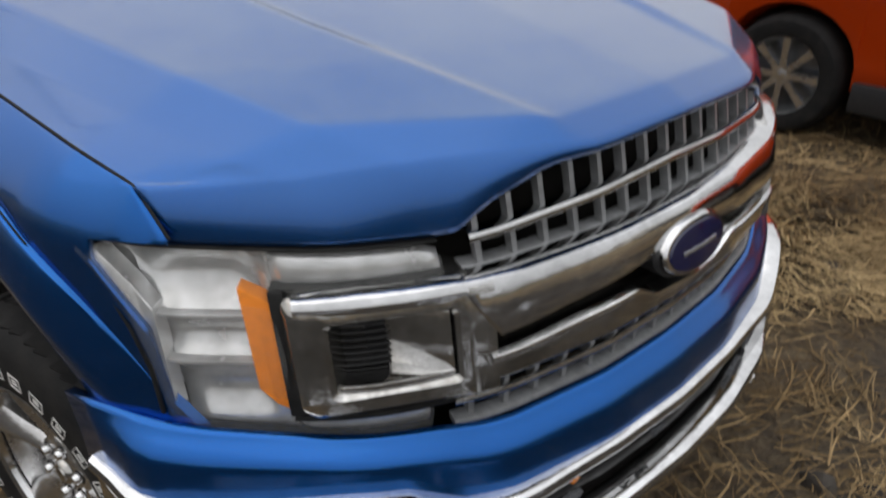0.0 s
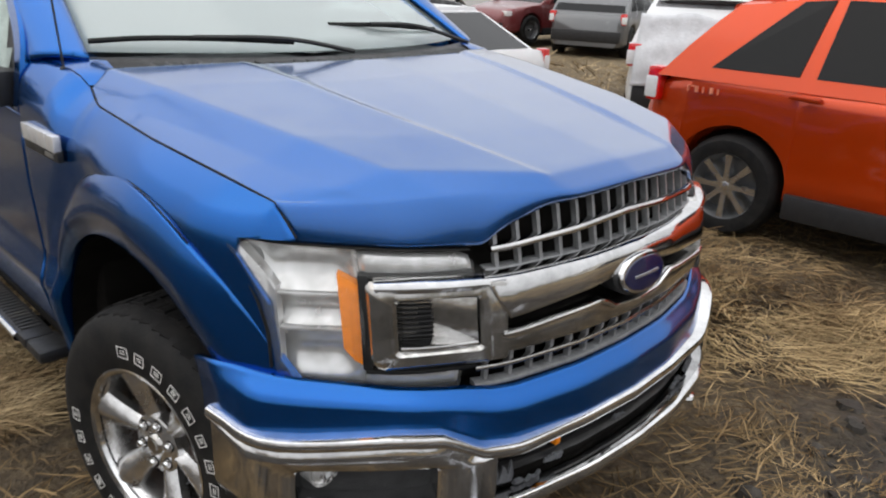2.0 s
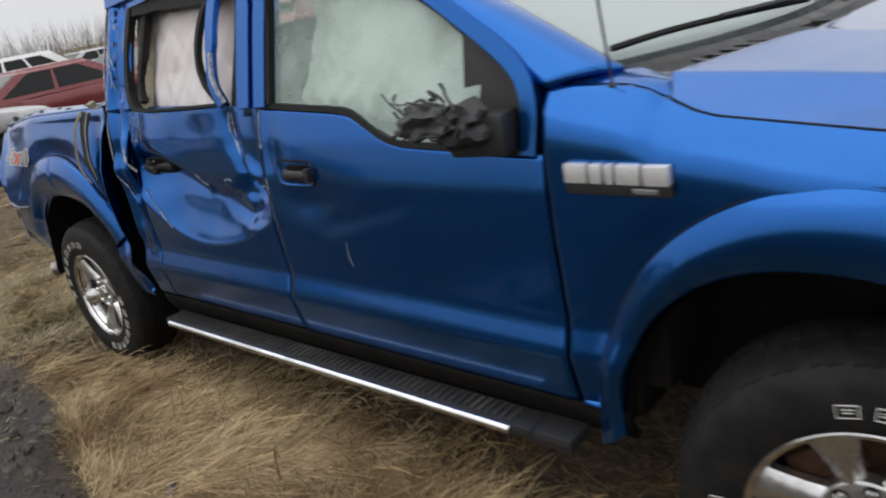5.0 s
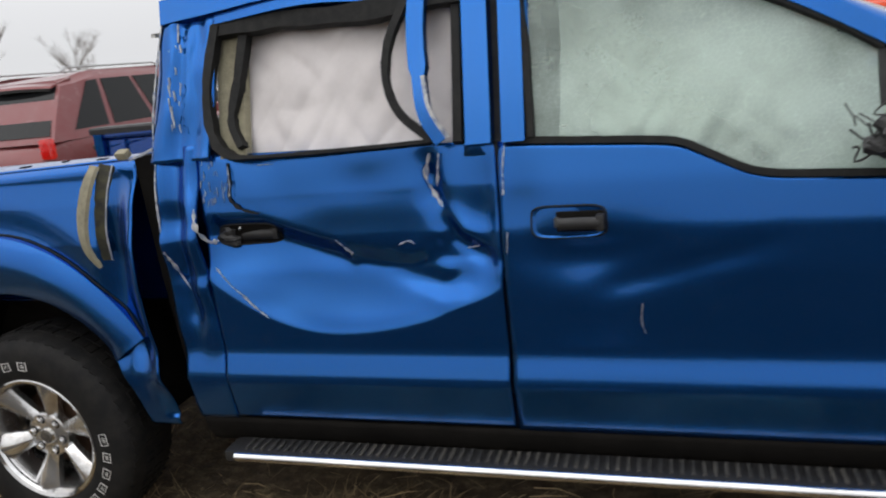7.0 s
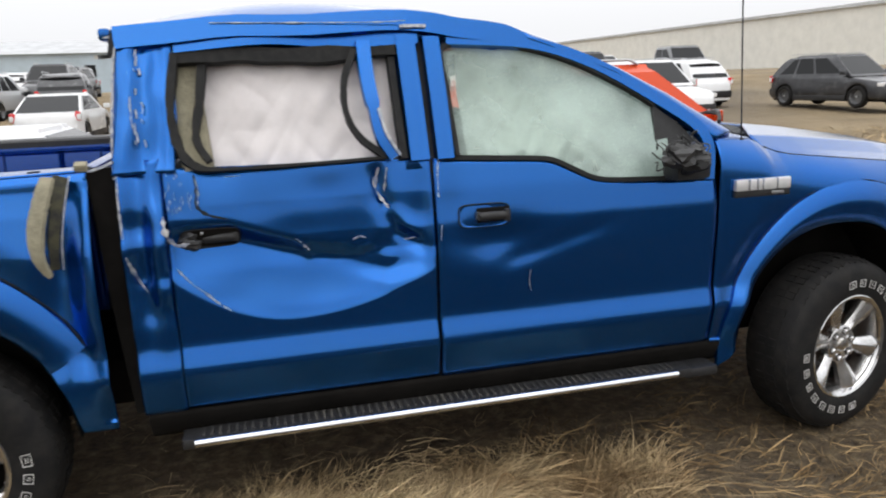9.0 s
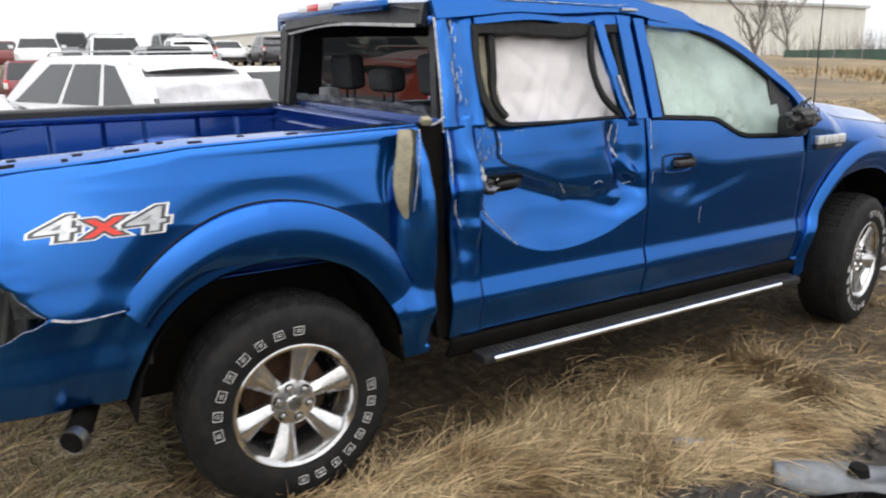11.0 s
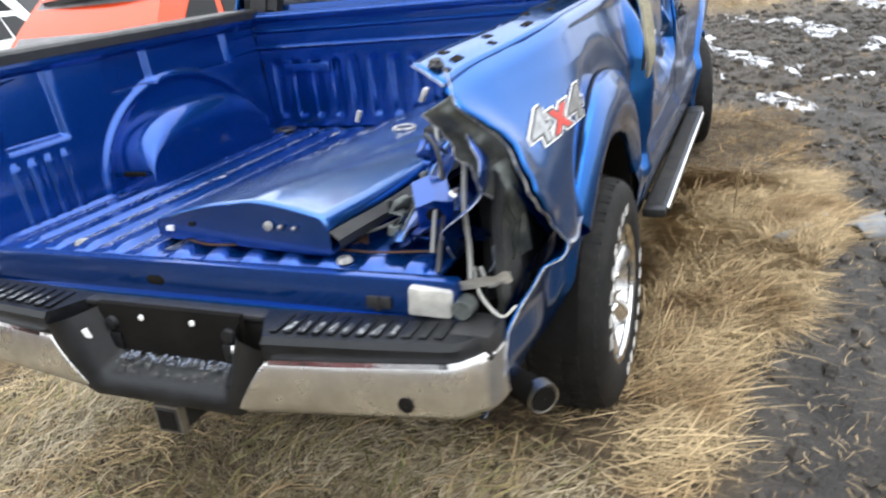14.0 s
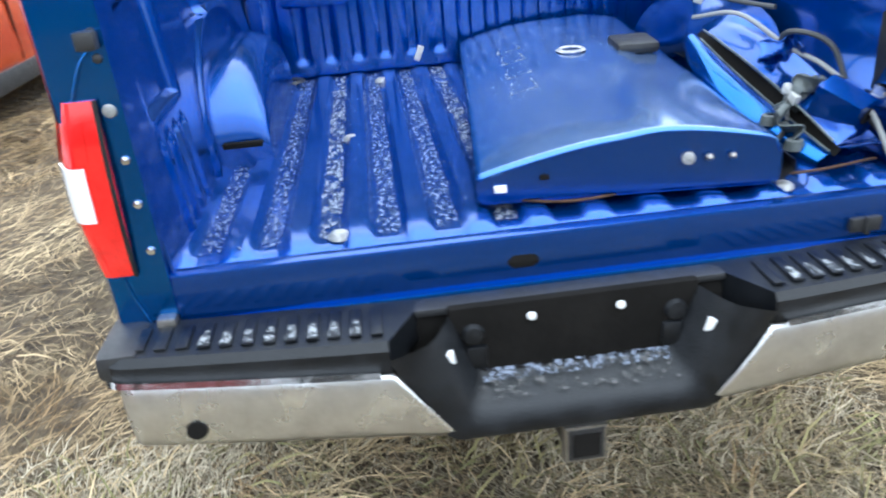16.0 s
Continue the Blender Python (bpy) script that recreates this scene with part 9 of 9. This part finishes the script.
for row in range(6):
    base = 17 + row * 8.5
    for k in range(15):
        x = -34 + 4.1 * k + rc.uniform(-0.6, 0.6) - row * 1.5
        y = base + rc.uniform(-0.6, 0.6) + 0.10 * (x + 20)
        if abs(x + 14) < 3 and row == 0 or (x > 22):
            continue
        spots.append((x, y, 90 + rc.uniform(-8, 8) + (180 if rc.random() < 0.5 else 0)))
for k in range(9):
    spots.append((-14 - 0.6 * rc.random(), -14 + 3.2 * k, 90 + rc.uniform(-5, 5)))
    spots.append((-24 - 0.6 * rc.random(), -20 + 4.2 * k, 90 + rc.uniform(-5, 5)))
far_first = {}
for i, (x, y, a) in enumerate(spots):
    p = protos[rc.randrange(6)]
    if p not in far_first:
        p.matrix_basis = place(x, y, a)
        far_first[p] = True
    else:
        copy_thing(p, place(x, y, a))

# ---- buildings, fence, trees, far hedge ----
M_SIDING = mat("beige_metal_siding", (0.70, 0.69, 0.64), 0.7, 0.1, 0, 0.12, 0.5, 0.15, 2.0)
M_SIDING_B = mat("pale_blue_siding", (0.46, 0.55, 0.62), 0.7, 0.1, 0, 0.12, 0.5)
M_ROOFING = mat("grey_roofing", (0.50, 0.51, 0.52), 0.8, 0, 0, 0.2, 0.6)
M_FENCE = mat("green_fence_fabric", (0.075, 0.12, 0.095), 0.85, 0, 0, 0.3, 0.8)
# bark colour lightened to paint in the haze over the distant trees
M_BARK = mat("haze_lightened_bark", (0.19, 0.165, 0.145), 0.9, 0, 0, 0.4, 3)
M_BRUSH = mat("dry_brush", (0.20, 0.13, 0.075), 0.9, 0, 0, 0.4, 0.5, island=0.3)


def warehouse(name, label, p, q, deep, h, material, bays, doors=0):
    p, q = Vector((*p, 0)), Vector((*q, 0))
    L = (q - p).length
    ang = math.atan2((q - p).y, (q - p).x)
    t = thing(name, label, "building", m=Matrix.Translation(p) @ Matrix.Rotation(ang, 4, "Z"))
    part("wall", box((0, 0, 0), (L, deep, h)), material, t, smooth=0)
    part("roof", box((-0.5, -0.5, h), (L + 0.5, deep + 0.5, h + 0.5)), M_ROOFING, t, smooth=0)
    part("base_band", box((0, -0.12, 0), (L, 0.05, h * 0.30)), M_WHITE, t, smooth=0)
    for k in range(bays):
        x = L * (k + 0.5) / bays
        part("pilaster", box((x - 0.2, -0.25, 0), (x + 0.2, 0.1, h)), material, t, smooth=0)
    for k in range(doors):
        x = L * (0.08 + 0.84 * k / max(1, doors - 1))
        dr = part("dock_door", box((x - 1.8, -0.3, 0.8), (x + 1.8, 0.1, 4.2)), M_GREY, t, smooth=0)
        part("door_frame", box((x - 2.1, -0.28, 0.6), (x + 2.1, 0.0, 4.6)), M_WHITE, dr, smooth=0)
    part("roof_vent", box((L * 0.3, 4, h + 0.4), (L * 0.3 + 3, 7, h + 2.0)), M_ROOFING, t, smooth=0)
    return t


warehouse("warehouse", "long low beige metal warehouse beyond the field", (152, 86), (150, 430), 60, 10.0, M_SIDING, 26, 9)


def gable(name, label, x, y, rz, L, D, h, hr, material):
    t = thing(name, label, "building", m=place(x, y, rz))
    part("wall", box((0, 0, 0), (L, D, h)), material, t, smooth=0)
    part("roof", fixn(loft([[(-0.6, -0.6, h), (-0.6, D + 0.6, h), (-0.6, D / 2, h + hr)], [(L + 0.6, -0.6, h), (L + 0.6, D + 0.6, h), (L + 0.6, D / 2, h + hr)]])), M_ROOFING, t, smooth=0)
    part("gable_wall", fixn(loft([[(-0.05, 0, h - 0.1), (-0.05, D, h - 0.1), (-0.05, D / 2, h + hr - 0.4)], [(0.2, 0, h - 0.1), (0.2, D, h - 0.1), (0.2, D / 2, h + hr - 0.4)]])), material, t, smooth=0)
    part("big_door", box((L * 0.4, -0.12, 0), (L * 0.55, 0.05, h * 0.7)), M_WHITE, t, smooth=0)
    for u in (0.15, 0.75, 0.88):
        part("window", box((L * u, -0.1, h * 0.4), (L * u + 1.4, 0.05, h * 0.7)), M_CARGLASS, t, smooth=0)


gable("shed", "pale blue metal shed with a grey roof", -52, 112, 4, 34, 18, 5.5, 2.2, M_SIDING_B)
gable("shed", "grey gabled shed across the yard", -78, 116, -12, 26, 22, 4.6, 4.5, M_ROOFING)

fence = tagged(new("fence"), "long green fabric fence beyond the dry field", "fence")
fa, fb = Vector((66, 44, 0)), Vector((50, -60, 0))
for k in range(36):
    a, b = fa.lerp(fb, k / 36), fa.lerp(fb, (k + 1) / 36)
    bm = fixn(loft([[a + Vector((0, 0, 0.05)), b + Vector((0, 0, 0.05)), b + Vector((0, 0, 1.85)), a + Vector((0, 0, 1.85))], [p + Vector((0.05, 0, 0)) for p in (a + Vector((0, 0, 0.05)), b + Vector((0, 0, 0.05)), b + Vector((0, 0, 1.85)), a + Vector((0, 0, 1.85)))]]))
    part("panel", bm, M_FENCE, fence, smooth=0)
    part("post", tube([a + Vector((-0.06, 0, 0)), a + Vector((-0.06, 0, 2.05))], 0.04, 6), M_SILVER, fence)


def bare_tree(x, y, h, seed, name="bare_tree", label="leafless tree with fine bare branches"):
    r = random.Random(seed)
    t = thing(name, label, "tree", "bare trees", m=Matrix.Translation((x, y, 0)))
    bmt, bmb = bmesh.new(), bmesh.new()

    def limb(p, d, L, rad, depth, bm):
        pts = [p]
        for k in range(4):
            d = (d + Vector((r.uniform(-0.22, 0.22), r.uniform(-0.22, 0.22), r.uniform(-0.05, 0.16)))).normalized()
            pts.append(pts[-1] + d * L / 4)
        tube(pts, rad, 5 if depth < 2 else 3, bm, 0.45)
        if depth < 4:
            for k in range(5 if depth < 3 else 4):
                i = r.randint(1, 4)
                nd = (d + Vector((r.uniform(-0.9, 0.9), r.uniform(-0.9, 0.9), r.uniform(-0.1, 0.7)))).normalized()
                limb(pts[i], nd, L * r.uniform(0.45, 0.7), rad * 0.5, depth + 1, bmb)
    limb(Vector((0, 0, 0)), Vector((0, 0, 1)), h * 0.5, h * 0.018, 0, bmt)
    part("trunk", bmt, M_BARK, t)
    part("crown", bmb, M_BARK, t, smooth=0)
    return t


tr_a = bare_tree(62, 44, 11, 1)
tr_b = bare_tree(70, 46, 9, 2)
tr_c = bare_tree(-46, 40, 9, 3)
for i, (p, x, y, a, k) in enumerate([(tr_a, 82, 20, 70, 1.0), (tr_b, 78, 8, 10, 1.1), (tr_c, 84, -4, 40, 1.2), (tr_a, 80, -16, 120, 1.0), (tr_b, 88, 30, 200, 1.1), (tr_c, 92, 14, 300, 1.3), (tr_b, 72, -30, 77, 1.2),
                                     (tr_a, -60, 30, 30, 0.9), (tr_b, -70, 20, 130, 1.1), (tr_c, -72, 8, 220, 1.2), (tr_a, -66, 44, 310, 1.0), (tr_b, -58, 62, 15, 1.0), (tr_c, -76, -6, 100, 1.1), (tr_a, -40, 122, 60, 0.9), (tr_b, -80, -20, 9, 1.0)]):
    copy_thing(p, Matrix.Translation((x, y, 0)) @ Matrix.Rotation(radians(a), 4, "Z") @ Matrix.Diagonal((k, k, k, 1)))

# tall dry weeds and brush along the far field
def brush(name, pts, n, h, material, label, seed, wide=0.05):
    rs = np.random.RandomState(seed)
    V, Fc = [], []
    for _ in range(n):
        i = rs.randint(len(pts))
        (ax_, ay_), (bx_, by_), sp_ = pts[i]
        u = rs.rand()
        x, y = lerp(ax_, bx_, u) + rs.normal(0, sp_), lerp(ay_, by_, u) + rs.normal(0, sp_)
        H2 = h * rs.uniform(0.4, 1.0)
        a = rs.rand() * 6.28
        dx, dy = math.cos(a), math.sin(a)
        k = len(V)
        lean_ = rs.uniform(0.1, 0.5) * H2
        V += [(x - dx * wide, y - dy * wide, 0), (x + dx * wide, y + dy * wide, 0), (x + lean_ * dy, y - lean_ * dx, H2)]
        Fc.append((k, k + 1, k + 2))
    m2 = bpy.data.meshes.new(name)
    m2.from_pydata(V, [], Fc)
    m2.materials.append(material)
    tagged(new(name, m2), label, "brush", kind="stuff")


brush("field_weeds", [((30, 60), (46, 10), 3.0), ((45, 20), (40, -50), 3.0)], 9000, 1.0, M_MID, "tall pale weeds before the fence", 21, 0.06)
brush("brown_brush", [((66, 60), (110, 120), 5.0), ((60, 52), (66, 40), 4.0), ((100, 110), (120, 300), 6.0)], 26000, 0.95, M_BRUSH, "low brown brush before the warehouse", 22, 0.10)
brush("far_thicket", [((95, 60), (100, -60), 5.0), ((-90, 70), (-95, -60), 6.0), ((-90, 75), (-40, 135), 5.0)], 14000, 5.5, M_BARK, "far leafless thicket", 23, 0.05)
